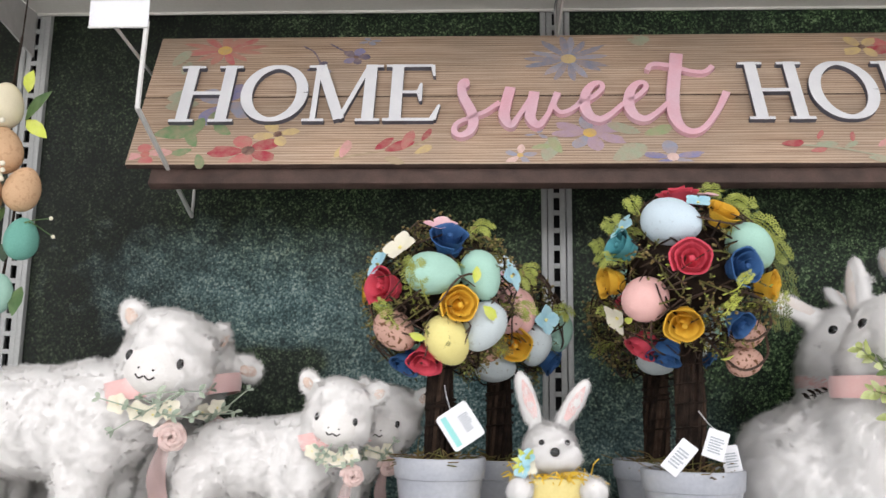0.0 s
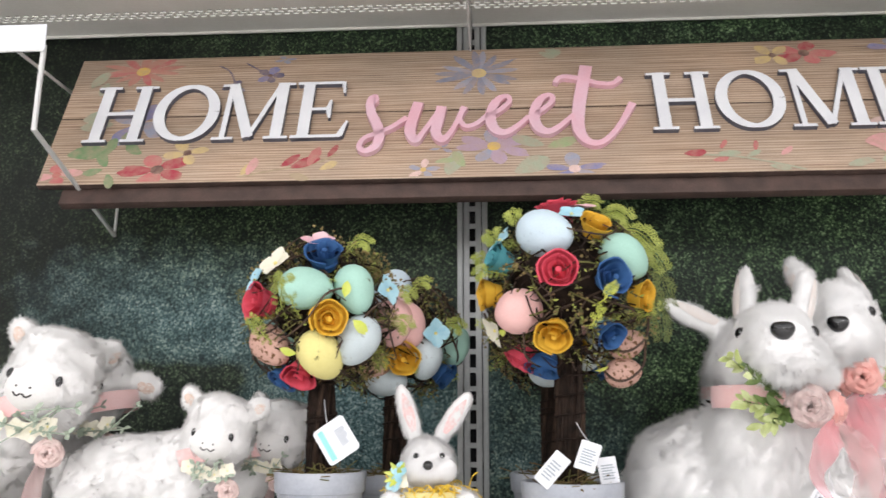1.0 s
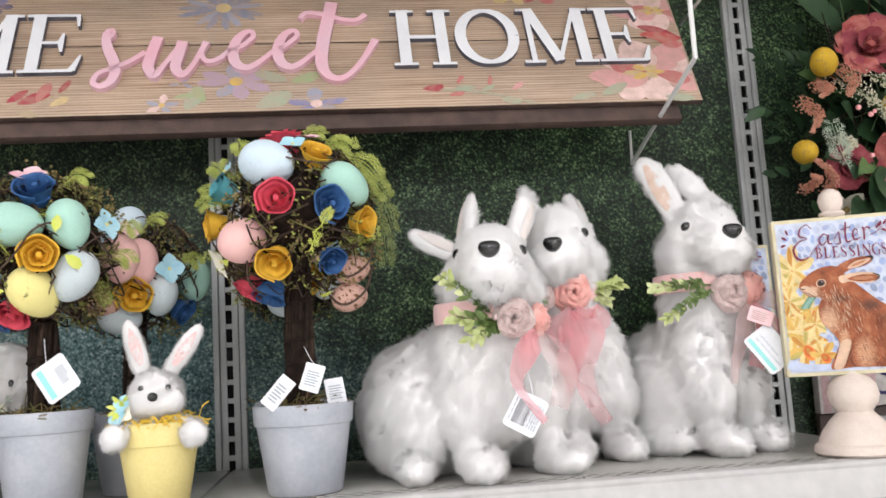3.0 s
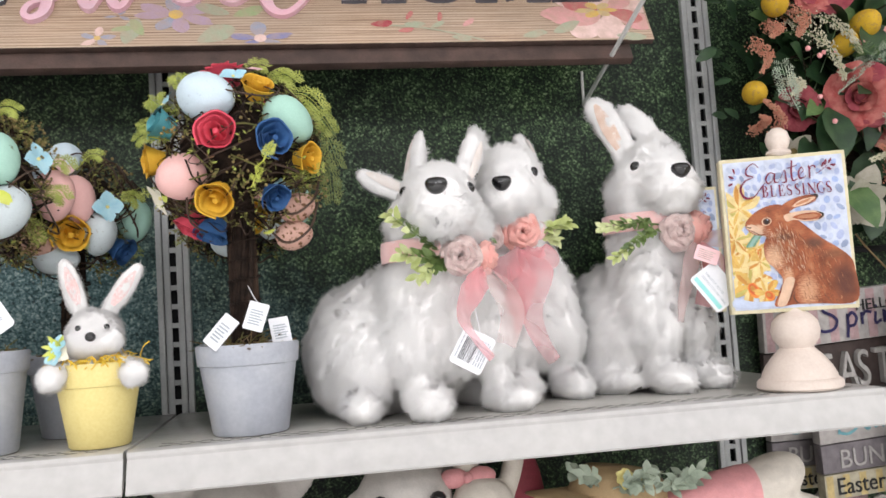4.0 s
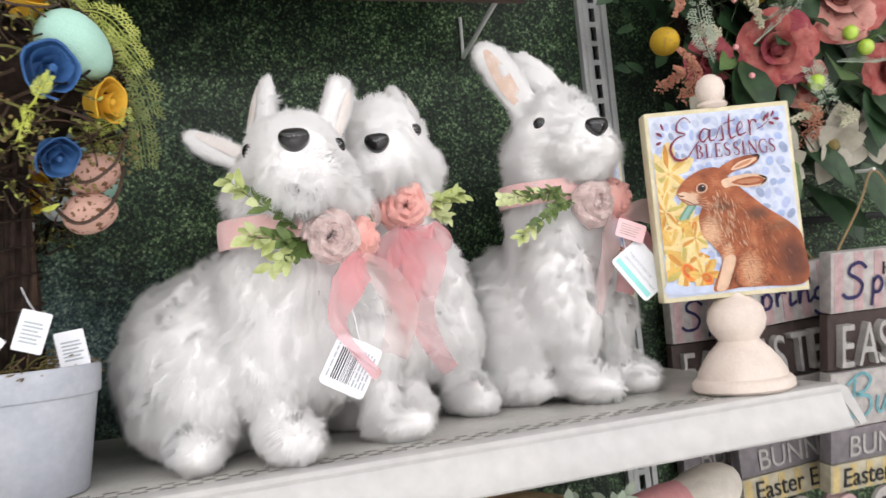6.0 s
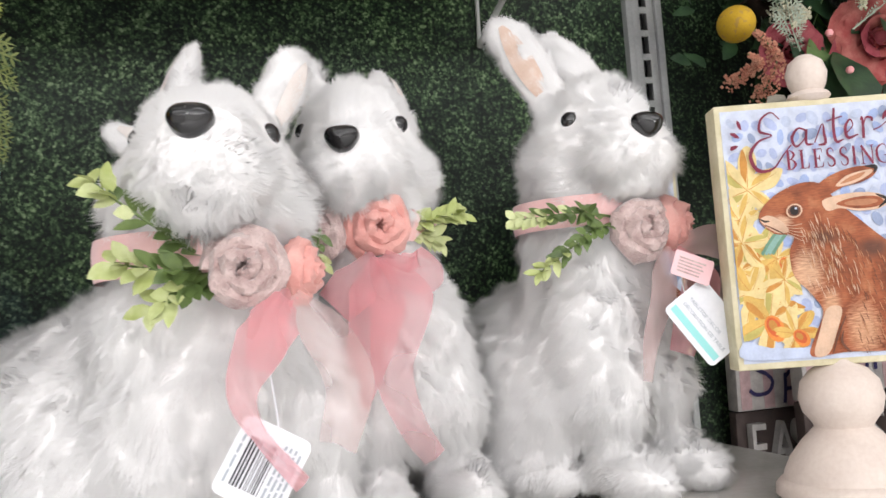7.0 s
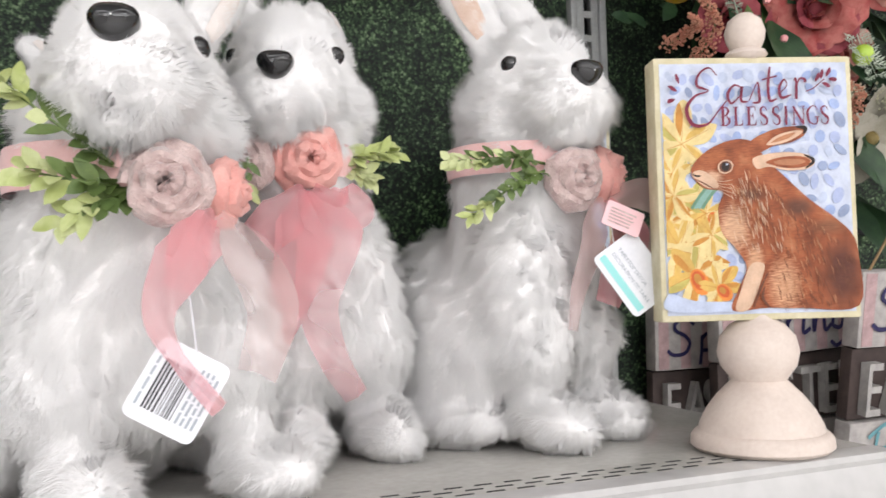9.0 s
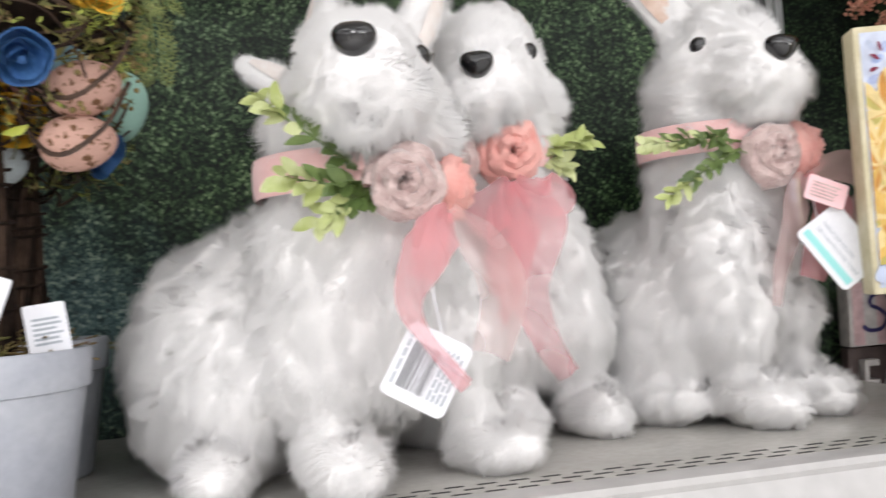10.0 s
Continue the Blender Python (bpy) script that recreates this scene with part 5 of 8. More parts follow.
def rabbit(x, y, yaw, label, head=(0.05, 0, 0.29), head_yaw=0.0, head_pitch=0.0, ears=((-1, 40, 22, 20), (1, 40, 22, 20)), hairs=240000, seed=1, tip=0.0, long=1.0, wide=1.0, inner="earpale", paws=(0, 0), rump=(-0.06, 0.082, 0), feet=(0.0, 0.07, 6), spread=0.036):
    h, ex = rabbit_head(ears, long, wide, inner)
    hm = pose(*head) @ pose(0, 0, 0, 0, 0, head_yaw) @ pose(0, 0, 0, tip, -head_pitch, 0)
    h = [dict(p, c=p["c"] * np.array([0.88, 1, 1]), r=p["r"] * np.array([0.9, 1, 1])) for p in h]
    ex = G().merge(ex, Matrix.Diagonal((0.88, 1, 1, 1)))
    extra = G().merge(ex, hm)
    hard = np.vstack(extra.v)[::7]
    near = lambda P: np.concatenate([np.min(np.linalg.norm(q[:, None] - hard[None], axis=2), axis=1) for q in np.array_split(P, 40)])
    bald = lambda P, reach=0.0055: (near(P) < reach).astype(float)
    nose = np.array(hm @ Vector((0.075, 0, 0.0)))

    def comb(P, N):
        """Back from the nose over the head, down along the body."""
        w = np.clip((P[:, 2] - (head[2] - 0.085)) / 0.03, 0, 1)[:, None]
        away = P - nose
        away = away / np.maximum(np.linalg.norm(away, axis=1, keepdims=True), 1e-6)
        away = away - N * np.sum(away * N, 1, keepdims=True)
        return down_comb(P, N) * (1 - w) + away * w * 0.9
    # the pile is shortest round the eyes, the nose and on the paws
    short = lambda P: np.clip(0.3 + near(P) / 0.09, 0.25, 0.8) * np.clip(0.6 + P[:, 2] / 0.07, 0.6, 1.0)
    me = plush("plush_rabbit", rabbit_body(head, paws, rump, feet, spread) + moved(h, hm), 0.0042, hairs, 0.014, comb, seed=seed, bare=bald, lumps=0.0045, lump_scale=34.0, clump=0.8, width=0.0006, extra=extra, tuft=0.013, short=short)
    ob = new("plush_rabbit", me)
    ob.matrix_basis = pose(x, y, SHELF + 0.001, 0, 0, yaw)
    return tagged(ob, label, "plush rabbit", "white plush rabbits")


rabbit(0.352, -0.274, -60, "white plush rabbit sitting at the shelf edge, head turned", (0.074, -0.0195, 0.257), -40, 9, ((-1, 36, -6, 60), (1, 40, 14, 70)), seed=3, long=1.1, paws=(-0.012, 0.012), rump=(-0.062, 0.086, -0.031), feet=(-0.012, 0.096, -38), spread=0.052)
rabbit(0.508, -0.168, -80, "white plush rabbit sitting behind another, facing the aisle", (0.0395, -0.017, 0.303), -30, -9, ((-1, 58, 16, 60), (1, 72, -10, 60)), seed=4, rump=(-0.045, 0.08, 0))
rabbit(0.685, -0.195, -65, "white plush rabbit sitting alone, looking along the shelf", (0.0436, 0.0012, 0.3), -17, -4, ((-1, 39, 6, 48), (1, 45, -10, 150)), seed=5, long=1.22, wide=1.15, inner="eartan", rump=(-0.05, 0.08, 0), feet=(-0.008, 0.072, 6))
rabbit(0.372, -0.088, -35, "white plush rabbit half hidden behind the others", (0.045, -0.012, 0.269), -35, 2, ((-1, 46, 46, 20), (1, 50, 10, 20)), hairs=80000, seed=6, long=0.9, wide=1.3, rump=(-0.02, 0.062, 0))


def surface_x(prims, y, z):
    """How far forward the form reaches at a height and side."""
    P = np.array([[x, y, z] for x in np.linspace(0.1, 0.0, 201)])
    return float(P[np.argmax(united(prims, P) < 0), 0])


def lamb(x, y, yaw, scale, head, head_turn, label, hairs, seed, flop=False):
    """A standing lamb, facing +x; head: where its head sits; head_turn: its yaw, nod and tip."""
    hx, hy, hz = head
    p = [ell((0, 0, 0.15), (0.135, 0.07, 0.068), key="lambfur"), ell((0.08, 0, 0.155), (0.06, 0.064, 0.068), key="lambfur", k=0.03),
         cone((0.1, 0, 0.16), (hx - 0.012, hy * 0.6, hz - 0.03), 0.052, 0.043, "lambfur", 0.03), ell((-0.135, 0, 0.15), (0.022, 0.02, 0.035), key="lambfur", k=0.015)]
    for sx in (-0.085, 0.085):
        for sy in (-0.036, 0.036):
            p += [cone((sx, sy, 0.12), (sx, sy, 0.028), 0.034, 0.026, "lambfur", 0.025), ell((sx + 0.004, sy, 0.016), (0.028, 0.025, 0.017), key="lambfur", k=0.01)]
    h = [ell((0, 0, -0.006), (0.046, 0.057, 0.05), key="lambfur", k=0.02), ell((-0.006, 0, 0.03), (0.044, 0.05, 0.03), key="lambfur", k=0.02), ell((0.008, 0, 0.043), (0.034, 0.036, 0.018), key="lambfur", k=0.015),
         ell((0.024, 0, -0.01), (0.028, 0.037, 0.03), key="face", k=0.012), ell((0.036, 0, -0.016), (0.026, 0.024, 0.019), key="face", k=0.015)]
    ex = G()
    face = list(h)
    for s in (-1, 1):
        ear = ((-0.006, s * 0.056, 0.016), (radians(-12), radians(8), radians(s * 22))) if flop is True and s > 0 else ((-0.008, s * 0.043, 0.034), (radians(s * 46), 0.0, radians(s * 12)))
        if flop == "back" and s > 0:
            ear = ((-0.03, 0.036, 0.034), (radians(30), 0.0, radians(75)))
        em = Matrix.Translation(ear[0]) @ Euler(ear[1]).to_matrix().to_4x4()
        h += moved([ell((0, s * 0.018, 0), (0.01, 0.027, 0.0185), key="lambfur", k=0.01)], em)
        ball(ex, (0.0085, s * 0.02, -0.001), (0.003, 0.013, 0.0085), "eartan", 10, em)
        ball(ex, (surface_x(face, s * 0.0305, 0.0) - 0.001, s * 0.0305, 0.0), (0.0045, 0.0048, 0.007), "black", 12)
        mouth = [(s * 0.0006, -0.0205), (s * 0.006, -0.0238), (s * 0.0115, -0.02)]
        tube(ex, smooth_path([(surface_x(face, a, b) + 0.0003, a, b) for a, b in mouth], 6), 0.0011, "stitch", 5)
        ball(ex, (surface_x(face, s * 0.0085, -0.0125) + 0.0002, s * 0.0085, -0.0125), 0.0015, "stitch", 6)
    hm = pose(*head) @ pose(0, 0, 0, 0, 0, head_turn[0]) @ pose(0, 0, 0, head_turn[2], -head_turn[1], 0)
    p = p + moved(h, hm)
    extra = G().merge(ex, hm)
    for q in p:
        for k in ("c", "r", "a", "b", "ra", "rb", "k"):
            if k in q:
                q[k] = q[k] * scale
    ex2 = G().merge(extra, Matrix.Scale(scale, 4))
    me = plush("plush_lamb", p, 0.0038, hairs, 0.0075 * (0.6 + 0.4 * scale), curl_comb, ("lambfur",), seed=seed, lumps=0.002 * scale, lump_scale=75.0, clump=0.8, width=0.0009, extra=ex2, tuft=0.007)
    ob = new("plush_lamb", me)
    ob.matrix_basis = pose(x, y, SHELF + 0.001, 0, 0, yaw)
    return tagged(ob, label, "plush lamb", "white plush lambs")


M["face"] = fur_material("lamb_face", (0.86, 0.84, 0.82), (0.82, 0.8, 0.775))
lamb(-0.678, -0.335, -4, 1.0, (0.174, -0.018, 0.223), (-85, 3, -10), "large white plush lamb standing, a floral collar at its neck", 150000, 11, "back")
lamb(-0.66, -0.23, -4, 0.98, (0.151, -0.015, 0.224), (-80, 3, -8), "large white plush lamb standing behind its twin", 90000, 12, True)
lamb(-0.405, -0.33, -4, 0.72, (0.157, -0.031, 0.223), (-82, -3, -8), "small white plush lamb standing, a floral collar at its neck", 90000, 13)
lamb(-0.36, -0.225, -4, 0.72, (0.162, -0.022, 0.216), (-100, -3, -8), "small white plush lamb standing behind its twin", 60000, 14)


def small_bunny():
    """The little rabbit that sits in the yellow pot."""
    p = [ell((0, 0, 0.03), (0.036, 0.036, 0.04)), ell((0, -0.004, 0.085), (0.034, 0.033, 0.031), k=0.015), ell((0, -0.028, 0.076), (0.018, 0.014, 0.014), k=0.012)]
    x = G()
    for s, lean in ((-1, 17), (1, 34)):
        p.append(ell((s * 0.022, -0.03, 0.076), (0.014, 0.012, 0.014), k=0.01))
        e = Matrix.Translation((s * 0.014, 0.004, 0.11)) @ Euler((radians(-8), radians(s * lean), 0)).to_matrix().to_4x4()
        p += moved([ell((0, 0, 0.036), (0.0125, 0.007, 0.044), k=0.008)], e)
        rows = [[(0.0072 * math.sin(math.pi * (0.1 + 0.88 * t)) * j, -0.0072, 0.012 + 0.055 * t) for j in (-1, -0.5, 0, 0.5, 1)] for t in np.linspace(0.02, 0.98, 8)]
        sheet(x, rows, "earpink", e)
        p += [cone((s * 0.03, -0.02, 0.045), (s * 0.047, -0.045, 0.038), 0.013, 0.012, k=0.01), ell((s * 0.047, -0.048, 0.036), (0.015, 0.014, 0.014), k=0.008)]
        ball(x, (s * 0.0165, -0.0335, 0.094), (0.0038, 0.0032, 0.0042), "black", 10)
    ball(x, (-0.002, -0.0445, 0.083), (0.0065, 0.0045, 0.006), "black", 12)
    for q in p:
        for k in ("c", "r", "a", "b", "ra", "rb", "k"):
            if k in q:
                q[k] = q[k] * 0.92
    x = G().merge(x, Matrix.Scale(0.92, 4))
    me = plush("plush_bunny", p, 0.0028, 50000, 0.006, down_comb, seed=21, lumps=0.0015, clump=0.35, width=0.0007, extra=x)
    ob = new("plush_bunny", me)
    ob.matrix_basis = pose(-0.042, -0.345, SHELF + 0.05, 0, 0, 8)
    tagged(ob, "small white plush bunny sitting in a yellow pot", "plush bunny")


small_bunny()

# ---- flowers, eggs and tags ----


def egg(length, key, slim=0.76):
    g = G()
    pr = []
    for t in np.linspace(0, math.pi, 15):
        z = -math.cos(t)
        pr.append((max(1e-7, length / 2 * slim * math.sin(t) * (1 - 0.12 * z)), length / 2 * z))
    return lathe(g, pr, key, 22)


def wood_rose(r, key, turns=2.6):
    """A rose of curled wood shavings: a spiral cup round a small cone."""
    g = G()
    n = int(turns * 22)
    rows = [[], [], [], []]
    for i in range(n + 1):
        t = i / n
        a = t * turns * 2 * math.pi
        rr = r * (0.26 + 0.74 * t ** 0.8) * (1 + 0.04 * math.sin(5 * a))
        for k, (f, z) in enumerate(((0.42, -0.55), (0.74, -0.1), (0.92, 0.3), (1.0, 0.42 - 0.12 * t))):
            rows[k].append((rr * f * math.cos(a), rr * f * math.sin(a), r * (z + 0.16 * (1 - t)) + 0.03 * r * math.sin(3 * a)))
    sheet(g, rows, key)
    lathe(g, [(r * 0.5, -0.6 * r), (r * 0.62, -0.25 * r), (r * 0.3, -0.2 * r), (r * 0.16, 0.1 * r), (r * 0.13, 0.36 * r), (1e-6, 0.42 * r)], key, 10)
    return g


def rosette(r, key, seed=0):
    """A rolled cloth rose: one puffy strip wound from the middle, creased."""
    rng = random.Random(seed)
    g = G()
    turns, n = 2.9, 96
    ph = rng.random() * 6
    rows = []
    for i in range(n + 1):
        t = i / n
        a = ph + t * turns * 2 * math.pi
        rr = r * (0.06 + 0.78 * t ** 0.85)
        tube_r = r * (0.17 + 0.1 * t) * (1 + 0.14 * math.sin(3.3 * a + ph) + 0.08 * math.sin(7.1 * a))
        cz = r * (0.42 - 0.62 * t * t) + 0.05 * r * math.sin(2.3 * a)
        row = []
        for b in np.linspace(0, 2 * math.pi, 11):
            crease = 1 + 0.13 * math.sin(4 * b + 5 * a) + 0.07 * math.sin(7 * b - 11 * a)
            x = rr + tube_r * math.cos(b) * crease
            row.append((x * math.cos(a), x * math.sin(a), cz + tube_r * 1.35 * math.sin(b) * crease))
        rows.append(row)
    sheet(g, rows, key)
    ball(g, (0, 0, -0.18 * r), (0.8 * r, 0.8 * r, 0.42 * r), key, 14)
    return g


def floret(r, key, n=4, mid="egg_yellow"):
    """A small flower of broad petals."""
    g = G()
    for i in range(n):
        a = i * 2 * math.pi / n + random.uniform(-0.15, 0.15)
        leaf(g, (0, 0, 0), (math.cos(a), math.sin(a), 0.25), (0, 0, 1), r, r * 0.95, key, 0.2, random.uniform(-0.1, 0.25))
    ball(g, (0, 0, r * 0.06), r * 0.12, mid, 6)
    return g


def frond(length, key, size, n=12, bend=0.3):
    g = G()
    fern(g, [(0, 0, 0), (bend * 0.25 * length, 0, 0.4 * length), (bend * length, 0, length)], size, key, n)
    return g


def sprig(pts, key, size, n=9, round_leaf=0.5, tipkey=None):
    """A leafy twig: leaves in pairs along a stem, paler at the tip."""
    g = G()
    p = smooth_path(pts, 8)
    tube(g, p, np.linspace(0.0013, 0.0007, len(p)), key, 5)
    t = np.gradient(p, axis=0)
    for i in range(n):
        s = 0.15 + 0.85 * i / max(1, n - 1)
        k = min(int(s * (len(p) - 1)), len(p) - 1)
        d = unit(t[k])
        for sg in (-1, 1):
            o = unit(np.cross(d, (random.uniform(-0.4, 0.4), -0.8, 0.5)) * sg * random.uniform(0.6, 1) + d * random.uniform(0.5, 1) + np.array([0, -random.uniform(0, 0.6), random.uniform(-0.2, 0.2)]))
            k2 = tipkey if tipkey and s > random.uniform(0.42, 0.75) else key
            leaf(g, p[k], o, (random.uniform(-0.5, 0.5), -1, random.uniform(0, 0.9)), size * random.uniform(0.65, 1.15), size * round_leaf * random.uniform(0.8, 1.15), k2, 0.25, random.uniform(0, 0.35))
        if random.random() < 0.7:
            leaf(g, p[k], unit(d * 0.5 + np.array([random.gauss(0, 0.4), -0.8, random.gauss(0, 0.4)])), (0, -0.3, 1), size * 0.8, size * round_leaf, tipkey if tipkey and s > 0.6 else key, 0.25, 0.2)
    return g


TAG_SIZE = (0.046, 0.062)


def card(w=0.046, h=0.062, key="tag", r=0.006):
    """A rounded card, bent a touch, hanging from its top."""
    g = G()
    out = []
    for cx, cy, a0 in ((w / 2 - r, -r, 0), (-w / 2 + r, -r, 90), (-w / 2 + r, -h + r, 180), (w / 2 - r, -h + r, 270)):
        out += [(cx + r * math.cos(radians(a0 + a)), cy + r * math.sin(radians(a0 + a))) for a in (0, 30, 60, 90)]
    fill(g, out, key, 0.0004, 0.0008, key)
    fill(g, out[::-1], key, -0.0004)
    return g


def bars(g, x0, x1, y0, y1, n, key, z=0.0007, seed=1, vertical=False):
    """Rows of small print, or a barcode where vertical."""
    rng = random.Random(seed)
    if vertical:
        x = x0
        while x < x1:
            w = rng.choice((0.0004, 0.0007, 0.0011))
            fill(g, [(x, y0), (x + w, y0), (x + w, y1), (x, y1)], key, z)
            x += w + rng.choice((0.0005, 0.0008, 0.0012))
    else:
        for i in range(n):
            y = y1 - (y1 - y0) * (i + 0.5) / n
            hgt = (y1 - y0) / n * 0.5
            e = x1 - (x1 - x0) * rng.uniform(0, 0.35)
            fill(g, [(x0, y - hgt / 2), (e, y - hgt / 2), (e, y + hgt / 2), (x0, y + hgt / 2)], key, z)


def price_tag(at, normal, spin, label, style="stripe", size=TAG_SIZE, parent=None, thread=None):
    """A hanging price card; style: stripe (front) or barcode (back)."""
    m = towards(at, normal, 0)
    up = (m.to_3x3().inverted() @ Vector((0, 0, 1)))
    m = m @ pose(0, 0, 0, 0, 0, math.degrees(math.atan2(-up.x, up.y)) + spin)
    w, h = size
    c = card(w, h, r=0.0015 if style == "torn" else 0.0045).put("price_tag", parent, label if parent else "", m)
    if parent is None:
        tagged(c, label, "price tag", "price tags")
    g = G()
    if style == "stripe":
        fill(g, [(-w / 2 + 0.005, -h + 0.004), (-w / 2 + 0.012, -h + 0.004), (-w / 2 + 0.012, -0.004), (-w / 2 + 0.005, -0.004)], "tagteal", 0.0007)
        g.put("stripe", c, "teal stripe", smooth=False)
        g = G()
        bars(g, 0.003, w / 2 - 0.005, -h + 0.012, -0.012, 9, "greyink", seed=4)
        g.put("small_print", c, smooth=False)
    elif style == "barcode":
        bars(g, -w / 2 + 0.0075, w / 2 - 0.016, -h * 0.84, -h * 0.22, 0, "ink", seed=5, vertical=True)
        g.put("barcode", c, "black barcode", smooth=False)["kind"] = "stuff"
        g = G()
        rng = random.Random(6)
        for x in (-w / 2 + 0.0035, w / 2 - 0.0135, w / 2 - 0.0105, w / 2 - 0.0075, w / 2 - 0.0045):
            y = -h * 0.84
            while y < -h * 0.2:
                e = min(y + rng.uniform(0.003, 0.008), -h * 0.16)
                fill(g, [(x, y), (x + 0.0014, y), (x + 0.0014, e), (x, e)], "greyink", 0.0007)
                y = e + 0.0012
        g.put("small_print", c, smooth=False)
    elif style != "none":
        bars(g, -w / 2 + 0.004, w / 2 - 0.003, -h * 0.82, -h * 0.25, 6, "greyink", seed=7)
        g.put("small_print", c, smooth=False)
    if thread is not None:
        g = G()
        inv = m.inverted()
        tube(g, smooth_path([inv @ Vector(thread), inv @ (Vector(thread) * 0.5 + Vector(at) * 0.5 - Vector((0, 0, 0.004))), (0, -0.002, 0.0008)], 5), 0.0005, "tag", 4)
        g.put("thread", c)
    return c


def pot_body(r0, r1, h, rim, key):
    """A tapered pot with a band round its rim."""
    g = G()
    lathe(g, [(1e-6, 0), (r0 - 0.002, 0), (r0, 0.002), (r1 - 0.003, h - rim - 0.001), (r1 - 0.0005, h - rim), (r1, h - rim + 0.002), (r1 + 0.0015, h - 0.002), (r1, h), (r1 - 0.004, h), (r1 - 0.006, h - 0.012), (r1 - 0.01, h - 0.02)], key, 40)
    return g


def on_ball(c, az, el, r):
    """A place and outward normal on a topiary's ball; az 0 faces the aisle."""
    n = np.array([math.sin(radians(az)) * math.cos(radians(el)), -math.cos(radians(az)) * math.cos(radians(el)), math.sin(radians(el))])
    return np.array(c) + n * r, n


def topiary(x, y, top, rr, label, items, seed, ferns=16, dense=1.0, pot=(0.06, 0.106)):
    """A potted egg topiary: pot, moss, twisted trunk, twig ball and its eggs, shaving roses and fern."""
    rng = random.Random(seed)
    t = thing("egg_topiary", label, "topiary", pose(x, y, SHELF + 0.0005), "egg topiaries")
    pot_body(pot[0] * 0.75, pot[0], pot[1], 0.024, "pot").put("pot", t, "grey pot under clear wrap")
    g = G()
    for i in range(150):
        a, q = rng.uniform(0, 6.28), 0.05 * math.sqrt(rng.random())
        p = np.array([q * math.cos(a), q * math.sin(a), 0.095 + 0.012 * (1 - q / 0.05)])
        d = np.array([rng.gauss(0, 1), rng.gauss(0, 1), abs(rng.gauss(0, 0.5))]) * 0.008
        tube(g, [p, p + d + np.array([0, 0, 0.003]), p + d * 2], 0.0007, rng.choice(["moss", "moss", "fernb"]), 4)
    lathe(g, [(0.054, 0.088), (0.045, 0.097), (0.02, 0.103), (1e-6, 0.104)], "moss", 20)
    g.put("moss", t, m=pose(0, 0, pot[1] - 0.106) @ Matrix.Diagonal((pot[0] / 0.06, pot[0] / 0.06, 1, 1)))["kind"] = "stuff"
    c = np.array([0, 0, top - SHELF])
    trunk = G()
    lathe(trunk, [(0.0125, 0.09), (0.0115, c[2] + 0.02)], "twig", 10)
    trunk = trunk.put("trunk", t, "trunk of dark twisted twigs")
    g = G()
    for i in range(16):
        g = G()
        a0, tw = i * 2 * math.pi / 16, rng.uniform(1.2, 2.4)
        pts = []
        for s in np.linspace(0, 1, 9):
            rad = (0.0135 + 0.003 * math.sin(5 * s + i)) * (1 - 0.1 * s)
            pts.append((rad * math.cos(a0 + tw * s), rad * math.sin(a0 + tw * s), 0.09 + (c[2] - 0.08) * s))
        tube(g, pts, rng.uniform(0.0022, 0.0038), rng.choice(["twig", "twig", "bark"]), 6)
        g.put("twig", trunk)
    for i in range(5):
        g = G()
        z = rng.uniform(0.12, c[2] - 0.09)
        pts = [(0.019 * math.cos(a + i), 0.019 * math.sin(a + i), z + 0.012 * a / 6) for a in np.linspace(0, 6, 12)]
        tube(g, pts, 0.0012, "twig", 5)
        g.put("vine_tie", trunk)
    # twig ball
    g = G()
    ball(g, c + np.array([0, 0, rr * 0.16]), (rr * 0.7, rr * 0.7, rr * 0.6), "twig", 16)
    for i in range(int(230 * dense)):
        a, e = rng.uniform(0, 360), math.degrees(math.asin(rng.uniform(-0.95, 1)))
        p0, n0 = on_ball(c, a, e, rr * rng.uniform(0.7, 0.9))
        p1, n1 = on_ball(c, a + rng.uniform(-70, 70), e + rng.uniform(-40, 40), rr * rng.uniform(0.8, 1.0))
        pm = c + unit((p0 + p1) / 2 - c) * rr * rng.uniform(0.9, 1.04)
        tube(g, smooth_path([p0, pm, p1], 4), rng.uniform(0.0006, 0.0015), rng.choice(["twig", "vine", "twig", "bark", "twig", "fernb"]), 4)
    g.put("twig_ball", t, "ball of dark twigs")["kind"] = "stuff"
    # moss sprays and seed heads between the eggs
    taken = [(on_ball(c, az, el, rr)[0], size * (1.05 if kind == "rose" else 0.6)) for kind, key, az, el, size, spin in items if kind in ("egg", "rose", "end")]
    free = lambda p, r=0.0: all(np.linalg.norm(p - q) > s + r for q, s in taken)
    g = G()
    for i in range(int(640 * dense)):
        p, n = on_ball(c, rng.uniform(0, 360), math.degrees(math.asin(rng.uniform(-0.9, 1))), rr * rng.uniform(0.8, 1.02))
        if not free(p):
            continue
        d = unit(n + np.array([rng.gauss(0, 0.7) for _ in range(3)]))
        q = p + d * 0.016
        tube(g, [p, q], 0.0005, "fernb", 4)
        for k in range(4):
            leaf(g, p + d * 0.004 * k, unit(d + np.array([rng.gauss(0, 0.9) for _ in range(3)])), n, rng.uniform(0.004, 0.0075), 0.0022, rng.choice(["fernb", "fernb", "moss", "fern"]))
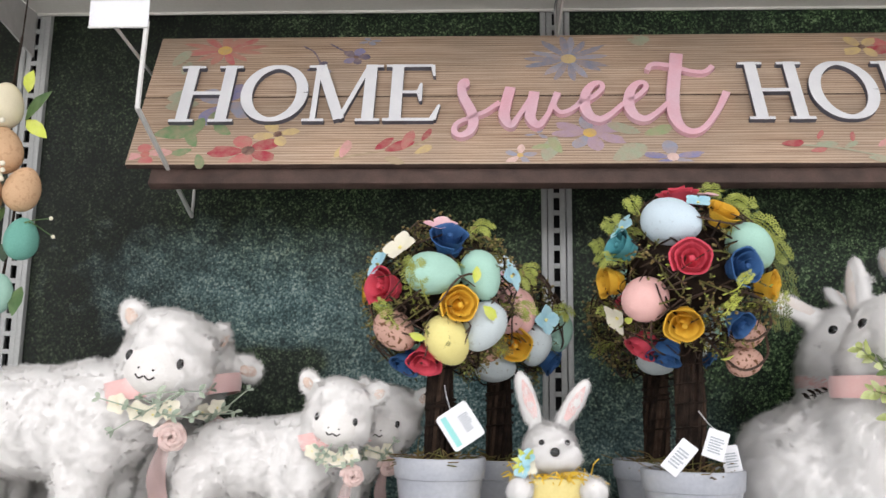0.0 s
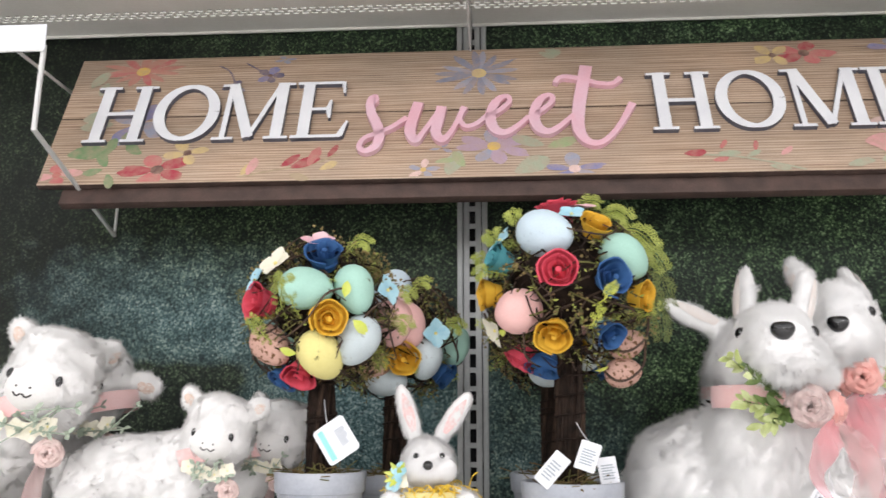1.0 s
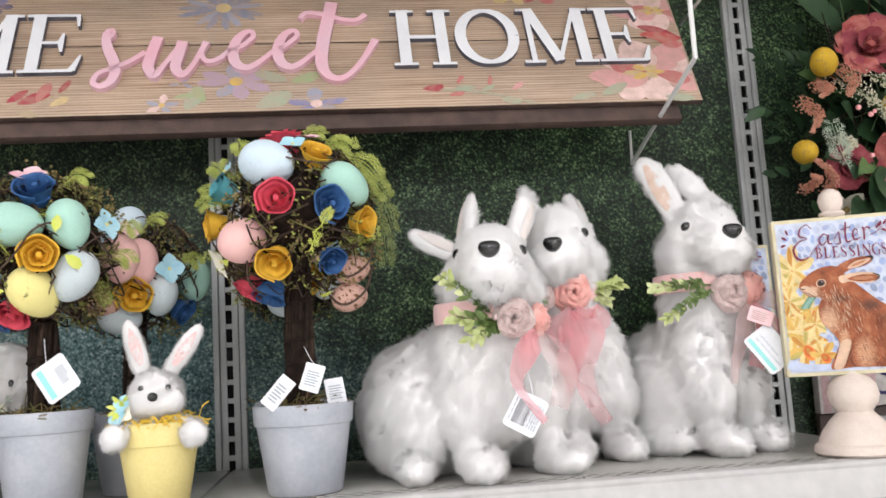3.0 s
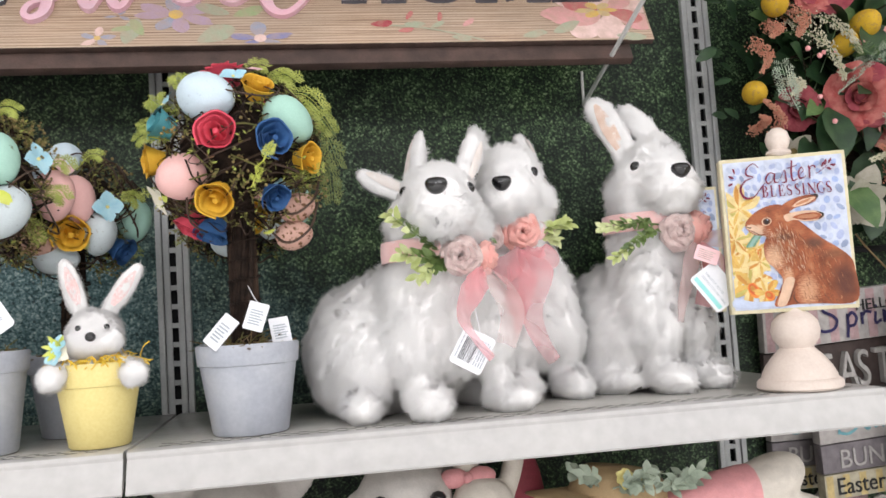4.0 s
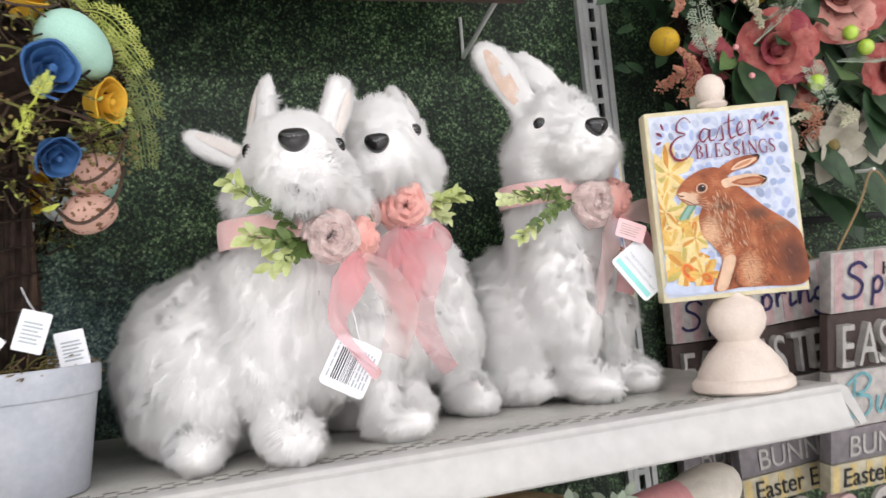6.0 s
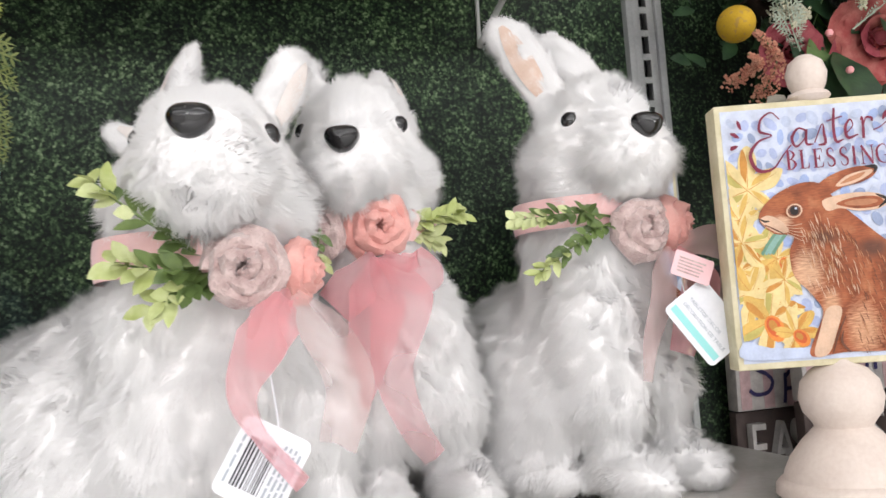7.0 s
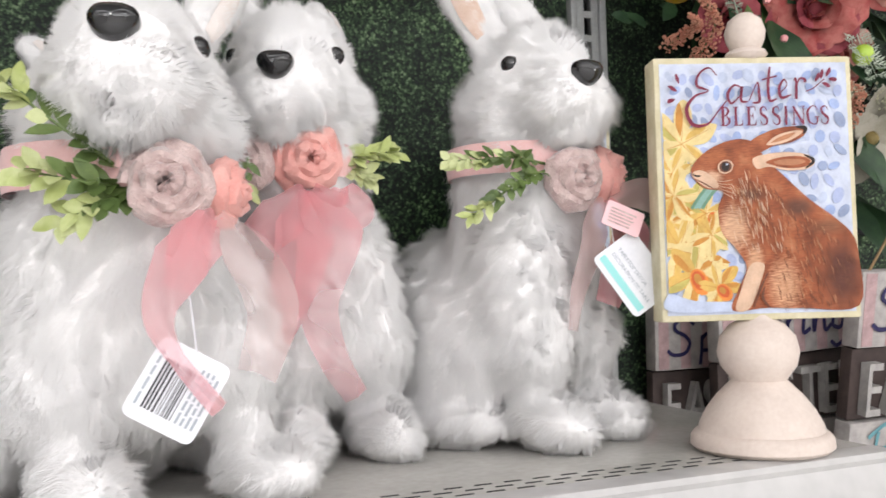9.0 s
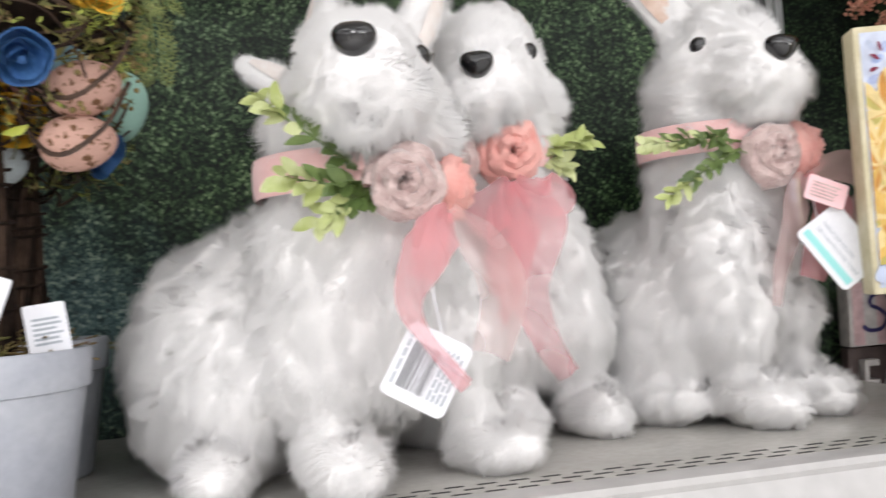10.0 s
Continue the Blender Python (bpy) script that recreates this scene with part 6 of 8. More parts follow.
    for i in range(int(170 * dense)):
        p, n = on_ball(c, rng.uniform(0, 360), math.degrees(math.asin(rng.uniform(-0.8, 1))), rr * rng.uniform(0.95, 1.08))
        if not free(p, 0.013):
            continue
        for k in range(6):
            ball(g, p + np.array([rng.gauss(0, 0.007) for _ in range(3)]), rng.uniform(0.0012, 0.0023), "berry", 6)
    g.put("moss_spray", t, "olive moss and dry seed heads")["kind"] = "stuff"
    for kind, key, az, el, size, spin in items:
        p, n = on_ball(c, az, el, rr)
        if kind == "egg":
            m = towards(p - n * size * 0.12, n, spin) @ pose(0, 0, 0, 90, 0, 0)
            egg(size * 1.14, key).put("egg", t, "", m)
        elif kind == "end":
            egg(size, key, 0.9).put("egg", t, "", towards(p - n * size * 0.15, n, spin))
        elif kind == "rose":
            wood_rose(size * 1.12, key).put("wood_rose", t, "curled wood-shaving rose", towards(p, n, spin))
        elif kind == "flower":
            floret(size, key).put("flower", t, "", towards(p + n * 0.006, n, spin))
        elif kind == "fern":
            d = unit(np.array([math.cos(radians(spin)), 0, math.sin(radians(spin))]) + n * 0.35)
            gf = G()
            over = lambda k: c + unit(p - c + d * size * k) * rr * (1.02 + 0.2 * k)
            fern(gf, [p - n * 0.012, over(0.35), over(0.7), over(1.05) - np.array([0, 0, size * 0.12])], size * 0.25, key, 11)
            gf.put("fern_frond", t)
        elif kind == "leaf":
            gl = G()
            leaf(gl, (0, 0, 0), (1, 0, 0.2), (0, 0, 1), size, size * 0.55, key)
            gl.put("lime_leaf", t, "", towards(p + n * 0.012, n, spin))
    for i in range(ferns):
        az, el = rng.uniform(-180, 180), rng.uniform(-45, 42)
        p, n = on_ball(c, az, el, rr * 0.8)
        d = unit(n + np.array([rng.gauss(0, 0.6) for _ in range(3)]))
        frond(rng.uniform(0.03, 0.05), rng.choice(["fern", "fern", "fernb"]), 0.012, 8, 0.35).put("fern_frond", t, "", towards(p, d, rng.uniform(0, 360)))
    for i in range(15):
        g = G()
        a0, e0 = rng.uniform(-180, 180), rng.uniform(-50, 60)
        pts = [on_ball(c, a0 + s * rng.uniform(14, 22), e0 + 22 * math.sin(s * 1.1 + i), rr * rng.uniform(0.98, 1.12))[0] for s in range(8)]
        tube(g, smooth_path(pts, 5), rng.uniform(0.0006, 0.0014), rng.choice(["vine", "vine", "bark"]), 5)
        g.put("vine", t)
    return t


T2 = (("egg", "egg_blue", -25, 42, 0.066, 70), ("egg", "egg_mint", 46, 20, 0.058, 55), ("end", "egg_pink", -47, -20, 0.06, 10), ("rose", "w_red", -9, 6, 0.0235, 0), ("rose", "w_blue", 26, 2, 0.023, 60),
      ("rose", "w_red", -20, 72, 0.026, 20), ("rose", "w_yellow", 24, 44, 0.02, 90), ("rose", "w_yellow", -15, -36, 0.023, 40), ("rose", "w_yellow", 56, -8, 0.02, 10), 
      ("flower", "p_blue", -68, 34, 0.022, 0), ("flower", "p_blue", 2, 52, 0.018, 30), ("rose", "w_yellow", -76, -4, 0.022, 0), ("rose", "w_teal", -64, 20, 0.022, 20),
      ("flower", "p_cream", -72, -28, 0.022, 10), ("rose", "w_blue", 32, -36, 0.018, 10), ("rose", "w_red", -78, -55, 0.022, 0), ("rose", "w_blue", -52, -66, 0.022, 0), ("flower", "p_pink", 22, 66, 0.022, 0),
      ("fern", "fern", -72, 34, 0.07, 140), ("fern", "fern", -60, 10, 0.055, 170), ("fern", "fernc", 74, 26, 0.08, -60), ("fern", "fernc", 84, 2, 0.07, -80), ("fern", "fern", 58, 50, 0.08, -15),
      ("fern", "fern", 40, 62, 0.075, 15), ("fern", "fern", 66, 36, 0.07, -30), ("fern", "fern", 55, 58, 0.065, 40), ("fern", "fern", -70, 52, 0.06, 120), ("fern", "fern", -84, 20, 0.055, 150), ("fern", "fern", 10, 76, 0.06, 30), ("fern", "lime", 10, -34, 0.034, 80), ("fern", "lime", 16, -18, 0.032, 70), ("egg", "egg_yellow", 165, -10, 0.055, 0), ("rose", "w_red", 150, 40, 0.022, 0),
      ("leaf", "lime", 30, -62, 0.016, 40), ("leaf", "lime", -60, -30, 0.016, 10))
T1 = (("egg", "egg_mint", -4, 16, 0.058, 85), ("egg", "egg_mint", 36, 16, 0.054, 10), ("egg", "egg_yellow", 9, -38, 0.058, 30), ("egg", "egg_grey", 42, -24, 0.056, -20), ("rose", "w_yellow", 15, -8, 0.022, 0), ("rose", "w_red", -44, 6, 0.024, 20),
      ("rose", "w_blue", 10, 44, 0.024, 60), ("rose", "w_red", -14, -52, 0.022, 10), ("egg", "egg_spot", -42, -28, 0.05, 40), ("flower", "p_blue", 62, 15, 0.02, 0), ("flower", "p_blue", -52, 22, 0.02, 40), ("flower", "p_cream", -34, 34, 0.024, 10),
      ("rose", "w_blue", -48, -56, 0.02, 0), ("flower", "p_pink", 0, 58, 0.022, 0), ("fern", "fern", -8, -8, 0.055, 100), ("fern", "fern", -20, -10, 0.06, 80), ("fern", "fern", -28, -30, 0.05, 110), ("fern", "fern", 40, 60, 0.06, 30),
      ("fern", "fern", 66, -4, 0.06, -10), ("leaf", "lime", 24, 6, 0.02, 80), ("leaf", "lime", -8, -30, 0.02, 160), ("leaf", "lime", 30, -8, 0.024, -40), ("egg", "egg_pink", 100, -5, 0.055, 20), ("egg", "egg_blue", 150, 10, 0.058, 60),
      ("rose", "w_yellow", -110, 10, 0.023, 0), ("egg", "egg_mint", -150, -20, 0.055, 0), ("fern", "fern", 84, 20, 0.06, 0))
T3 = (("egg", "egg_pink", 17, 10, 0.055, 10), ("rose", "w_yellow", 12, -20, 0.024, 0), ("egg", "egg_grey", 38, -22, 0.05, 0), ("flower", "p_blue", 40, 2, 0.021, 0), ("egg", "egg_spot", -22, -25, 0.05, 60), ("egg", "egg_grey", -8, -46, 0.05, 80),
      ("rose", "w_yellow", -6, 22, 0.022, 0), ("flower", "p_pink", 2, 32, 0.022, 0), ("rose", "w_red", -30, 5, 0.022, 0), ("egg", "egg_mint", -40, 28, 0.055, 40), ("fern", "fern", 52, 14, 0.06, 0), ("fern", "fern", 22, 50, 0.05, 30),
      ("egg", "egg_mint", 90, -5, 0.052, 0), ("rose", "w_blue", 70, -35, 0.02, 0), ("egg", "egg_blue", 0, 64, 0.052, 0), ("leaf", "lime", 5, 5, 0.02, 20))
topiary(-0.173, -0.338, 1.619, 0.093, "potted egg topiary with mint and yellow eggs", T1, 31, 12, 1.0, (0.0545, 0.116))
tall = topiary(0.13, -0.332, 1.648, 0.1, "taller potted egg topiary with a pale blue egg on top", T2, 32, 12)
for ex, ez, tilt in ((0.068, -0.066, 70), (0.063, -0.1, 80)):
    egg(0.047, "egg_spot").put("egg", tall, "speckled pink egg", pose(ex, -0.016, 1.648 - SHELF + ez, 0, tilt, 20))
    g = G()
    tube(g, smooth_path([(0.02, 0.0, 1.648 - SHELF + ez + 0.03), (ex - 0.012, -0.036, 1.648 - SHELF + ez - 0.01), (ex + 0.018, -0.04, 1.648 - SHELF + ez + 0.004), (ex + 0.03, -0.004, 1.648 - SHELF + ez + 0.04)], 6), 0.0016, "vine", 5)
    g.put("vine", tall)
topiary(-0.098, -0.2, 1.6, 0.085, "potted egg topiary standing behind another", T3, 33, 8, 0.7)
topiary(0.118, -0.185, 1.612, 0.085, "potted egg topiary hidden behind the taller one", T3, 34, 8, 0.7)
price_tag((-0.16, -0.372, 1.488), (-0.12, -1, 0.1), 34, "white price tag with a teal stripe on a thread", "stripe", (0.042, 0.046), thread=(-0.17, -0.348, 1.53))
price_tag((0.15, -0.385, 1.468), (-0.2, -1, 0.15), -18, "white paper care tag stuck in a pot", "torn", (0.024, 0.033), thread=(0.135, -0.35, 1.49))
price_tag((0.118, -0.38, 1.453), (-0.3, -1, 0.35), -38, "crumpled white paper tag lying in a pot", "torn", (0.022, 0.042))
price_tag((0.168, -0.35, 1.45), (0.3, -1, 0.2), 6, "white paper tag leaning in a pot", "torn", (0.024, 0.032))


def yellow_pot():
    p = thing("yellow_pot", "small yellow tin pot filled with shredded paper", "pot", pose(-0.04, -0.345, SHELF + 0.0005))
    pot_body(0.034, 0.048, 0.096, 0.026, "ypot").put("body", p)
    g = G()
    rng = random.Random(8)
    for i in range(260):
        a, q = rng.uniform(0, 6.28), rng.uniform(0.012, 0.046)
        s = np.array([q * math.cos(a), q * math.sin(a) - 0.004, 0.09])
        d = np.array([rng.gauss(0, 1), rng.gauss(0, 1), abs(rng.gauss(0, 0.7))]) * 0.008
        tube(g, smooth_path([s, s + d * 0.7 + np.array([0, 0, rng.uniform(0, 0.012)]), s + d * 1.6], 3), 0.0008, "straw", 4)
    g.put("paper_shred", p, "yellow paper shred")["kind"] = "stuff"
    g = G()
    for i, (dx, dz, k) in enumerate(((-0.03, 0.12, "p_blue"), (-0.036, 0.105, "p_blue"), (-0.028, 0.108, "p_cream"))):
        f = floret(0.011, k)
        g.merge(f, towards((dx, -0.046, dz), (-0.3, -1, 0.3), i * 30))
    for i in range(6):
        leaf(g, (-0.03, -0.04, 0.115), (random.uniform(-1, 0.3), -0.5, random.uniform(-0.4, 1)), (0, -1, 0), 0.02, 0.006, "lime")
    g.put("paper_flower", p, "pale blue paper flower")


yellow_pot()

# ---- collars of the plush animals ----


def ribbon(g, pts, width, key, twist=0.0, wave=0.002, n=10):
    """A hanging ribbon: a strip with soft folds along its length."""
    p = smooth_path(pts, n)
    t = np.gradient(p, axis=0)
    rows = []
    ws = np.interp(np.linspace(0, 1, len(p)), np.linspace(0, 1, len(np.atleast_1d(width))), np.atleast_1d(width))
    for i, q in enumerate(p):
        d = unit(t[i])
        a = twist * i / len(p)
        side = unit(np.cross(d, (math.sin(a) * 0.8, -math.cos(a), 0.1)))
        nrm = np.cross(side, d)
        rows.append([q + side * ws[i] * j / 2 + nrm * wave * math.sin(j * 3.2 + i * 0.35) for j in np.linspace(-1, 1, 7)])
    sheet(g, rows, key)


def collar_band(parent, c, r, tilt=(0, 0), key="band", w=0.018):
    g = G()
    rows = []
    for z in (-0.5, -0.2, 0.2, 0.5):
        rows.append([(r[0] * math.cos(a) * (1 - 0.06 * abs(z)), r[1] * math.sin(a) * (1 - 0.06 * abs(z)), z * w + tilt[0] * math.cos(a) + tilt[1] * math.sin(a)) for a in np.linspace(0, 2 * math.pi, 37)[:-1]])
    sheet(g, rows, key, closed=True)
    return g.put("neck_band", parent, "pink satin band", pose(*c))


def floral_collar(label, neck, r, roses, sprigs, ribbons, pale=()):
    k = thing("floral_collar", label, "floral collar", None, "rabbit collars")
    collar_band(k, neck, (r[0] - 0.007, r[1] - 0.007), w=0.026)
    for i, (p, n, rad, key) in enumerate(roses):
        rosette(rad, key, int(1000 * abs(p[0])) + i).put("cloth_rose", k, "mauve velvet rose" if key == "velvet" else "coral cloth rose", towards(p, n))
    for pts, key, size, cnt in sprigs:
        sprig(pts, key, size, cnt, 0.5, "boxpale").put("leaf_sprig", k, "boxwood sprig with pale tips")
    for pts, w, tw, key in ribbons:
        g = G()
        ribbon(g, pts, w, key, tw)
        g.put("ribbon", k, "sheer pink ribbon")
    return k


floral_collar("pink floral collar with velvet rose and boxwood sprigs", (0.362, -0.34, 1.52), (0.073, 0.072),
              [((0.386, -0.408, 1.507), (-0.1, -1, 0.08), 0.026, "velvet"), ((0.419, -0.39, 1.507), (0.95, -0.35, 0.05), 0.021, "coral")],
              [([(0.37, -0.395, 1.512), (0.345, -0.41, 1.528), (0.318, -0.408, 1.549), (0.306, -0.405, 1.56)], "box", 0.018, 9), ([(0.37, -0.395, 1.508), (0.345, -0.412, 1.508), (0.315, -0.408, 1.514)], "box", 0.019, 8), ([(0.368, -0.398, 1.505), (0.35, -0.415, 1.497), (0.335, -0.412, 1.488)], "box", 0.018, 6)],
              [([(0.405, -0.425, 1.49), (0.39, -0.438, 1.465), (0.379, -0.44, 1.44), (0.386, -0.443, 1.415), (0.408, -0.444, 1.388)], (0.012, 0.03, 0.018, 0.009, 0.011), 0.5, "chiffon"),
               ([(0.41, -0.415, 1.49), (0.425, -0.425, 1.47), (0.44, -0.418, 1.44), (0.435, -0.4, 1.4)], (0.012, 0.026, 0.03, 0.024), -0.6, "chiffonpale"),
               ([(0.41, -0.415, 1.492), (0.398, -0.434, 1.475), (0.388, -0.43, 1.45)], (0.01, 0.03, 0.016), 0.3, "chiffon")])
floral_collar("pink floral collar with coral rose and sheer bow", (0.502, -0.2, 1.548), (0.07, 0.068),
              [((0.5, -0.262, 1.547), (-0.05, -1, 0.02), 0.028, "coral"), ((0.456, -0.25, 1.543), (-0.8, -0.6, 0.05), 0.026, "velvet")],
              [([(0.525, -0.245, 1.55), (0.55, -0.25, 1.553), (0.572, -0.247, 1.556)], "boxpale", 0.017, 9), ([(0.53, -0.245, 1.545), (0.552, -0.25, 1.535)], "boxpale", 0.016, 7), ([(0.452, -0.275, 1.545), (0.448, -0.282, 1.53), (0.45, -0.283, 1.52)], "box", 0.012, 4)],
              [([(0.495, -0.28, 1.52), (0.488, -0.296, 1.49), (0.475, -0.3, 1.44), (0.452, -0.3, 1.385)], (0.014, 0.045, 0.032, 0.014), 0.3, "chiffon"),
               ([(0.497, -0.28, 1.52), (0.505, -0.298, 1.49), (0.495, -0.302, 1.44), (0.505, -0.3, 1.4), (0.523, -0.298, 1.37)], (0.014, 0.05, 0.03, 0.022, 0.018), -0.3, "chiffon"),
               ([(0.497, -0.275, 1.522), (0.515, -0.292, 1.508), (0.53, -0.285, 1.51), (0.522, -0.272, 1.525)], (0.014, 0.032, 0.034, 0.02), 0.4, "chiffon"),
               ([(0.493, -0.275, 1.522), (0.472, -0.295, 1.5), (0.455, -0.296, 1.485)], (0.014, 0.036, 0.03), -0.4, "chiffon")])
floral_collar("pink floral collar with mauve rose and rosemary-like sprigs", (0.694, -0.226, 1.552), (0.07, 0.068),
              [((0.712, -0.292, 1.534), (0.05, -1, 0.05), 0.029, "velvet"), ((0.752, -0.275, 1.536), (0.85, -0.5, 0.05), 0.027, "coral")],
              [([(0.69, -0.288, 1.545), (0.655, -0.296, 1.548), (0.628, -0.29, 1.546), (0.605, -0.285, 1.545)], "box", 0.0145, 15), ([(0.69, -0.29, 1.54), (0.66, -0.3, 1.53), (0.635, -0.296, 1.512), (0.617, -0.292, 1.5)], "box", 0.0135, 14)],
              [([(0.735, -0.3, 1.515), (0.722, -0.306, 1.49), (0.712, -0.302, 1.45), (0.702, -0.298, 1.41)], (0.012, 0.026, 0.02, 0.012), 0.5, "chiffonpale"),
               ([(0.74, -0.295, 1.515), (0.752, -0.31, 1.49), (0.745, -0.306, 1.46), (0.735, -0.3, 1.43)], (0.014, 0.034, 0.03, 0.02), -0.4, "chiffon"),
               ([(0.745, -0.29, 1.518), (0.775, -0.3, 1.52), (0.795, -0.296, 1.5), (0.785, -0.285, 1.462)], (0.012, 0.03, 0.03, 0.026), 0.7, "chiffonpale")])
back = thing("floral_collar", "pink satin neck band with a dry sprig", "floral collar", None, "rabbit collars")
collar_band(back, (0.394, -0.115, 1.53), (0.06, 0.06))
sprig([(0.372, -0.17, 1.52), (0.347, -0.182, 1.515), (0.327, -0.18, 1.51)], "twig", 0.012, 5).put("leaf_sprig", back)
price_tag((0.399, -0.43, 1.417), (-0.15, -1, 0.1), -30, "white barcode price tag hanging from a pink ribbon", "barcode", (0.04, 0.045), thread=(0.395, -0.422, 1.45))
price_tag((0.444, -0.3, 1.452), (-0.3, -1, 0.1), -40, "white price tag half hidden between two rabbits", "plain", (0.034, 0.05), thread=(0.46, -0.29, 1.47))
t3 = price_tag((0.729, -0.32, 1.478), (-0.25, -1, 0.1), 34, "white price tag with a teal stripe and small print", "none", (0.042, 0.058), thread=(0.742, -0.3, 1.51))
g = G()
fill(g, [(-0.0165, -0.055), (-0.0105, -0.055), (-0.0105, -0.003), (-0.0165, -0.003)], "tagteal", 0.0007)
g.put("stripe", t3, "teal stripe", smooth=False)
words("TABLETOP DECOR", 0.0043, "greyink", pose(0.0005, -0.006, 0.0008, 0, 0, -90), "small_print", t3, 0.0)
words("DÉCORATION DE TABLE", 0.0043, "greyink", pose(-0.006, -0.006, 0.0008, 0, 0, -90), "small_print", t3, 0.0)
words("$34.99", 0.005, "tagpink", pose(0.014, -0.036, 0.0008, 0, 0, -90), "price", t3, 0.0)
price = card(0.032, 0.021, "tagpink", 0.002)
m = towards((0.741, -0.324, 1.507), (-0.2, -1, 0.2))
up = m.to_3x3().inverted() @ Vector((0, 0, 1))
pk = tagged(price.put("paper_label", m=m @ pose(0, 0, 0, 0, 0, math.degrees(math.atan2(-up.x, up.y)) - 24)), "small pink paper label with faint print", "label")
g = G()
bars(g, -0.012, 0.012, -0.018, -0.004, 5, "velvet", seed=3)
g.put("small_print", pk, smooth=False)


def lamb_collar(c, r, s, label):
    k = thing("floral_collar", label, "floral collar", None, "lamb collars")
    collar_band(k, c, (r + 0.007, r + 0.007), (0.012 * s, 0), "band", 0.026 * s)
    rng = random.Random(int(abs(c[0]) * 1000))
    cx, cy, cz = c
    for i, (dx, dz, kind) in enumerate(((0.03, -0.03, "p_cream"), (0.012, -0.026, "p_cream"), (0.05, -0.024, "p_cream"), (-0.012, -0.018, "p_cream"))):
        floret(0.0135 * s, kind, 5).put("flower", k, "cream cloth flower", towards((cx + dx * s, cy - r - 0.008 * s, cz + dz * s), (0.2, -1, 0.2), i * 25))
    rosette(0.018 * s, "dusk", 5).put("cloth_rose", k, "pink cloth rose", towards((cx + 0.052 * s, cy - r - 0.006, cz - 0.055 * s), (0.4, -1, 0)))
    for i in range(4):
        x0 = cx + rng.uniform(-0.02, 0.05) * s
        sprig([(x0, cy - r, cz - 0.025 * s), (x0 + rng.uniform(-0.03, 0.03) * s, cy - r - 0.015 * s, cz + rng.uniform(-0.04, 0.0) * s), (x0 + rng.uniform(-0.05, 0.06) * s, cy - r - 0.012 * s, cz + rng.uniform(-0.05, 0.01) * s)], "sage", 0.012 * s, 4).put("leaf_sprig", k)
    g = G()
    ribbon(g, [(cx + 0.045 * s, cy - r - 0.004, cz - 0.06 * s), (cx + 0.04 * s, cy - r - 0.012, cz - 0.1 * s), (cx + 0.05 * s, cy - r - 0.006, cz - 0.15 * s)], (0.012 * s, 0.022 * s, 0.018 * s), "chiffonpale", 0.4)
    g.put("ribbon", k, "sheer pink ribbon")
    return k


lamb_collar((-0.53, -0.353, 1.508), 0.052, 1.0, "pink collar with cream flowers on the large lamb")
lamb_collar((-0.505, -0.248, 1.508), 0.052, 0.95, "pink collar with cream flowers on the lamb behind")
lamb_collar((-0.31, -0.343, 1.452), 0.039, 0.75, "pink collar with cream flowers on the small lamb")
lamb_collar((-0.278, -0.238, 1.452), 0.039, 0.7, "pink collar on the small lamb behind")

# ---- the plaque on its turned stand ----
for nm, c in (("print_sky", (0.6, 0.65, 0.78)), ("print_mist", (0.5, 0.56, 0.71)), ("print_straw", (0.5, 0.42, 0.12)), ("print_coral", (0.62, 0.12, 0.03)), ("print_tan", (0.5, 0.24, 0.12)), ("print_mint", (0.25, 0.42, 0.36)), ("print_blue", (0.36, 0.45, 0.7)), ("print_lav", (0.42, 0.48, 0.7)), ("print_slate", (0.3, 0.36, 0.52)), ("print_wine", (0.2, 0.02, 0.05)), ("print_amber", (0.55, 0.25, 0.05)), ("print_daff", (0.66, 0.42, 0.11)),
              ("print_pale", (0.76, 0.6, 0.28)), ("print_orange", (0.75, 0.25, 0.05)), ("print_hare", (0.3, 0.1, 0.045)), ("print_hare_light", (0.46, 0.2, 0.1)), ("print_hare_dark", (0.15, 0.055, 0.03)), ("print_cream", (0.68, 0.46, 0.32)), ("print_stem", (0.16, 0.3, 0.2)), ("print_dark", (0.02, 0.012, 0.01))):
    paint(nm, c, tuple(x * 0.8 for x in c), 0.5)


def oval(u, v, a, ln, w):
    c, s = math.cos(radians(a)), math.sin(radians(a))
    return [(u + c * ln / 2 * math.cos(t) - s * w / 2 * math.sin(t), v + s * ln / 2 * math.cos(t) + c * w / 2 * math.sin(t)) for t in np.linspace(0, 2 * math.pi, 13)[:-1]]


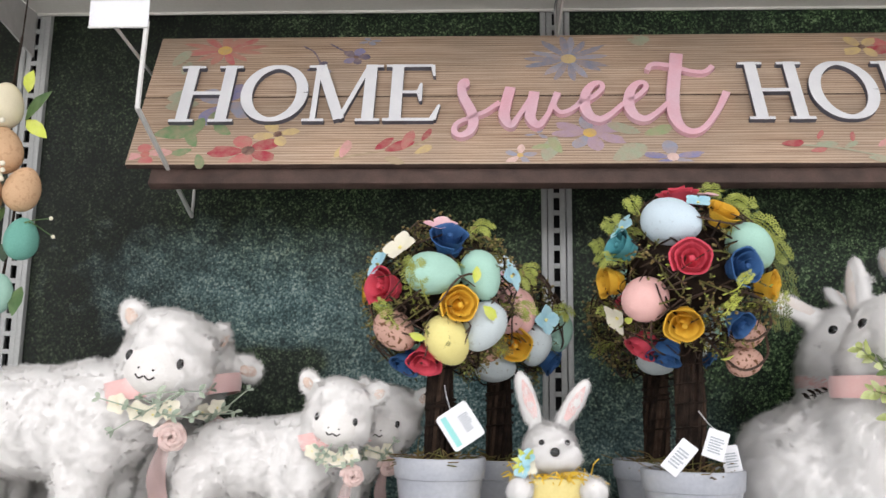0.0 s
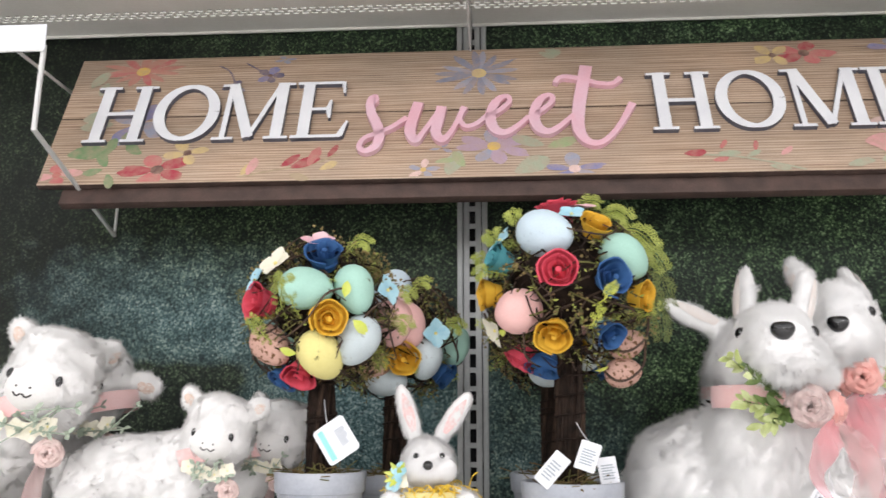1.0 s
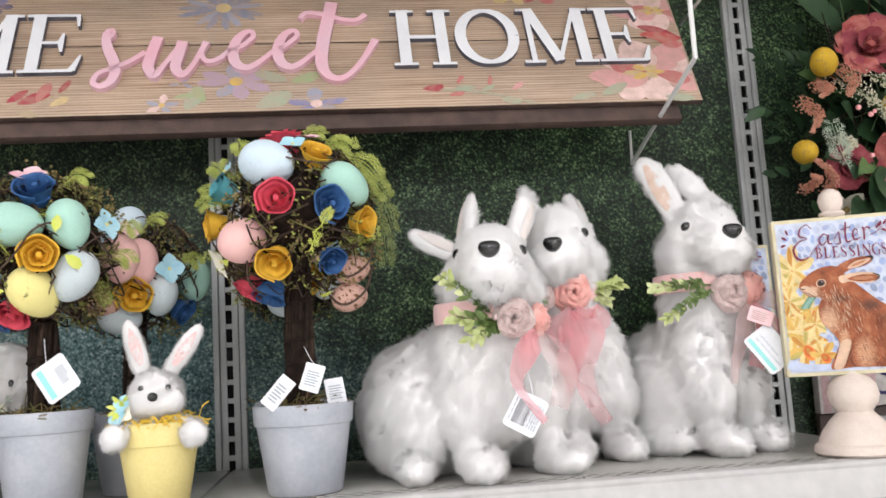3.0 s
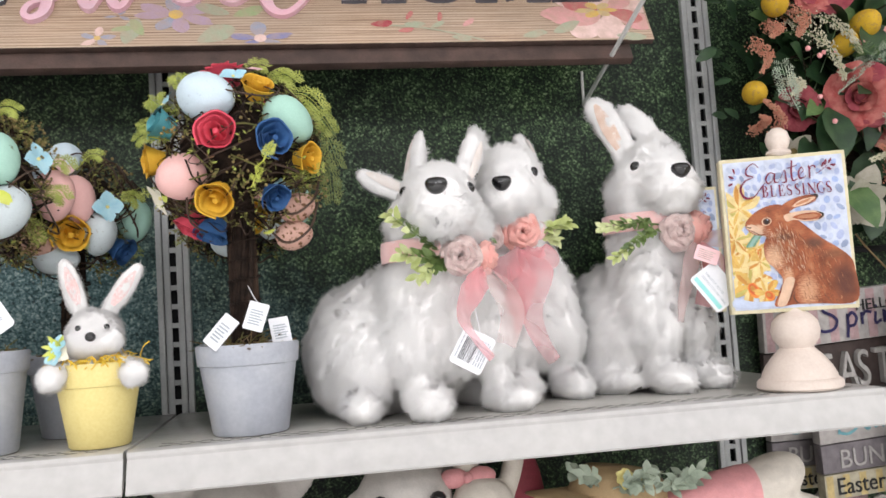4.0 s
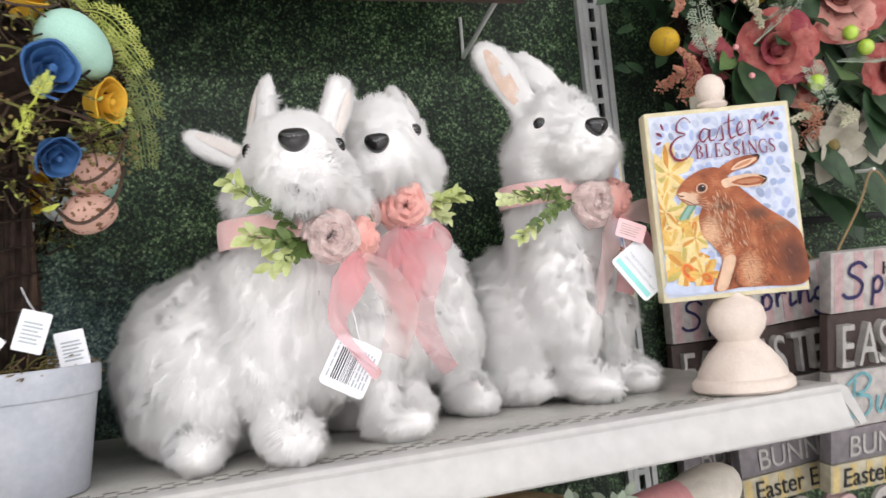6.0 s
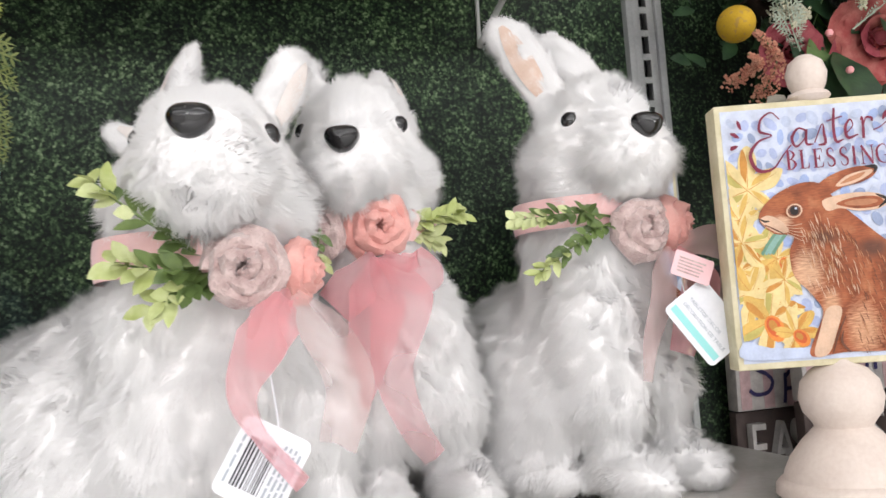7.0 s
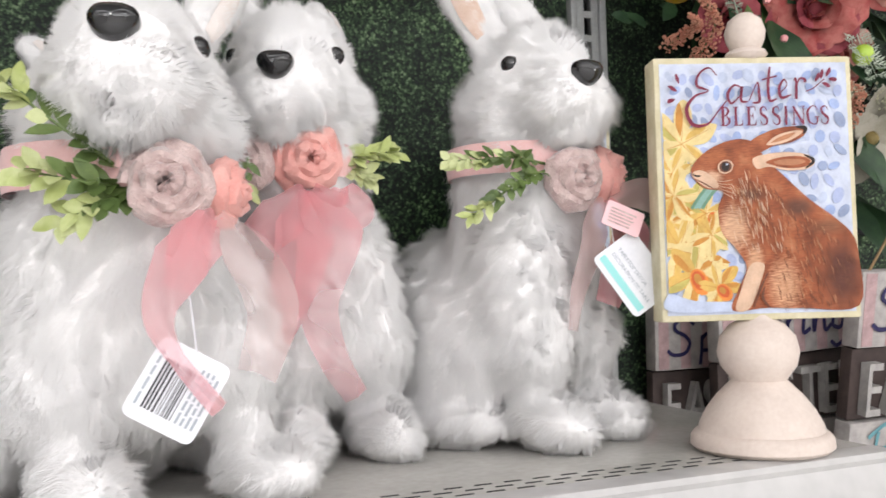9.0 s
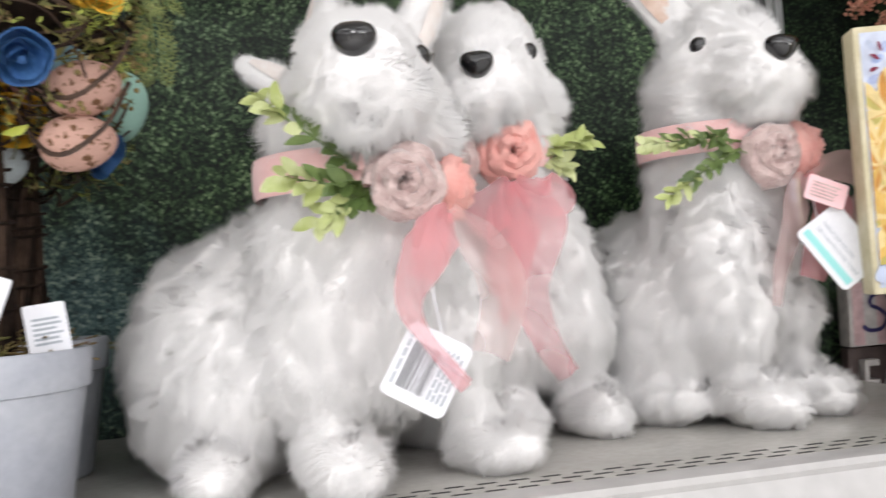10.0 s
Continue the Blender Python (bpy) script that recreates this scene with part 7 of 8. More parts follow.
def hare_paint():
    """Watercolour fur of the printed hare: russet washes under fine brush strokes."""
    m = mat("print_hare", (0.4, 0.15, 0.06), 0.5, spec=0.3)
    bs = m.node_tree.nodes["Principled BSDF"]
    tc, out = coords(m)
    sep = m.node_tree.nodes.new("ShaderNodeSeparateXYZ")
    link(m, tc, out, sep, 0)
    wash = node(m, "ShaderNodeTexNoise", Scale=55.0, Detail=4.0)
    mp = m.node_tree.nodes.new("ShaderNodeMapping")
    mp.inputs["Rotation"].default_value = (0, 0, radians(-50))
    mp.inputs["Scale"].default_value = (160.0, 900.0, 1.0)
    link(m, tc, out, mp, 0)
    hair = node(m, "ShaderNodeTexNoise", Scale=1.0, Detail=3.0)
    link(m, tc, out, wash, "Vector")
    link(m, mp, 0, hair, "Vector")
    c = ramp(m, wash, "Fac", [(0.3, (0.17, 0.042, 0.015)), (0.55, (0.31, 0.088, 0.034)), (0.75, (0.43, 0.165, 0.075))])
    for cx, cy, rx, ry, colour in ((-0.0227, 0.0711, 0.0189068, 0.0238333, (0.6, 0.36, 0.22)), (0.0201, 0.0256, 0.0189068, 0.0281667, (0.56, 0.3, 0.17)), (-0.0056, 0.0451, 0.0108039, 0.0195, (0.55, 0.3, 0.17)), (0.072, 0.0342, 0.0243087, 0.0368333, (0.09, 0.03, 0.02)), (0.0351, 0.0863, 0.0189068, 0.0108333, (0.1, 0.04, 0.025)), (-0.0061, 0.0971, 0.0189068, 0.00758333, (0.12, 0.045, 0.025)), (0.061, 0.0711, 0.0243087, 0.00866667, (0.2, 0.075, 0.035)), (-0.0377, 0.1274, 0.0189068, 0.00758333, (0.36, 0.11, 0.04)), (-0.0415, 0.1112, 0.0135048, 0.0065, (0.6, 0.38, 0.25))):
        dx = calc(m, "MULTIPLY", (calc(m, "SUBTRACT", (sep, "X"), cx), 0), 1 / rx)
        dy = calc(m, "MULTIPLY", (calc(m, "SUBTRACT", (sep, "Y"), cy), 0), 1 / ry)
        d = calc(m, "SQRT", (calc(m, "ADD", (calc(m, "MULTIPLY", (dx, 0), (dx, 0)), 0), (calc(m, "MULTIPLY", (dy, 0), (dy, 0)), 0)), 0))
        e = calc(m, "MULTIPLY_ADD", (hair, "Fac"), 0.9, (calc(m, "MULTIPLY_ADD", (d, 0), -1.0, 0.45), 0))
        f = ramp(m, e, 0, [(0.0, (0, 0, 0)), (0.6, (0.9, 0.9, 0.9))])
        c = mixc(m, (f, "Color"), (c, "Color"), colour)
    c = mixc(m, 0.55, (c, "Color"), (hair, "Fac"), "OVERLAY")
    link(m, c, 0, bs, "Base Color")
    return m


M["print_hare"] = hare_paint()


DAFFODILS = ((-0.0667, 0.1372, 0.032, 20, None), (-0.0764, 0.1144, 0.024, 5, None), (-0.0636, 0.0852, 0.028, 50, (0.6, 0.5)), (-0.0791, 0.0754, 0.024, 30, None), (-0.0475, 0.083, 0.024, 80, (1, -0.6)), (-0.0722, 0.0581, 0.03, 10, None), (-0.0498, 0.0505, 0.026, 40, None), (-0.0589, 0.0364, 0.03, 15, (0.3, -0.5)), (-0.038, 0.0256, 0.022, 50, (0.5, -0.4)), (-0.0763, 0.0971, 0.022, 0, None), (-0.0433, 0.0668, 0.02, 20, None))


def plaque_print(p, w, h):
    """The printed picture: pale leaves, daffodils, a plain hare shape and the lettering."""
    lv = [0.0004]

    def z():
        lv[0] += 0.000004
        return lv[0]
    rng = random.Random(5)
    g = G()
    fill(g, [(-w / 2 + 0.005, 0.005), (w / 2 - 0.005, 0.005), (w / 2 - 0.005, h - 0.005), (-w / 2 + 0.005, h - 0.005)], "print_sky", z())
    g.put("print_ground", p, "pale blue printed paper", smooth=False)
    g = G()
    for i in range(13):
        for j in range(15):
            u = -w / 2 + 0.013 + (i + 0.5 * (j % 2)) * 0.0122 + rng.uniform(-0.002, 0.002)
            v = 0.024 + j * 0.0118 + rng.uniform(-0.002, 0.002)
            if u < w / 2 - 0.012 and v < h - 0.012:
                fill(g, oval(u, v, rng.choice((30, 75, 110, 150)) + rng.uniform(-20, 20), rng.uniform(0.009, 0.0145), rng.uniform(0.0055, 0.0095)), rng.choice(["print_blue", "print_lav", "print_lav", "print_slate", "print_mist"]), z())
    g.put("leaf_print", p, "blue leaf pattern", smooth=False)["kind"] = "stuff"
    # daffodils: long petals round an orange cup, each petal with a lit and a shaded half
    g = G()
    lo = -w / 2 + 0.006
    clip = lambda pts: [(max(lo, x), max(0.008, y)) for x, y in pts]
    for u, v, r, spin, cup in DAFFODILS:
        for i in range(6):
            a = spin + i * 60 + rng.uniform(-10, 10)
            r1 = r * rng.uniform(0.8, 1.1)
            fill(g, clip(petal_shape(u, v, a, r1, r1 * 0.52)), rng.choice(["print_daff", "print_pale", "print_pale"]), z())
            fill(g, clip(petal_shape(u + 0.1 * r * math.cos(radians(a + 40)), v + 0.1 * r * math.sin(radians(a + 40)), a + 4, r1 * 0.85, r1 * 0.2)), rng.choice(["print_amber", "print_daff", "print_straw"]), z())
            stroke(g, clip([(u, v), (u + r1 * 0.5 * math.cos(radians(a)), v + r1 * 0.5 * math.sin(radians(a))), (u + r1 * 0.9 * math.cos(radians(a)), v + r1 * 0.9 * math.sin(radians(a)))]), [0.0007, 0.0004, 0.0002], "print_amber", z(), n=3)
        if cup:
            for k, (f, c) in enumerate(((0.62, "print_orange"), (0.45, "print_coral"), (0.26, "print_amber"))):
                fill(g, clip(oval(u + cup[0] * r * 0.4 * (1 - 0.2 * k), v + cup[1] * r * 0.4 * (1 - 0.2 * k), math.degrees(math.atan2(cup[1], cup[0])), r * f * 1.2, r * f * 0.85)), c, z())
    for i in range(4):
        stroke(g, [(-0.06 + 0.003 * i, 0.087), (-0.053 + 0.0032 * i, 0.096), (-0.043 + 0.003 * i, 0.106)], 0.0026, rng.choice(["print_stem", "print_mint"]), z())
    g.put("daffodil_print", p, "yellow daffodil print", smooth=False)
    g = G()
    fill(g, closed([(-0.082, 0.008), (-0.082, 0.022), (-0.06, 0.016), (-0.02, 0.014), (-0.012, 0.008)], 4), "print_mist", z())
    fill(g, closed([(-0.0596, 0.1151), (-0.0556, 0.1231), (-0.0413, 0.1335), (-0.0206, 0.14), (-0.0032, 0.1378), (0.008, 0.1242), (0.0258, 0.109), (0.045, 0.0928), (0.0656, 0.0791), (0.0817, 0.0657), (0.0871, 0.0494), (0.0859, 0.0093), (0.0351, 0.0083), (0.0027, 0.0093), (-0.0271, 0.0078), (-0.022, 0.0234), (-0.0135, 0.0407), (-0.0224, 0.0555), (-0.0345, 0.0689), (-0.0364, 0.0873), (-0.0315, 0.0997), (-0.0462, 0.1019), (-0.056, 0.1088)], 5), "print_hare", z())
    ears = (([(-0.0068, 0.1372), (0.0095, 0.1456), (0.0286, 0.1495), (0.0448, 0.1484), (0.0424, 0.1422), (0.0305, 0.137), (0.0155, 0.1346), (0.0043, 0.13), (-0.0031, 0.1274)], "print_hare"), ([(0.0088, 0.1361), (0.0201, 0.1434), (0.0379, 0.1465), (0.041, 0.1443), (0.0292, 0.1383), (0.0155, 0.1352)], "print_cream"), ([(0.0129, 0.137), (0.0227, 0.1422), (0.0351, 0.1448), (0.028, 0.14)], "print_hare_light"),
            ([(-0.0041, 0.1248), (0.0083, 0.1283), (0.0273, 0.1296), (0.0433, 0.1278), (0.0511, 0.1235), (0.0503, 0.1192), (0.0425, 0.1159), (0.0263, 0.1153), (0.0103, 0.1183), (-0.0006, 0.117)], "print_cream"), ([(0.0078, 0.1222), (0.0216, 0.1257), (0.0392, 0.1261), (0.0478, 0.1227), (0.0427, 0.1179), (0.0264, 0.117), (0.0131, 0.1196)], "print_hare"), ([(0.0146, 0.1222), (0.0242, 0.124), (0.039, 0.1237), (0.0429, 0.1214), (0.0319, 0.1192), (0.0185, 0.1201)], "print_hare_light"))
    for outline, key in ears:
        fill(g, closed(outline, 5), key, z())
    stroke(g, [(0.0354, 0.1493), (0.0442, 0.148), (0.0423, 0.1434)], [0.001, 0.0035, 0.001], "print_dark", z(), n=6)
    stroke(g, [(0.042, 0.1272), (0.0505, 0.1227), (0.0431, 0.1166)], [0.001, 0.0028, 0.001], "print_dark", z(), n=6)
    # muzzle, chest and forelegs in paler washes
    for outline, key in (([(-0.0586, 0.1144), (-0.0506, 0.1166), (-0.0402, 0.1112), (-0.0353, 0.1036), (-0.0448, 0.1027), (-0.0552, 0.1092)], "print_cream"), ([(-0.0098, 0.0429), (0.0023, 0.0429), (-0.0013, 0.0299), (-0.0121, 0.0093), (-0.0243, 0.0087), (-0.0183, 0.0256)], "print_cream")):
        fill(g, closed(outline, 5), key, z())
    stroke(g, [(-0.0591, 0.1144), (-0.055, 0.1123), (-0.0509, 0.1123)], [0.0006, 0.0016, 0.001], "print_dark", z(), n=6)
    stroke(g, [(-0.0551, 0.1096), (-0.0473, 0.1058), (-0.039, 0.1014)], [0.0008, 0.0012, 0.0006], "print_hare_dark", z(), n=6)
    # fine brush hairs over the coat
    for k in range(520):
        u, v = rng.uniform(-0.03, 0.083), rng.uniform(0.012, 0.115)
        if v > 0.112 - 0.72 * max(u, 0) or u < -0.028 + 0.1 * abs(v - 0.08) or (v < 0.055 and u < 0.012):
            continue
        shade = u * 9 - v * 3 + rng.gauss(0, 0.25)
        key = "print_hare_dark" if shade > 0.28 else "print_cream" if shade < -0.35 else rng.choice(["print_hare_light", "print_tan", "print_hare_dark"])
        stroke(g, [(u, v), (u + 0.0015, v - 0.003), (u + 0.0022, v - 0.0062)], [0.0002, 0.0006, 0.0002], key, z(), n=3)
    for k in range(60):
        u, v = rng.gauss(-0.006, 0.011), rng.gauss(0.082, 0.013)
        if u > -0.028:
            stroke(g, [(u, v), (u + 0.001, v - 0.004), (u + 0.0012, v - 0.008)], [0.0002, 0.0008, 0.0002], rng.choice(["print_cream", "print_tan"]), z(), n=3)
    stroke(g, [(0.0046, 0.0364), (-0.0031, 0.0234), (-0.0094, 0.0093)], [0.0008, 0.0018, 0.0008], "print_hare_dark", z(), n=6)
    stroke(g, [(0.0011, 0.0256), (-0.0008, 0.0169), (0.0054, 0.0093)], [0.0008, 0.0022, 0.0012], "print_hare_dark", z(), n=6)
    ex, ey = -0.0294, 0.1188
    fill(g, oval(ex, ey, 12, 0.0145, 0.0108), "print_cream", z())
    fill(g, oval(ex, ey, 12, 0.0115, 0.0088), "print_hare_dark", z())
    fill(g, oval(ex, ey, 12, 0.0075, 0.007), "print_dark", z())
    fill(g, oval(ex + 0.0015, ey + 0.0018, 10, 0.002, 0.0016), "print_mist", z())
    for k in range(5):
        stroke(g, [(-0.042, 0.1085 - 0.001 * k), (-0.032, 0.1075 - 0.0022 * k), (-0.024, 0.1085 - 0.0034 * k)], 0.0004, "print_cream", z(), n=4)
    g.put("hare_print", p, "brown hare shape in the print", smooth=False)
    # lettering
    S = [("letter_e", [([(-0.034, 0.19), (-0.041, 0.196), (-0.05, 0.191), (-0.052, 0.182), (-0.042, 0.178), (-0.054, 0.174), (-0.062, 0.164), (-0.057, 0.152), (-0.044, 0.152), (-0.034, 0.162), (-0.026, 0.17)], [0.001, 0.0012, 0.0018, 0.0024, 0.001, 0.0018, 0.0032, 0.0032, 0.0016, 0.001, 0.001])]),
         ("letter_a", [([(-0.012, 0.18), (-0.019, 0.182), (-0.025, 0.175), (-0.022, 0.168), (-0.014, 0.174), (-0.012, 0.181), (-0.013, 0.17), (-0.007, 0.169)], [0.0012, 0.0016, 0.0026, 0.0018, 0.001, 0.0024, 0.0022, 0.001])]),
         ("letter_s", [([(-0.006, 0.17), (0.002, 0.184), (0.003, 0.176), (0.003, 0.169), (-0.003, 0.168)], [0.001, 0.001, 0.0024, 0.0024, 0.001])]),
         ("letter_t", [([(0.0135, 0.196), (0.0115, 0.182), (0.0125, 0.17), (0.019, 0.171)], [0.002, 0.0026, 0.0024, 0.001]), ([(0.006, 0.186), (0.02, 0.189)], 0.0011)]),
         ("letter_e", [([(0.021, 0.175), (0.028, 0.181), (0.026, 0.186), (0.0215, 0.18), (0.023, 0.172), (0.032, 0.174)], [0.001, 0.001, 0.0014, 0.0024, 0.0024, 0.001])]),
         ("letter_r", [([(0.035, 0.185), (0.0366, 0.187), (0.0368, 0.179), (0.0362, 0.1705)], [0.001, 0.0016, 0.0024, 0.0024]), ([(0.0368, 0.18), (0.04, 0.1865), (0.0445, 0.186), (0.0448, 0.1835)], [0.001, 0.0014, 0.0022, 0.002])]), ("flourish", [([(0.045, 0.1765), (0.052, 0.179), (0.062, 0.186)], [0.0008, 0.0009, 0.0007])])]
    for nm, st in S:
        g = G()
        for pts, ws in st:
            stroke(g, pts, ws, "print_wine", z() + 0.0002, n=6 if len(pts) > 2 else 1)
        g.put(nm, p, smooth=False)
    g = G()
    for u, v, a in ((0.054, 0.184, 60), (0.059, 0.186, 75), (0.064, 0.188, 60), (0.06, 0.183, -20), (0.066, 0.186, -5), (-0.07, 0.178, 150), (-0.072, 0.172, 200), (-0.068, 0.184, 110)):
        fill(g, petal_shape(u, v, a, 0.008, 0.0035), "print_wine", z() + 0.0002)
    g.put("leaf_flourish", p, "dark red leaf flourish", smooth=False)["kind"] = "stuff"
    x = -0.032
    for ch in "BLESSINGS":
        wd = {"I": 0.0052, "N": 0.0118, "G": 0.0118, "B": 0.0105, "E": 0.0105, "L": 0.0105, "S": 0.0102}[ch]
        gl = capital(ch, x, 0.1505, wd * 1.12, 0.0148, "print_wine", "print_wine", z() + 0.0002)
        gl.put("letter_" + ch.lower(), p, smooth=False)
        x += wd + 0.0011


def plaque(x, y, z0, yaw, label, stand=True):
    w, h = 0.178, 0.205
    p = thing("easter_plaque", label, "plaque", pose(x, y, SHELF + 0.0005, 0, 0, yaw))
    if stand:
        g = G()
        lathe(g, [(1e-6, 0), (0.05, 0), (0.0535, 0.003), (0.053, 0.01), (0.05, 0.0135), (0.0475, 0.0145), (0.046, 0.02), (0.041, 0.03), (0.032, 0.042), (0.025, 0.049), (0.021, 0.053), (0.0225, 0.056), (0.0285, 0.064), (0.031, 0.075), (0.0285, 0.087), (0.021, 0.096), (0.014, 0.1), (0.012, 0.104)], "cream", 40)
        g.put("turned_foot", p, "pale turned wooden foot", pose(0, 0.012, 0))
        g = G()
        lathe(g, [(0.012, 0), (0.0145, 0.002), (0.0165, 0.005), (0.015, 0.008), (0.0115, 0.0095), (0.0145, 0.016), (0.0158, 0.024), (0.013, 0.033), (0.006, 0.0385), (1e-6, 0.04)], "cream", 28)
        g.put("finial", p, "pale turned wooden finial", pose(0, 0.012, z0 + h - 0.001))
    b = G()
    box(b, (-w * 0.4425, 0, 0), (w * 0.4425, 0.024, h), "frame", bevel=0.0016)
    board = b.put("board", p, "cream-edged block", pose(0, 0, z0))
    face = pose(0, 0, 0, 90, 0, 0) @ Matrix.Diagonal((0.885, 1, 1, 1))
    holder = new("picture")
    holder.parent, holder.matrix_basis = board, face
    return p, holder, w, h


P1, pic, pw, ph = plaque(0.826, -0.376, 0.1, -19, "double-sided plaque with hare print on a turned cream stand")


def reparent(holder, board):
    for ob in list(holder.children):
        ob.matrix_basis = holder.matrix_basis @ ob.matrix_basis
        ob.parent = board
    bpy.data.objects.remove(holder)


plaque_print(pic, pw, ph)
reparent(pic, pic.parent)
P2, pic2, pw, ph = plaque(0.797, -0.09, 0.1, -6, "second plaque standing behind, mostly hidden")
plaque_print(pic2, pw, ph)
reparent(pic2, pic2.parent)

# ---- hanging block signs in the next bay ----
for nm, c in (("sign_white", (0.45, 0.42, 0.4)), ("sign_pink", (0.48, 0.33, 0.33)), ("sign_brown", (0.07, 0.05, 0.045)), ("sign_grey", (0.2, 0.18, 0.19)), ("sign_cream", (0.46, 0.42, 0.31)), ("sign_gold", (0.55, 0.43, 0.2)), ("sign_navy", (0.03, 0.025, 0.09)),
              ("sign_teal", (0.16, 0.36, 0.4)), ("sign_letter", (0.42, 0.4, 0.38)), ("sign_ink", (0.03, 0.03, 0.03)), ("jute", (0.3, 0.2, 0.1))):
    paint(nm, c, tuple(x * 0.75 for x in c), 0.7)


def block_sign(at, tilt, yaw, roll, label, s=1.0, full=True):
    """A hanging stack of lettered boards on a jute loop."""
    t = thing("block_sign", label, "sign", pose(at[0], at[1], at[2], tilt, roll, yaw), "hanging block signs")
    w = 0.215 * s
    rows = [(0.087, "sign_white"), (0.083, "sign_brown"), (0.083, "sign_white"), (0.049, "sign_grey"), (0.043, "sign_cream")]
    z = 0.0
    tops = []
    for i, (h, key) in enumerate(rows):
        h *= s
        g = G()
        d = 0.006 if i == 1 else 0.0
        box(g, (0, d, z - h + 0.0015), (w, 0.022 * s, z), key, bevel=0.0012)
        b = g.put("board", t, {"sign_white": "whitewashed board", "sign_brown": "dark brown board", "sign_grey": "grey board", "sign_cream": "cream checked board"}[key])
        if i == 0:
            for k in range(6):
                g = G()
                box(g, (w * (k + 0.15) / 6, -0.0006, z - h + 0.003), (w * (k + 0.6) / 6, 0.0004, z - 0.002), "sign_pink")
                g.put("stripe", b, "pale pink stripe", smooth=False)
        if i == 4:
            for k in range(7):
                g = G()
                box(g, (w * (k + 0.1) / 7, -0.0006, z - h + 0.003), (w * (k + 0.5) / 7, 0.0004, z - 0.002), "sign_gold")
                g.put("check", b, smooth=False)
        tops.append((b, z, h))
        z -= h + 0.0005
    F = lambda x, zz: pose(x, -0.0018, zz, 90, 0, 0)
    b, z, h = tops[0]
    words("HELLO", 0.026 * s, "sign_ink", F(w * 0.42, z - h * 0.42), "lettering", b, 0.0008)
    g = G()
    u, v = 0.018 * s, -0.067 * s
    k = 0.0052 * s
    for pts in ([(0.034, 0.04), (0.024, 0.048), (0.012, 0.044), (0.01, 0.034), (0.022, 0.026), (0.028, 0.016), (0.022, 0.004), (0.008, 0.002), (0.0, 0.008)], [(0.044, 0.026), (0.043, 0.005), (0.041, -0.012)], [(0.043, 0.02), (0.05, 0.027), (0.056, 0.018), (0.052, 0.007), (0.044, 0.006)],
                [(0.064, 0.026), (0.064, 0.006)], [(0.064, 0.018), (0.07, 0.026), (0.078, 0.024)], [(0.084, 0.024), (0.083, 0.006), (0.092, 0.01)], [(0.096, 0.026), (0.096, 0.006), (0.1, 0.022), (0.108, 0.024), (0.11, 0.006), (0.118, 0.012)], [(0.132, 0.024), (0.122, 0.022), (0.12, 0.01), (0.13, 0.008), (0.134, 0.024), (0.134, -0.004), (0.124, -0.014), (0.116, -0.008)]):
        stroke(g, [(u + a * 1.3 * s, v + c * 1.05 * s) for a, c in pts], k, "sign_navy", 0.0022)
    for i in range(1):
        fill(g, oval(u + 0.085 * 1.3 * s, v + 0.034 * s, 0, 0.006 * s, 0.006 * s), "sign_navy", 0.0022)
    g.put("lettering", b, "dark script lettering", pose(0, 0, z, 90, 0, 0), smooth=False)
    b, z, h = tops[1]
    for i, ch in enumerate("EASTER"):
        words(ch, 0.088 * s, "sign_letter", pose(0.01 * s + i * 0.0345 * s, -0.001, z - h + 0.008 * s, 90, 0, 0), "cut_out_letter", b, 0.006 * s, narrow=0.62)
    b, z, h = tops[2]
    g = G()
    for pts in ([(0.02, 0.058), (0.016, 0.03), (0.014, 0.006)], [(0.006, 0.052), (0.03, 0.066), (0.046, 0.056), (0.036, 0.04), (0.022, 0.036), (0.044, 0.03), (0.046, 0.012), (0.03, 0.002), (0.012, 0.006)], [(0.06, 0.03), (0.058, 0.012), (0.066, 0.006), (0.076, 0.03), (0.076, 0.008), (0.084, 0.012)],
                [(0.09, 0.03), (0.09, 0.006), (0.098, 0.028), (0.106, 0.024), (0.106, 0.008), (0.114, 0.01)], [(0.12, 0.03), (0.12, 0.006), (0.128, 0.028), (0.136, 0.024), (0.136, 0.008), (0.144, 0.01)], [(0.15, 0.03), (0.15, 0.012), (0.16, 0.012), (0.166, 0.03), (0.162, -0.006), (0.15, -0.014), (0.14, -0.008)]):
        stroke(g, [(0.02 * s + a * s * 1.08, -0.07 * s + c * s) for a, c in pts], 0.005 * s, "sign_teal", 0.0022)
    g.put("lettering", b, "teal script lettering", pose(0, 0, z, 90, 0, 0), smooth=False)
    b, z, h = tops[3]
    words("BUNNY", 0.044 * s, "sign_letter", F(0.03 * s, z - h + 0.009 * s), "lettering", b, 0.0008, narrow=0.95)
    b, z, h = tops[4]
    words("Easter Egg", 0.04 * s, "sign_ink", F(0.02 * s, z - h + 0.009 * s), "lettering", b, 0.0008, narrow=0.9)
    zb = z - h
    for i, (x, key) in enumerate(((0.035, "sign_pink"), (0.105, "sign_white"), (0.172, "sign_pink"))):
        g = G()
        fill(g, oval(0, 0, 90, 0.058 * s, 0.046 * s), key, 0.004, 0.006, key)
        e = g.put("egg_charm", t, "oval wooden egg charm", pose(x * s, 0.008, zb - 0.033 * s, 90, 0, 0))
        if i == 1:
            words("E", 0.036 * s, "sign_ink", pose(-0.0095 * s, -0.011 * s, 0.0055), "lettering", e, 0.0004)
    g = G()
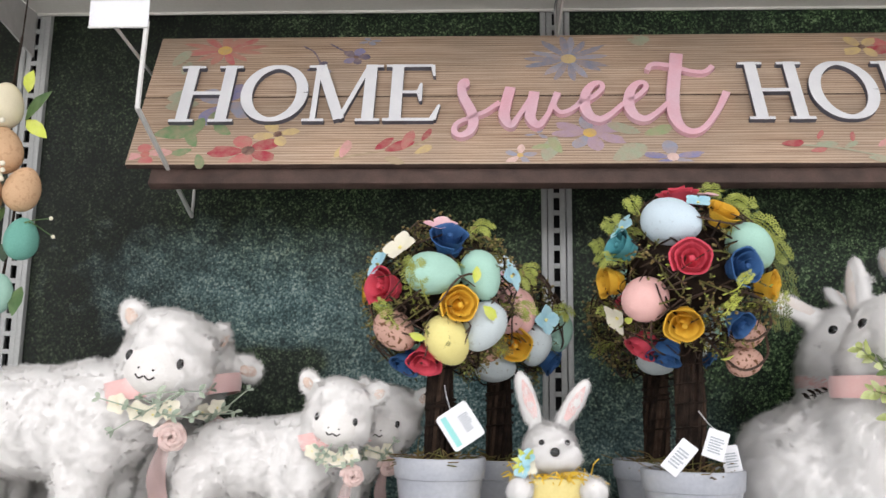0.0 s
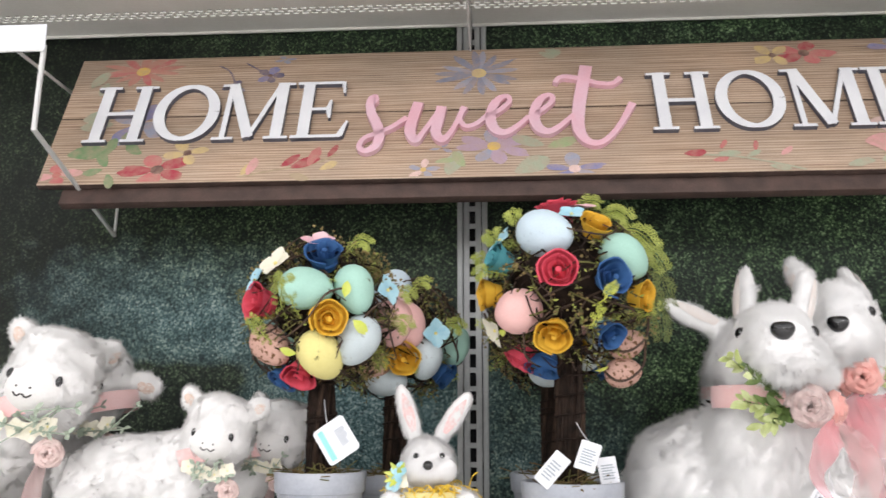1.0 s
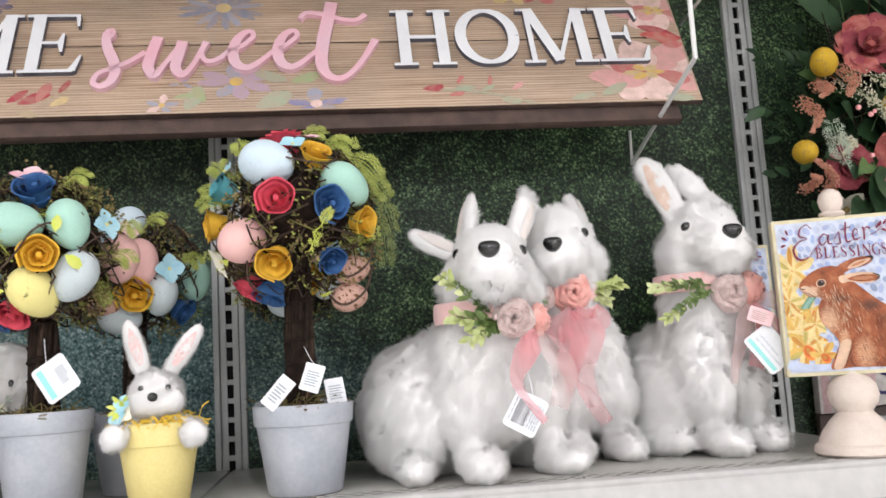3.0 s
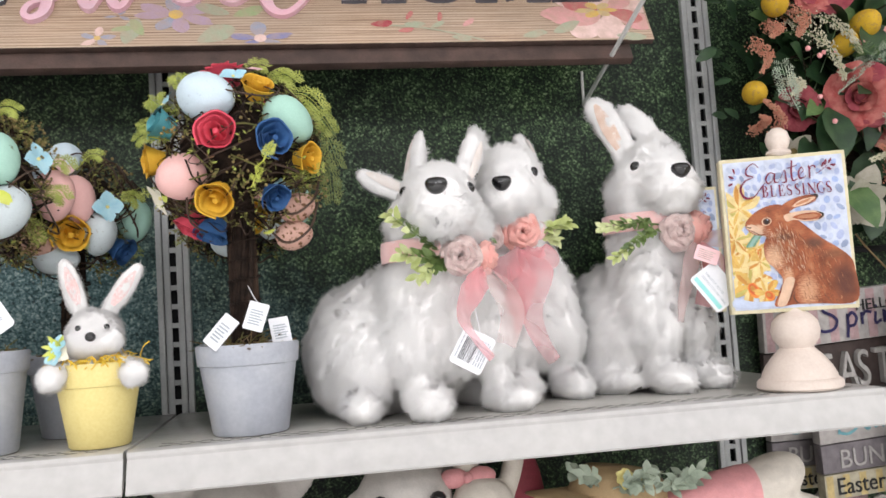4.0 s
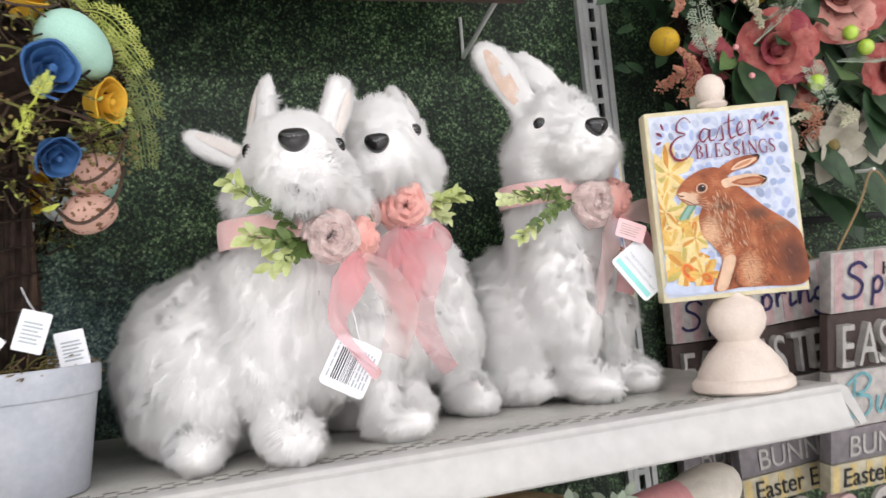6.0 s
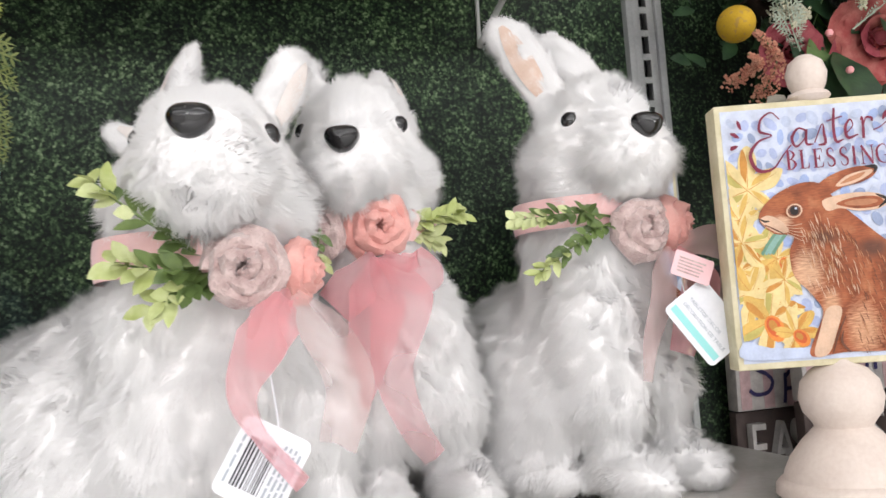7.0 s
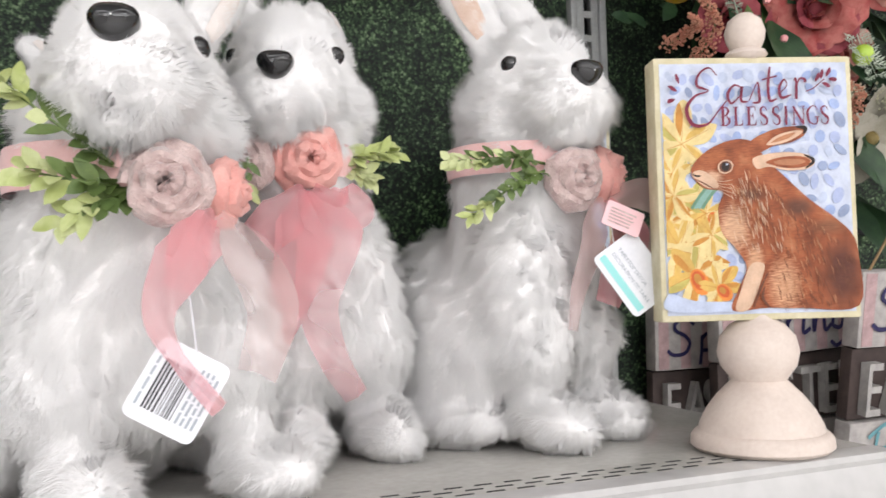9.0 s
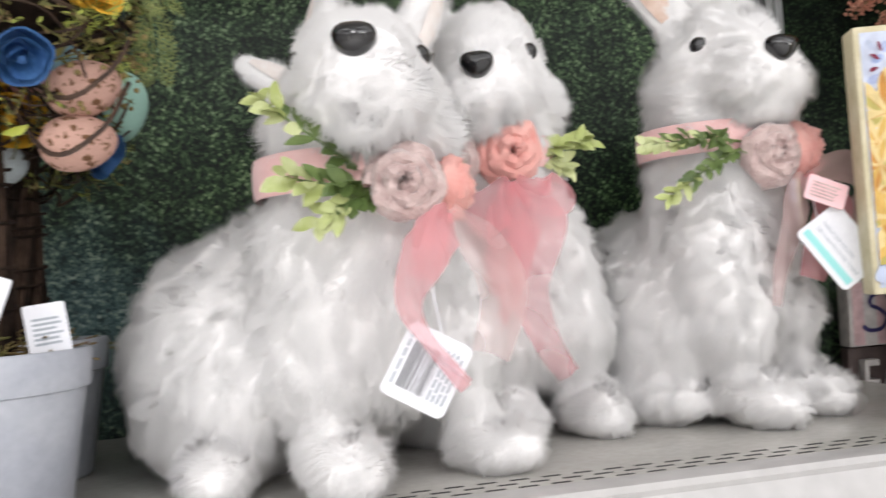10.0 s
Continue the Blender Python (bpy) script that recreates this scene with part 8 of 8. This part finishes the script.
    tube(g, smooth_path([(0.02 * s, 0.012, -0.004), (0.07 * s, 0.02, 0.06), (w / 2, 0.03, 0.11), (w - 0.07 * s, 0.02, 0.06), (w - 0.02 * s, 0.012, -0.004)], 8), 0.0016, "jute", 6)
    g.put("jute_loop", t, "jute hanging loop")
    g = G()
    tube(g, smooth_path([(w / 2, 0.028, 0.112), (w / 2, 0.06, 0.108), (w / 2, abs(at[1]) + 0.01, 0.105)], 4), 0.0025, "wire", 6)
    g.put("peg_hook", t, "steel peg hook")
    return t


block_sign((1.128, -0.2, 1.451), 9, 0, 0, "hanging block sign with spring and bunny lettering", 1.0)
block_sign((1.008, -0.105, 1.434), 3, 0, -3, "matching block sign hanging behind the first", 0.98)
block_sign((0.972, -0.035, 1.415), 2, 0, 0, "third block sign in deep shade behind the others", 0.9)

g = G()
tube(g, [(0.96, -0.012, 1.508), (1.8, -0.012, 1.508)], 0.006, "slot", 8)
tagged(g.put("hang_rail"), "dark steel hang rail across the back panel", "rail", kind="structure")

# ---- floral wreath hanging in the next bay ----


def peony(r, key, key2, seed, open_=0.7):
    """A full silk flower: rings of cupped, ruffled petals."""
    rng = random.Random(seed)
    g = G()
    for ring, (n, tilt, size, rad) in enumerate(((5, 0.1, 0.62, 0.1), (6, 0.35, 0.8, 0.18), (7, 0.8, 0.95, 0.28), (7, 1.3 * open_, 1.05, 0.34))):
        for i in range(n):
            a = 2 * math.pi * (i + 0.5 * ring) / n + rng.uniform(-0.2, 0.2)
            c, s = math.cos(a), math.sin(a)
            rows = []
            for u in np.linspace(0, 1, 6):
                th = tilt * (0.35 + 0.9 * u)
                rr = r * (rad * 0.6 + size * u * math.sin(th) * 0.9 + 0.06 * u)
                zz = r * (size * u * math.cos(th) * 0.95 - 0.3)
                wd = r * 0.62 * math.sin(math.pi * (0.12 + 0.7 * u)) * size
                row = []
                for j in np.linspace(-1, 1, 7):
                    cup = 0.28 * j * j * r * (1 - u * 0.4)
                    ruf = 0.05 * r * math.sin(j * 5 + i * 2 + ring) * u
                    rx = rr - cup * math.cos(th) * 0.8
                    row.append((c * rx - s * wd * j, s * rx + c * wd * j, zz + cup * math.sin(th) * 0.6 + ruf - 0.12 * r * u * j * j))
                rows.append(row)
            sheet(g, rows, key if rng.random() < 0.65 else key2)
    ball(g, (0, 0, -0.15 * r), r * 0.3, key2, 8)
    return g


def astilbe(pts, r, key, seed, n=420):
    """A fluffy flower plume: many tiny buds round a stem."""
    rng = random.Random(seed)
    g = G()
    p = smooth_path(pts, 10)
    tube(g, p, 0.001, "leafmid", 4)
    for i in range(n):
        s = rng.random()
        q = p[int(s * (len(p) - 1))]
        rad = r * (1.05 - 0.85 * s) * rng.random() ** 0.5
        d = unit([rng.gauss(0, 1) for _ in range(3)])
        b = q + d * rad
        e = rng.uniform(0.0012, 0.0024)
        v = [b + np.array(o) * e for o in ((1, 0, 0), (-1, 0, 0), (0, 1, 0), (0, -1, 0), (0, 0, 1), (0, 0, -1))]
        g.add(v, [(0, 2, 4), (2, 1, 4), (1, 3, 4), (3, 0, 4), (2, 0, 5), (1, 2, 5), (3, 1, 5), (0, 3, 5)], key)
    return g


for nm, c, d in (("silk_coral", (0.31, 0.055, 0.052), (0.42, 0.14, 0.12)), ("silk_rose", (0.23, 0.035, 0.05), (0.3, 0.07, 0.08)), ("silk_blush", (0.48, 0.2, 0.17), (0.56, 0.3, 0.25)), ("silk_cream", (0.36, 0.34, 0.27), (0.44, 0.41, 0.34)), ("plume_salmon", (0.46, 0.18, 0.12), (0.54, 0.28, 0.19)), ("plume_cream", (0.5, 0.48, 0.34), (0.58, 0.56, 0.43))):
    paint(nm, c, d, 0.75)


def wreath():
    t = thing("floral_wreath", "hanging wreath of coral silk flowers, golden eggs and white plumes", "wreath", pose(1.22, 0.0, 1.86))
    o = np.array([1.22, 0.0, 1.86])
    W = lambda x, y, z: np.array([x, y, z]) - o
    rng = random.Random(77)
    for i, (x, y, z, r, k1, k2, n) in enumerate(((1.2, -0.2, 1.815, 0.062, "silk_coral", "silk_blush", (-0.5, -1, -0.1)), (1.085, -0.19, 1.742, 0.05, "silk_coral", "silk_rose", (-0.6, -1, -0.3)),
                                               (1.0, -0.15, 1.735, 0.034, "silk_rose", "silk_rose", (-0.2, -1, -0.2)), (1.29, -0.19, 1.71, 0.045, "silk_coral", "silk_coral", (-0.2, -1, -0.3)), (1.34, -0.19, 1.9, 0.06, "silk_coral", "silk_blush", (-0.2, -1, 0)), (1.05, -0.17, 1.93, 0.05, "silk_rose", "silk_coral", (-0.3, -1, 0.2)),
                                               (1.14, -0.17, 1.7, 0.034, "silk_blush", "silk_coral", (-0.3, -1, -0.5)), (1.45, -0.18, 1.78, 0.055, "silk_coral", "silk_blush", (0, -1, 0)))):
        peony(r, k1, k2, i).put("silk_flower", t, "coral silk flower" if k1 != "silk_rose" else "deep rose silk flower", towards(W(x, y, z), n, 20 * i))
    for i, (x, z, r, sp) in enumerate(((1.09, 1.585, 0.06, 10), (1.2, 1.61, 0.06, 40), (1.28, 1.63, 0.055, 70), (0.985, 1.665, 0.035, 0))):
        g = G()
        ball(g, (0, 0, 0.004), (r * 0.16, r * 0.16, r * 0.2), "berry", 10)
        mg = g.put("magnolia", t, "cream silk magnolia", towards(W(x, -0.15, z), (-0.2, -1, -0.35), sp))
        for k in range(9):
            a = k * math.pi / 4.5 + rng.uniform(0, 0.4)
            up, ln = (0.35, r) if k % 2 else (0.8, r * 0.8)
            g = G()
            leaf(g, (0, 0, 0), (math.cos(a), math.sin(a), up), (0, 0, 1), ln, ln * 0.75, "silk_cream", rng.uniform(0.1, 0.3), rng.uniform(0.0, 0.35))
            g.put("petal", mg)
    for x, z, k, ln in ((0.912, 1.754, "egg_gold", 0.05), (1.115, 1.862, "egg_gold", 0.06), (1.075, 1.83, "egg_gold", 0.05), (1.3, 1.84, "egg_gold", 0.055), (0.96, 1.9, "egg_gold", 0.055)):
        egg(ln, k).put("egg", t, "golden painted egg", pose(*W(x, -0.18, z), 90 + rng.uniform(-30, 30), 0, rng.uniform(-40, 40)))
    for x, z in ((1.275, 1.83), (1.19, 1.755), (1.215, 1.735), (1.12, 1.685), (1.31, 1.86), (1.26, 1.85), (1.325, 1.81)):
        g = G()
        ball(g, (0, 0, 0), rng.uniform(0.0095, 0.0125), "limeberry", 12)
        g.put("berry", t, "lime green berry", pose(*W(x, -0.22, z)))
    for i in range(12):
        g = G()
        ball(g, (0, 0, 0), rng.uniform(0.003, 0.005), "pinkberry", 8)
        g.put("berry", t, "small pink berry", pose(*W(rng.uniform(0.99, 1.12), -0.2, rng.uniform(1.69, 1.83))))
    for i, (p0, p1, r, k) in enumerate((((0.935, 1.84), (0.905, 1.775), 0.016, "plume_salmon"), ((0.96, 1.87), (0.925, 1.83), 0.014, "plume_salmon"), ((0.99, 1.78), (0.95, 1.74), 0.013, "plume_cream"), ((0.92, 1.7), (0.895, 1.71), 0.01, "plume_salmon"), ((0.955, 1.685), (0.905, 1.735), 0.016, "plume_salmon"), ((1.24, 1.86), (1.33, 1.76), 0.03, "plume_salmon"), ((1.3, 1.9), (1.25, 1.81), 0.03, "plume_salmon"), ((1.15, 1.62), (1.09, 1.66), 0.022, "plume_salmon"), ((1.0, 1.9), (0.97, 1.83), 0.02, "plume_salmon"),
                                         ((1.0, 1.88), (1.045, 1.76), 0.02, "plume_cream"), ((1.02, 1.9), (1.08, 1.8), 0.016, "plume_cream"), ((1.17, 1.665), (1.07, 1.635), 0.015, "plume_cream"), ((1.21, 1.66), (1.16, 1.625), 0.018, "plume_cream"))):
        mx, mz = (p0[0] + p1[0]) / 2 + 0.01, (p0[1] + p1[1]) / 2
        astilbe([W(p0[0], -0.15, p0[1]), W(mx, -0.2, mz), W(p1[0], -0.215, p1[1])], r, k, 40 + i).put("plume", t, "salmon flower plume" if "salmon" in k else "cream flower plume")
    for i in range(300):
        a, q = rng.uniform(0, 6.28), rng.uniform(0.04, 0.34)
        x, z = 1.2 + q * math.cos(a) * 0.95, 1.82 + q * math.sin(a) * 0.85
        fringe = x < 1.02
        g = G()
        d = unit((math.cos(a) + rng.gauss(0, 0.5), -0.8, math.sin(a) + rng.gauss(0, 0.5)))
        leaf(g, (0, 0, 0), d, (0, -1, 0.3), *((rng.uniform(0.03, 0.05), rng.uniform(0.012, 0.02)) if fringe else (rng.uniform(0.07, 0.12), rng.uniform(0.035, 0.06))), rng.choice(["leafdark", "leafdark", "leafdark", "leafdark" if fringe else "leafmid"]), 0.2, 0.2)
        g.put("leaf", t, "", pose(*W(x, -0.1 + rng.uniform(-0.05, 0.05), z)))
    for x, z, dx, dz in ((1.04, 1.745, 0.07, 0.06), (1.05, 1.77, 0.08, 0.05), (1.13, 1.73, -0.03, -0.06), (1.18, 1.72, 0.09, -0.01), (1.2, 1.74, 0.07, 0.02), (1.12, 1.8, -0.07, 0.01), (0.97, 1.72, -0.06, 0.06), (1.26, 1.76, 0.05, -0.06)):
        frond(0.09, "sage" if rng.random() < 0.5 else "leafmid", 0.02, 12, 0.2).put("fern_frond", t, "", towards(W(x, -0.2, z), (dx, -0.03, dz), rng.uniform(-30, 30)))
    for x, z in ((1.135, 1.83), (1.04, 1.69), (1.24, 1.8), (1.26, 1.65)):
        g = G()
        for k in range(2):
            leaf(g, (0, 0, 0), (rng.uniform(-0.5, 0.5), -0.35, -1 + 0.5 * k), (0, -1, 0.2), 0.1, 0.055, "leafdark", 0.3, 0.1)
        g.put("leaf", t, "large dark green leaf", pose(*W(x, -0.17, z + 0.04)))
    g = G()
    ring = [(0.2 * math.cos(a), -0.09, -0.04 + 0.19 * math.sin(a)) for a in np.linspace(0, 2 * math.pi, 30)]
    tube(g, ring, 0.02, "twig", 8)
    for i in range(60):
        a = rng.uniform(0, 6.28)
        p0 = np.array([0.2 * math.cos(a), -0.09, -0.04 + 0.19 * math.sin(a)])
        tube(g, smooth_path([p0, p0 + np.array([rng.gauss(0, 0.04), -0.05, rng.gauss(0, 0.04)]), p0 + np.array([rng.gauss(0, 0.09), -0.08, rng.gauss(0, 0.09)])], 4), 0.0012, rng.choice(["twig", "leafmid"]), 4)
    g.put("twig_ring", t, "ring of dark twigs")["kind"] = "stuff"
    g = G()
    tube(g, [(0, 0.012, 0.17), (0, -0.1, 0.165), (0, -0.11, 0.18)], 0.003, "wire", 6)
    g.put("peg_hook", t, "steel peg hook")


wreath()


def egg_garland():
    """The garland of blown eggs at the far end, on its peg hook."""
    t = thing("egg_garland", "hanging garland of tan, cream and teal eggs with leaves", "garland", pose(-0.765, -0.3, 1.96))
    rng = random.Random(9)
    g = G()
    tube(g, smooth_path([(0.0, 0.0, 0.03), (-0.012, 0.01, -0.08), (0.008, 0.01, -0.18), (0.0, 0.01, -0.32)], 8), 0.002, "twig", 6)
    g.put("cord", t)
    for x, z, ln, k, a in ((-0.015, -0.07, 0.066, "egg_cream", 5), (-0.01, -0.133, 0.066, "egg_tan", -10), (0.022, -0.188, 0.062, "egg_tan", 14), (0.027, -0.256, 0.058, "egg_teal", 4), (-0.03, -0.2, 0.06, "egg_tan", 30), (-0.03, -0.28, 0.058, "egg_cream", -20), (0.0, -0.33, 0.055, "egg_mint", 10)):
        egg(ln, k).put("egg", t, "", pose(x, 0, z, 0, a, 0))
    for i in range(12):
        g = G()
        leaf(g, (0, 0, 0), (rng.uniform(-1, 1), -0.4, rng.uniform(-0.7, 0.7)), (0, -1, 0.3), rng.uniform(0.03, 0.06), 0.02, rng.choice(["leafmid", "leafdark", "lime"]))
        g.put("leaf", t, "", pose(rng.uniform(-0.03, 0.03), 0.01, rng.uniform(-0.32, 0.0)))
    for cx, cz in ((0.005, -0.17), (0.0, -0.215), (-0.01, -0.1)):
        g = G()
        for k in range(9):
            ball(g, (rng.gauss(0, 0.008), -0.03 + rng.gauss(0, 0.004), rng.gauss(0, 0.007)), 0.0038, "p_cream", 8)
        g.put("berry_cluster", t, "white berry cluster", pose(cx, 0, cz))
    for dx, dz in ((0.05, 0.02), (0.055, -0.005)):
        g = G()
        tube(g, smooth_path([(0.02, -0.01, -0.25), (0.04, -0.012, -0.235), (0.02 + dx, -0.01, -0.25 + dz)], 5), 0.0008, "leafmid", 4)
        ball(g, (0.02 + dx, -0.01, -0.25 + dz), 0.003, "p_cream", 6)
        g.put("berry_stem", t)
    g = G()
    tube(g, [(0, 0.0, 0.02), (0.004, 0.0, 0.12), (0.0, 0.0, 0.204)], 0.0012, "twig", 6)
    g.put("hanging_cord", t, "thin dark hanging cord")


egg_garland()

# ---- soft toys on the shaded shelf below ----
paint("toy_grey", (0.5, 0.47, 0.44))
paint("toy_cream", (0.62, 0.57, 0.5))
paint("toy_pink", (0.7, 0.32, 0.33))
paint("toy_red", (0.3, 0.05, 0.07))
paint("toy_straw", (0.5, 0.36, 0.2))
LOW = 0.931


def toy(name, x, y, prims, label, extra=None, yaw=0, category="plush toy"):
    V, Q, keys = blob(prims, 0.006)
    g = G()
    for key in dict.fromkeys(keys):
        g.add(V if not g.v else np.zeros((0, 3)), [], key)
    g.v = [V]
    g.n = len(V)
    g.f = [tuple(int(i) for i in q) for q in Q]
    g.m = [g.keys.index(k) for k in keys]
    if extra:
        g.merge(extra)
    ob = g.put(name, m=pose(x, y, LOW, 0, 0, yaw))
    return tagged(ob, label, category, "soft toys on the lower shelf")


def sitting(key, h, r, head, ears=()):
    """A plain seated soft toy facing -y."""
    p = [ell((0, 0, h * 0.3), (r * 1.15, r, h * 0.32), key=key), ell((0, -0.01, h - head), (head, head * 0.92, head), key=key, k=0.02)]
    for s in (-1, 1):
        p += [cone((s * r, -0.02, h * 0.42), (s * r * 1.3, -0.06, h * 0.2), 0.028, 0.026, key, 0.02), cone((s * r * 0.6, -0.04, 0.035), (s * r * 0.9, -0.11, 0.03), 0.035, 0.03, key, 0.02)]
    for c, rr, rot in ears:
        p.append(ell(c, rr, rot, key, 0.012))
    return p


def eyes(g, h, head, gap, r=0.008, nose=None, dy=0.0):
    for s in (-1, 1):
        ball(g, (s * gap, -0.01 - head * 0.86 + dy, h - head + 0.01), r, "black", 10)
    if nose:
        ball(g, (0, -0.014 - head * 0.9, h - head - 0.014), (0.009, 0.006, 0.006), nose, 8)
    return g


toy("plush_toy", 0.1, -0.25, sitting("toy_grey", 0.33, 0.075, 0.062, [((-0.055, 0, 0.3), (0.03, 0.014, 0.055), (0, -60, 0)), ((0.055, 0, 0.3), (0.03, 0.014, 0.055), (0, 60, 0))]), "grey plush rabbit with flopped ears on the lower shelf", eyes(G(), 0.33, 0.062, 0.04))
toy("plush_toy", 0.315, -0.27, sitting("toy_grey", 0.335, 0.075, 0.062, [((0.06, 0.01, 0.315), (0.05, 0.016, 0.026), (0, 25, 0)), ((-0.062, 0.0, 0.27), (0.016, 0.016, 0.018), (0, 0, 0))]), "grey plush animal with a large dark eye", eyes(G(), 0.335, 0.062, 0.036, 0.011))
ex = eyes(G(), 0.3, 0.043, 0.026, 0.006, "pinkberry")
toy("plush_toy", 0.413, -0.29, sitting("toy_cream", 0.3, 0.055, 0.043, [((-0.02, 0, 0.32), (0.016, 0.01, 0.045), (0, -12, 0)), ((0.045, 0.01, 0.3), (0.014, 0.012, 0.06), (0, 18, 0))]), "small cream plush rabbit with a pink nose", ex)
bow = thing("pink_bow", "pink cloth bow on the small rabbit's head", "bow", pose(0.395, -0.3, LOW + 0.3))
for s in (-1, 1):
    g = G()
    ball(g, (s * 0.018, 0, 0), (0.02, 0.01, 0.013), "toy_pink", 12)
    g.put("loop", bow)
g = G()
ball(g, (0, -0.004, 0), 0.008, "toy_pink", 10)
g.put("knot", bow)
toy("plush_toy", 0.49, -0.2, [ell((0, 0, 0.12), (0.05, 0.05, 0.13), key="toy_red"), ell((0, 0, 0.25), (0.03, 0.03, 0.07), key="toy_red", k=0.03)], "dark red cloth toy in deep shade")
toy("plush_toy", 0.6, -0.25, sitting("toy_cream", 0.27, 0.08, 0.062), "cream plush rabbit wearing a straw hat", eyes(G(), 0.27, 0.062, 0.045))
h = thing("straw_hat", "straw hat with sage leaves and yellow flowers", "hat", pose(0.61, -0.255, LOW + 0.245, 0, 9, 0))
g = G()
rows = []
for k, (r, z) in enumerate(((0.002, 0.042), (0.045, 0.04), (0.06, 0.028), (0.066, 0.006), (0.085, 0.0), (0.12, -0.008), (0.122, -0.011), (0.085, -0.004), (0.063, 0.0))):
    rows.append([(r * math.cos(a) * 1.05, r * math.sin(a) * 0.9, z + (0.008 * math.sin(2 * a + 1) if r > 0.08 else 0)) for a in np.linspace(0, 2 * math.pi, 41)[:-1]])
sheet(g, rows, "toy_straw", closed=True)
g.put("brim", h, "woven straw brim")
rng = random.Random(4)
for i in range(9):
    a = -2.6 + i * 0.3
    q = (0.068 * math.cos(a), 0.06 * math.sin(a), 0.02)
    sprig([q, (q[0] + rng.uniform(-0.02, 0.03), q[1] - 0.015, 0.035), (q[0] + rng.uniform(-0.03, 0.05), q[1] - 0.02, 0.04 + rng.uniform(-0.015, 0.012))], "sage", 0.02, 4, 0.6).put("leaf_sprig", h, "sage leaf sprig")
for i in range(5):
    floret(0.012, "egg_yellow", 5).put("flower", h, "small yellow flower", towards((-0.01 + 0.012 * rng.uniform(-1, 1), -0.066, 0.032 + 0.006 * rng.uniform(-1, 1)), (0, -1, 0.4), i * 40))
toy("plush_toy", 0.8, -0.27, [cone((-0.1, 0, 0.22), (-0.02, 0, 0.235), 0.04, 0.04, "toy_pink", 0.02), ell((0.02, 0, 0.248), (0.062, 0.04, 0.034), (0, -25, 0), "toy_cream", 0.012), ell((0.06, 0, 0.19), (0.06, 0.05, 0.04), (0, 0, 0), "toy_cream", 0.02), ell((0, 0, 0.09), (0.08, 0.06, 0.11), (0, 0, 0), "toy_cream", 0.03)], "cream plush animal in a coral jacket, lying on its side")
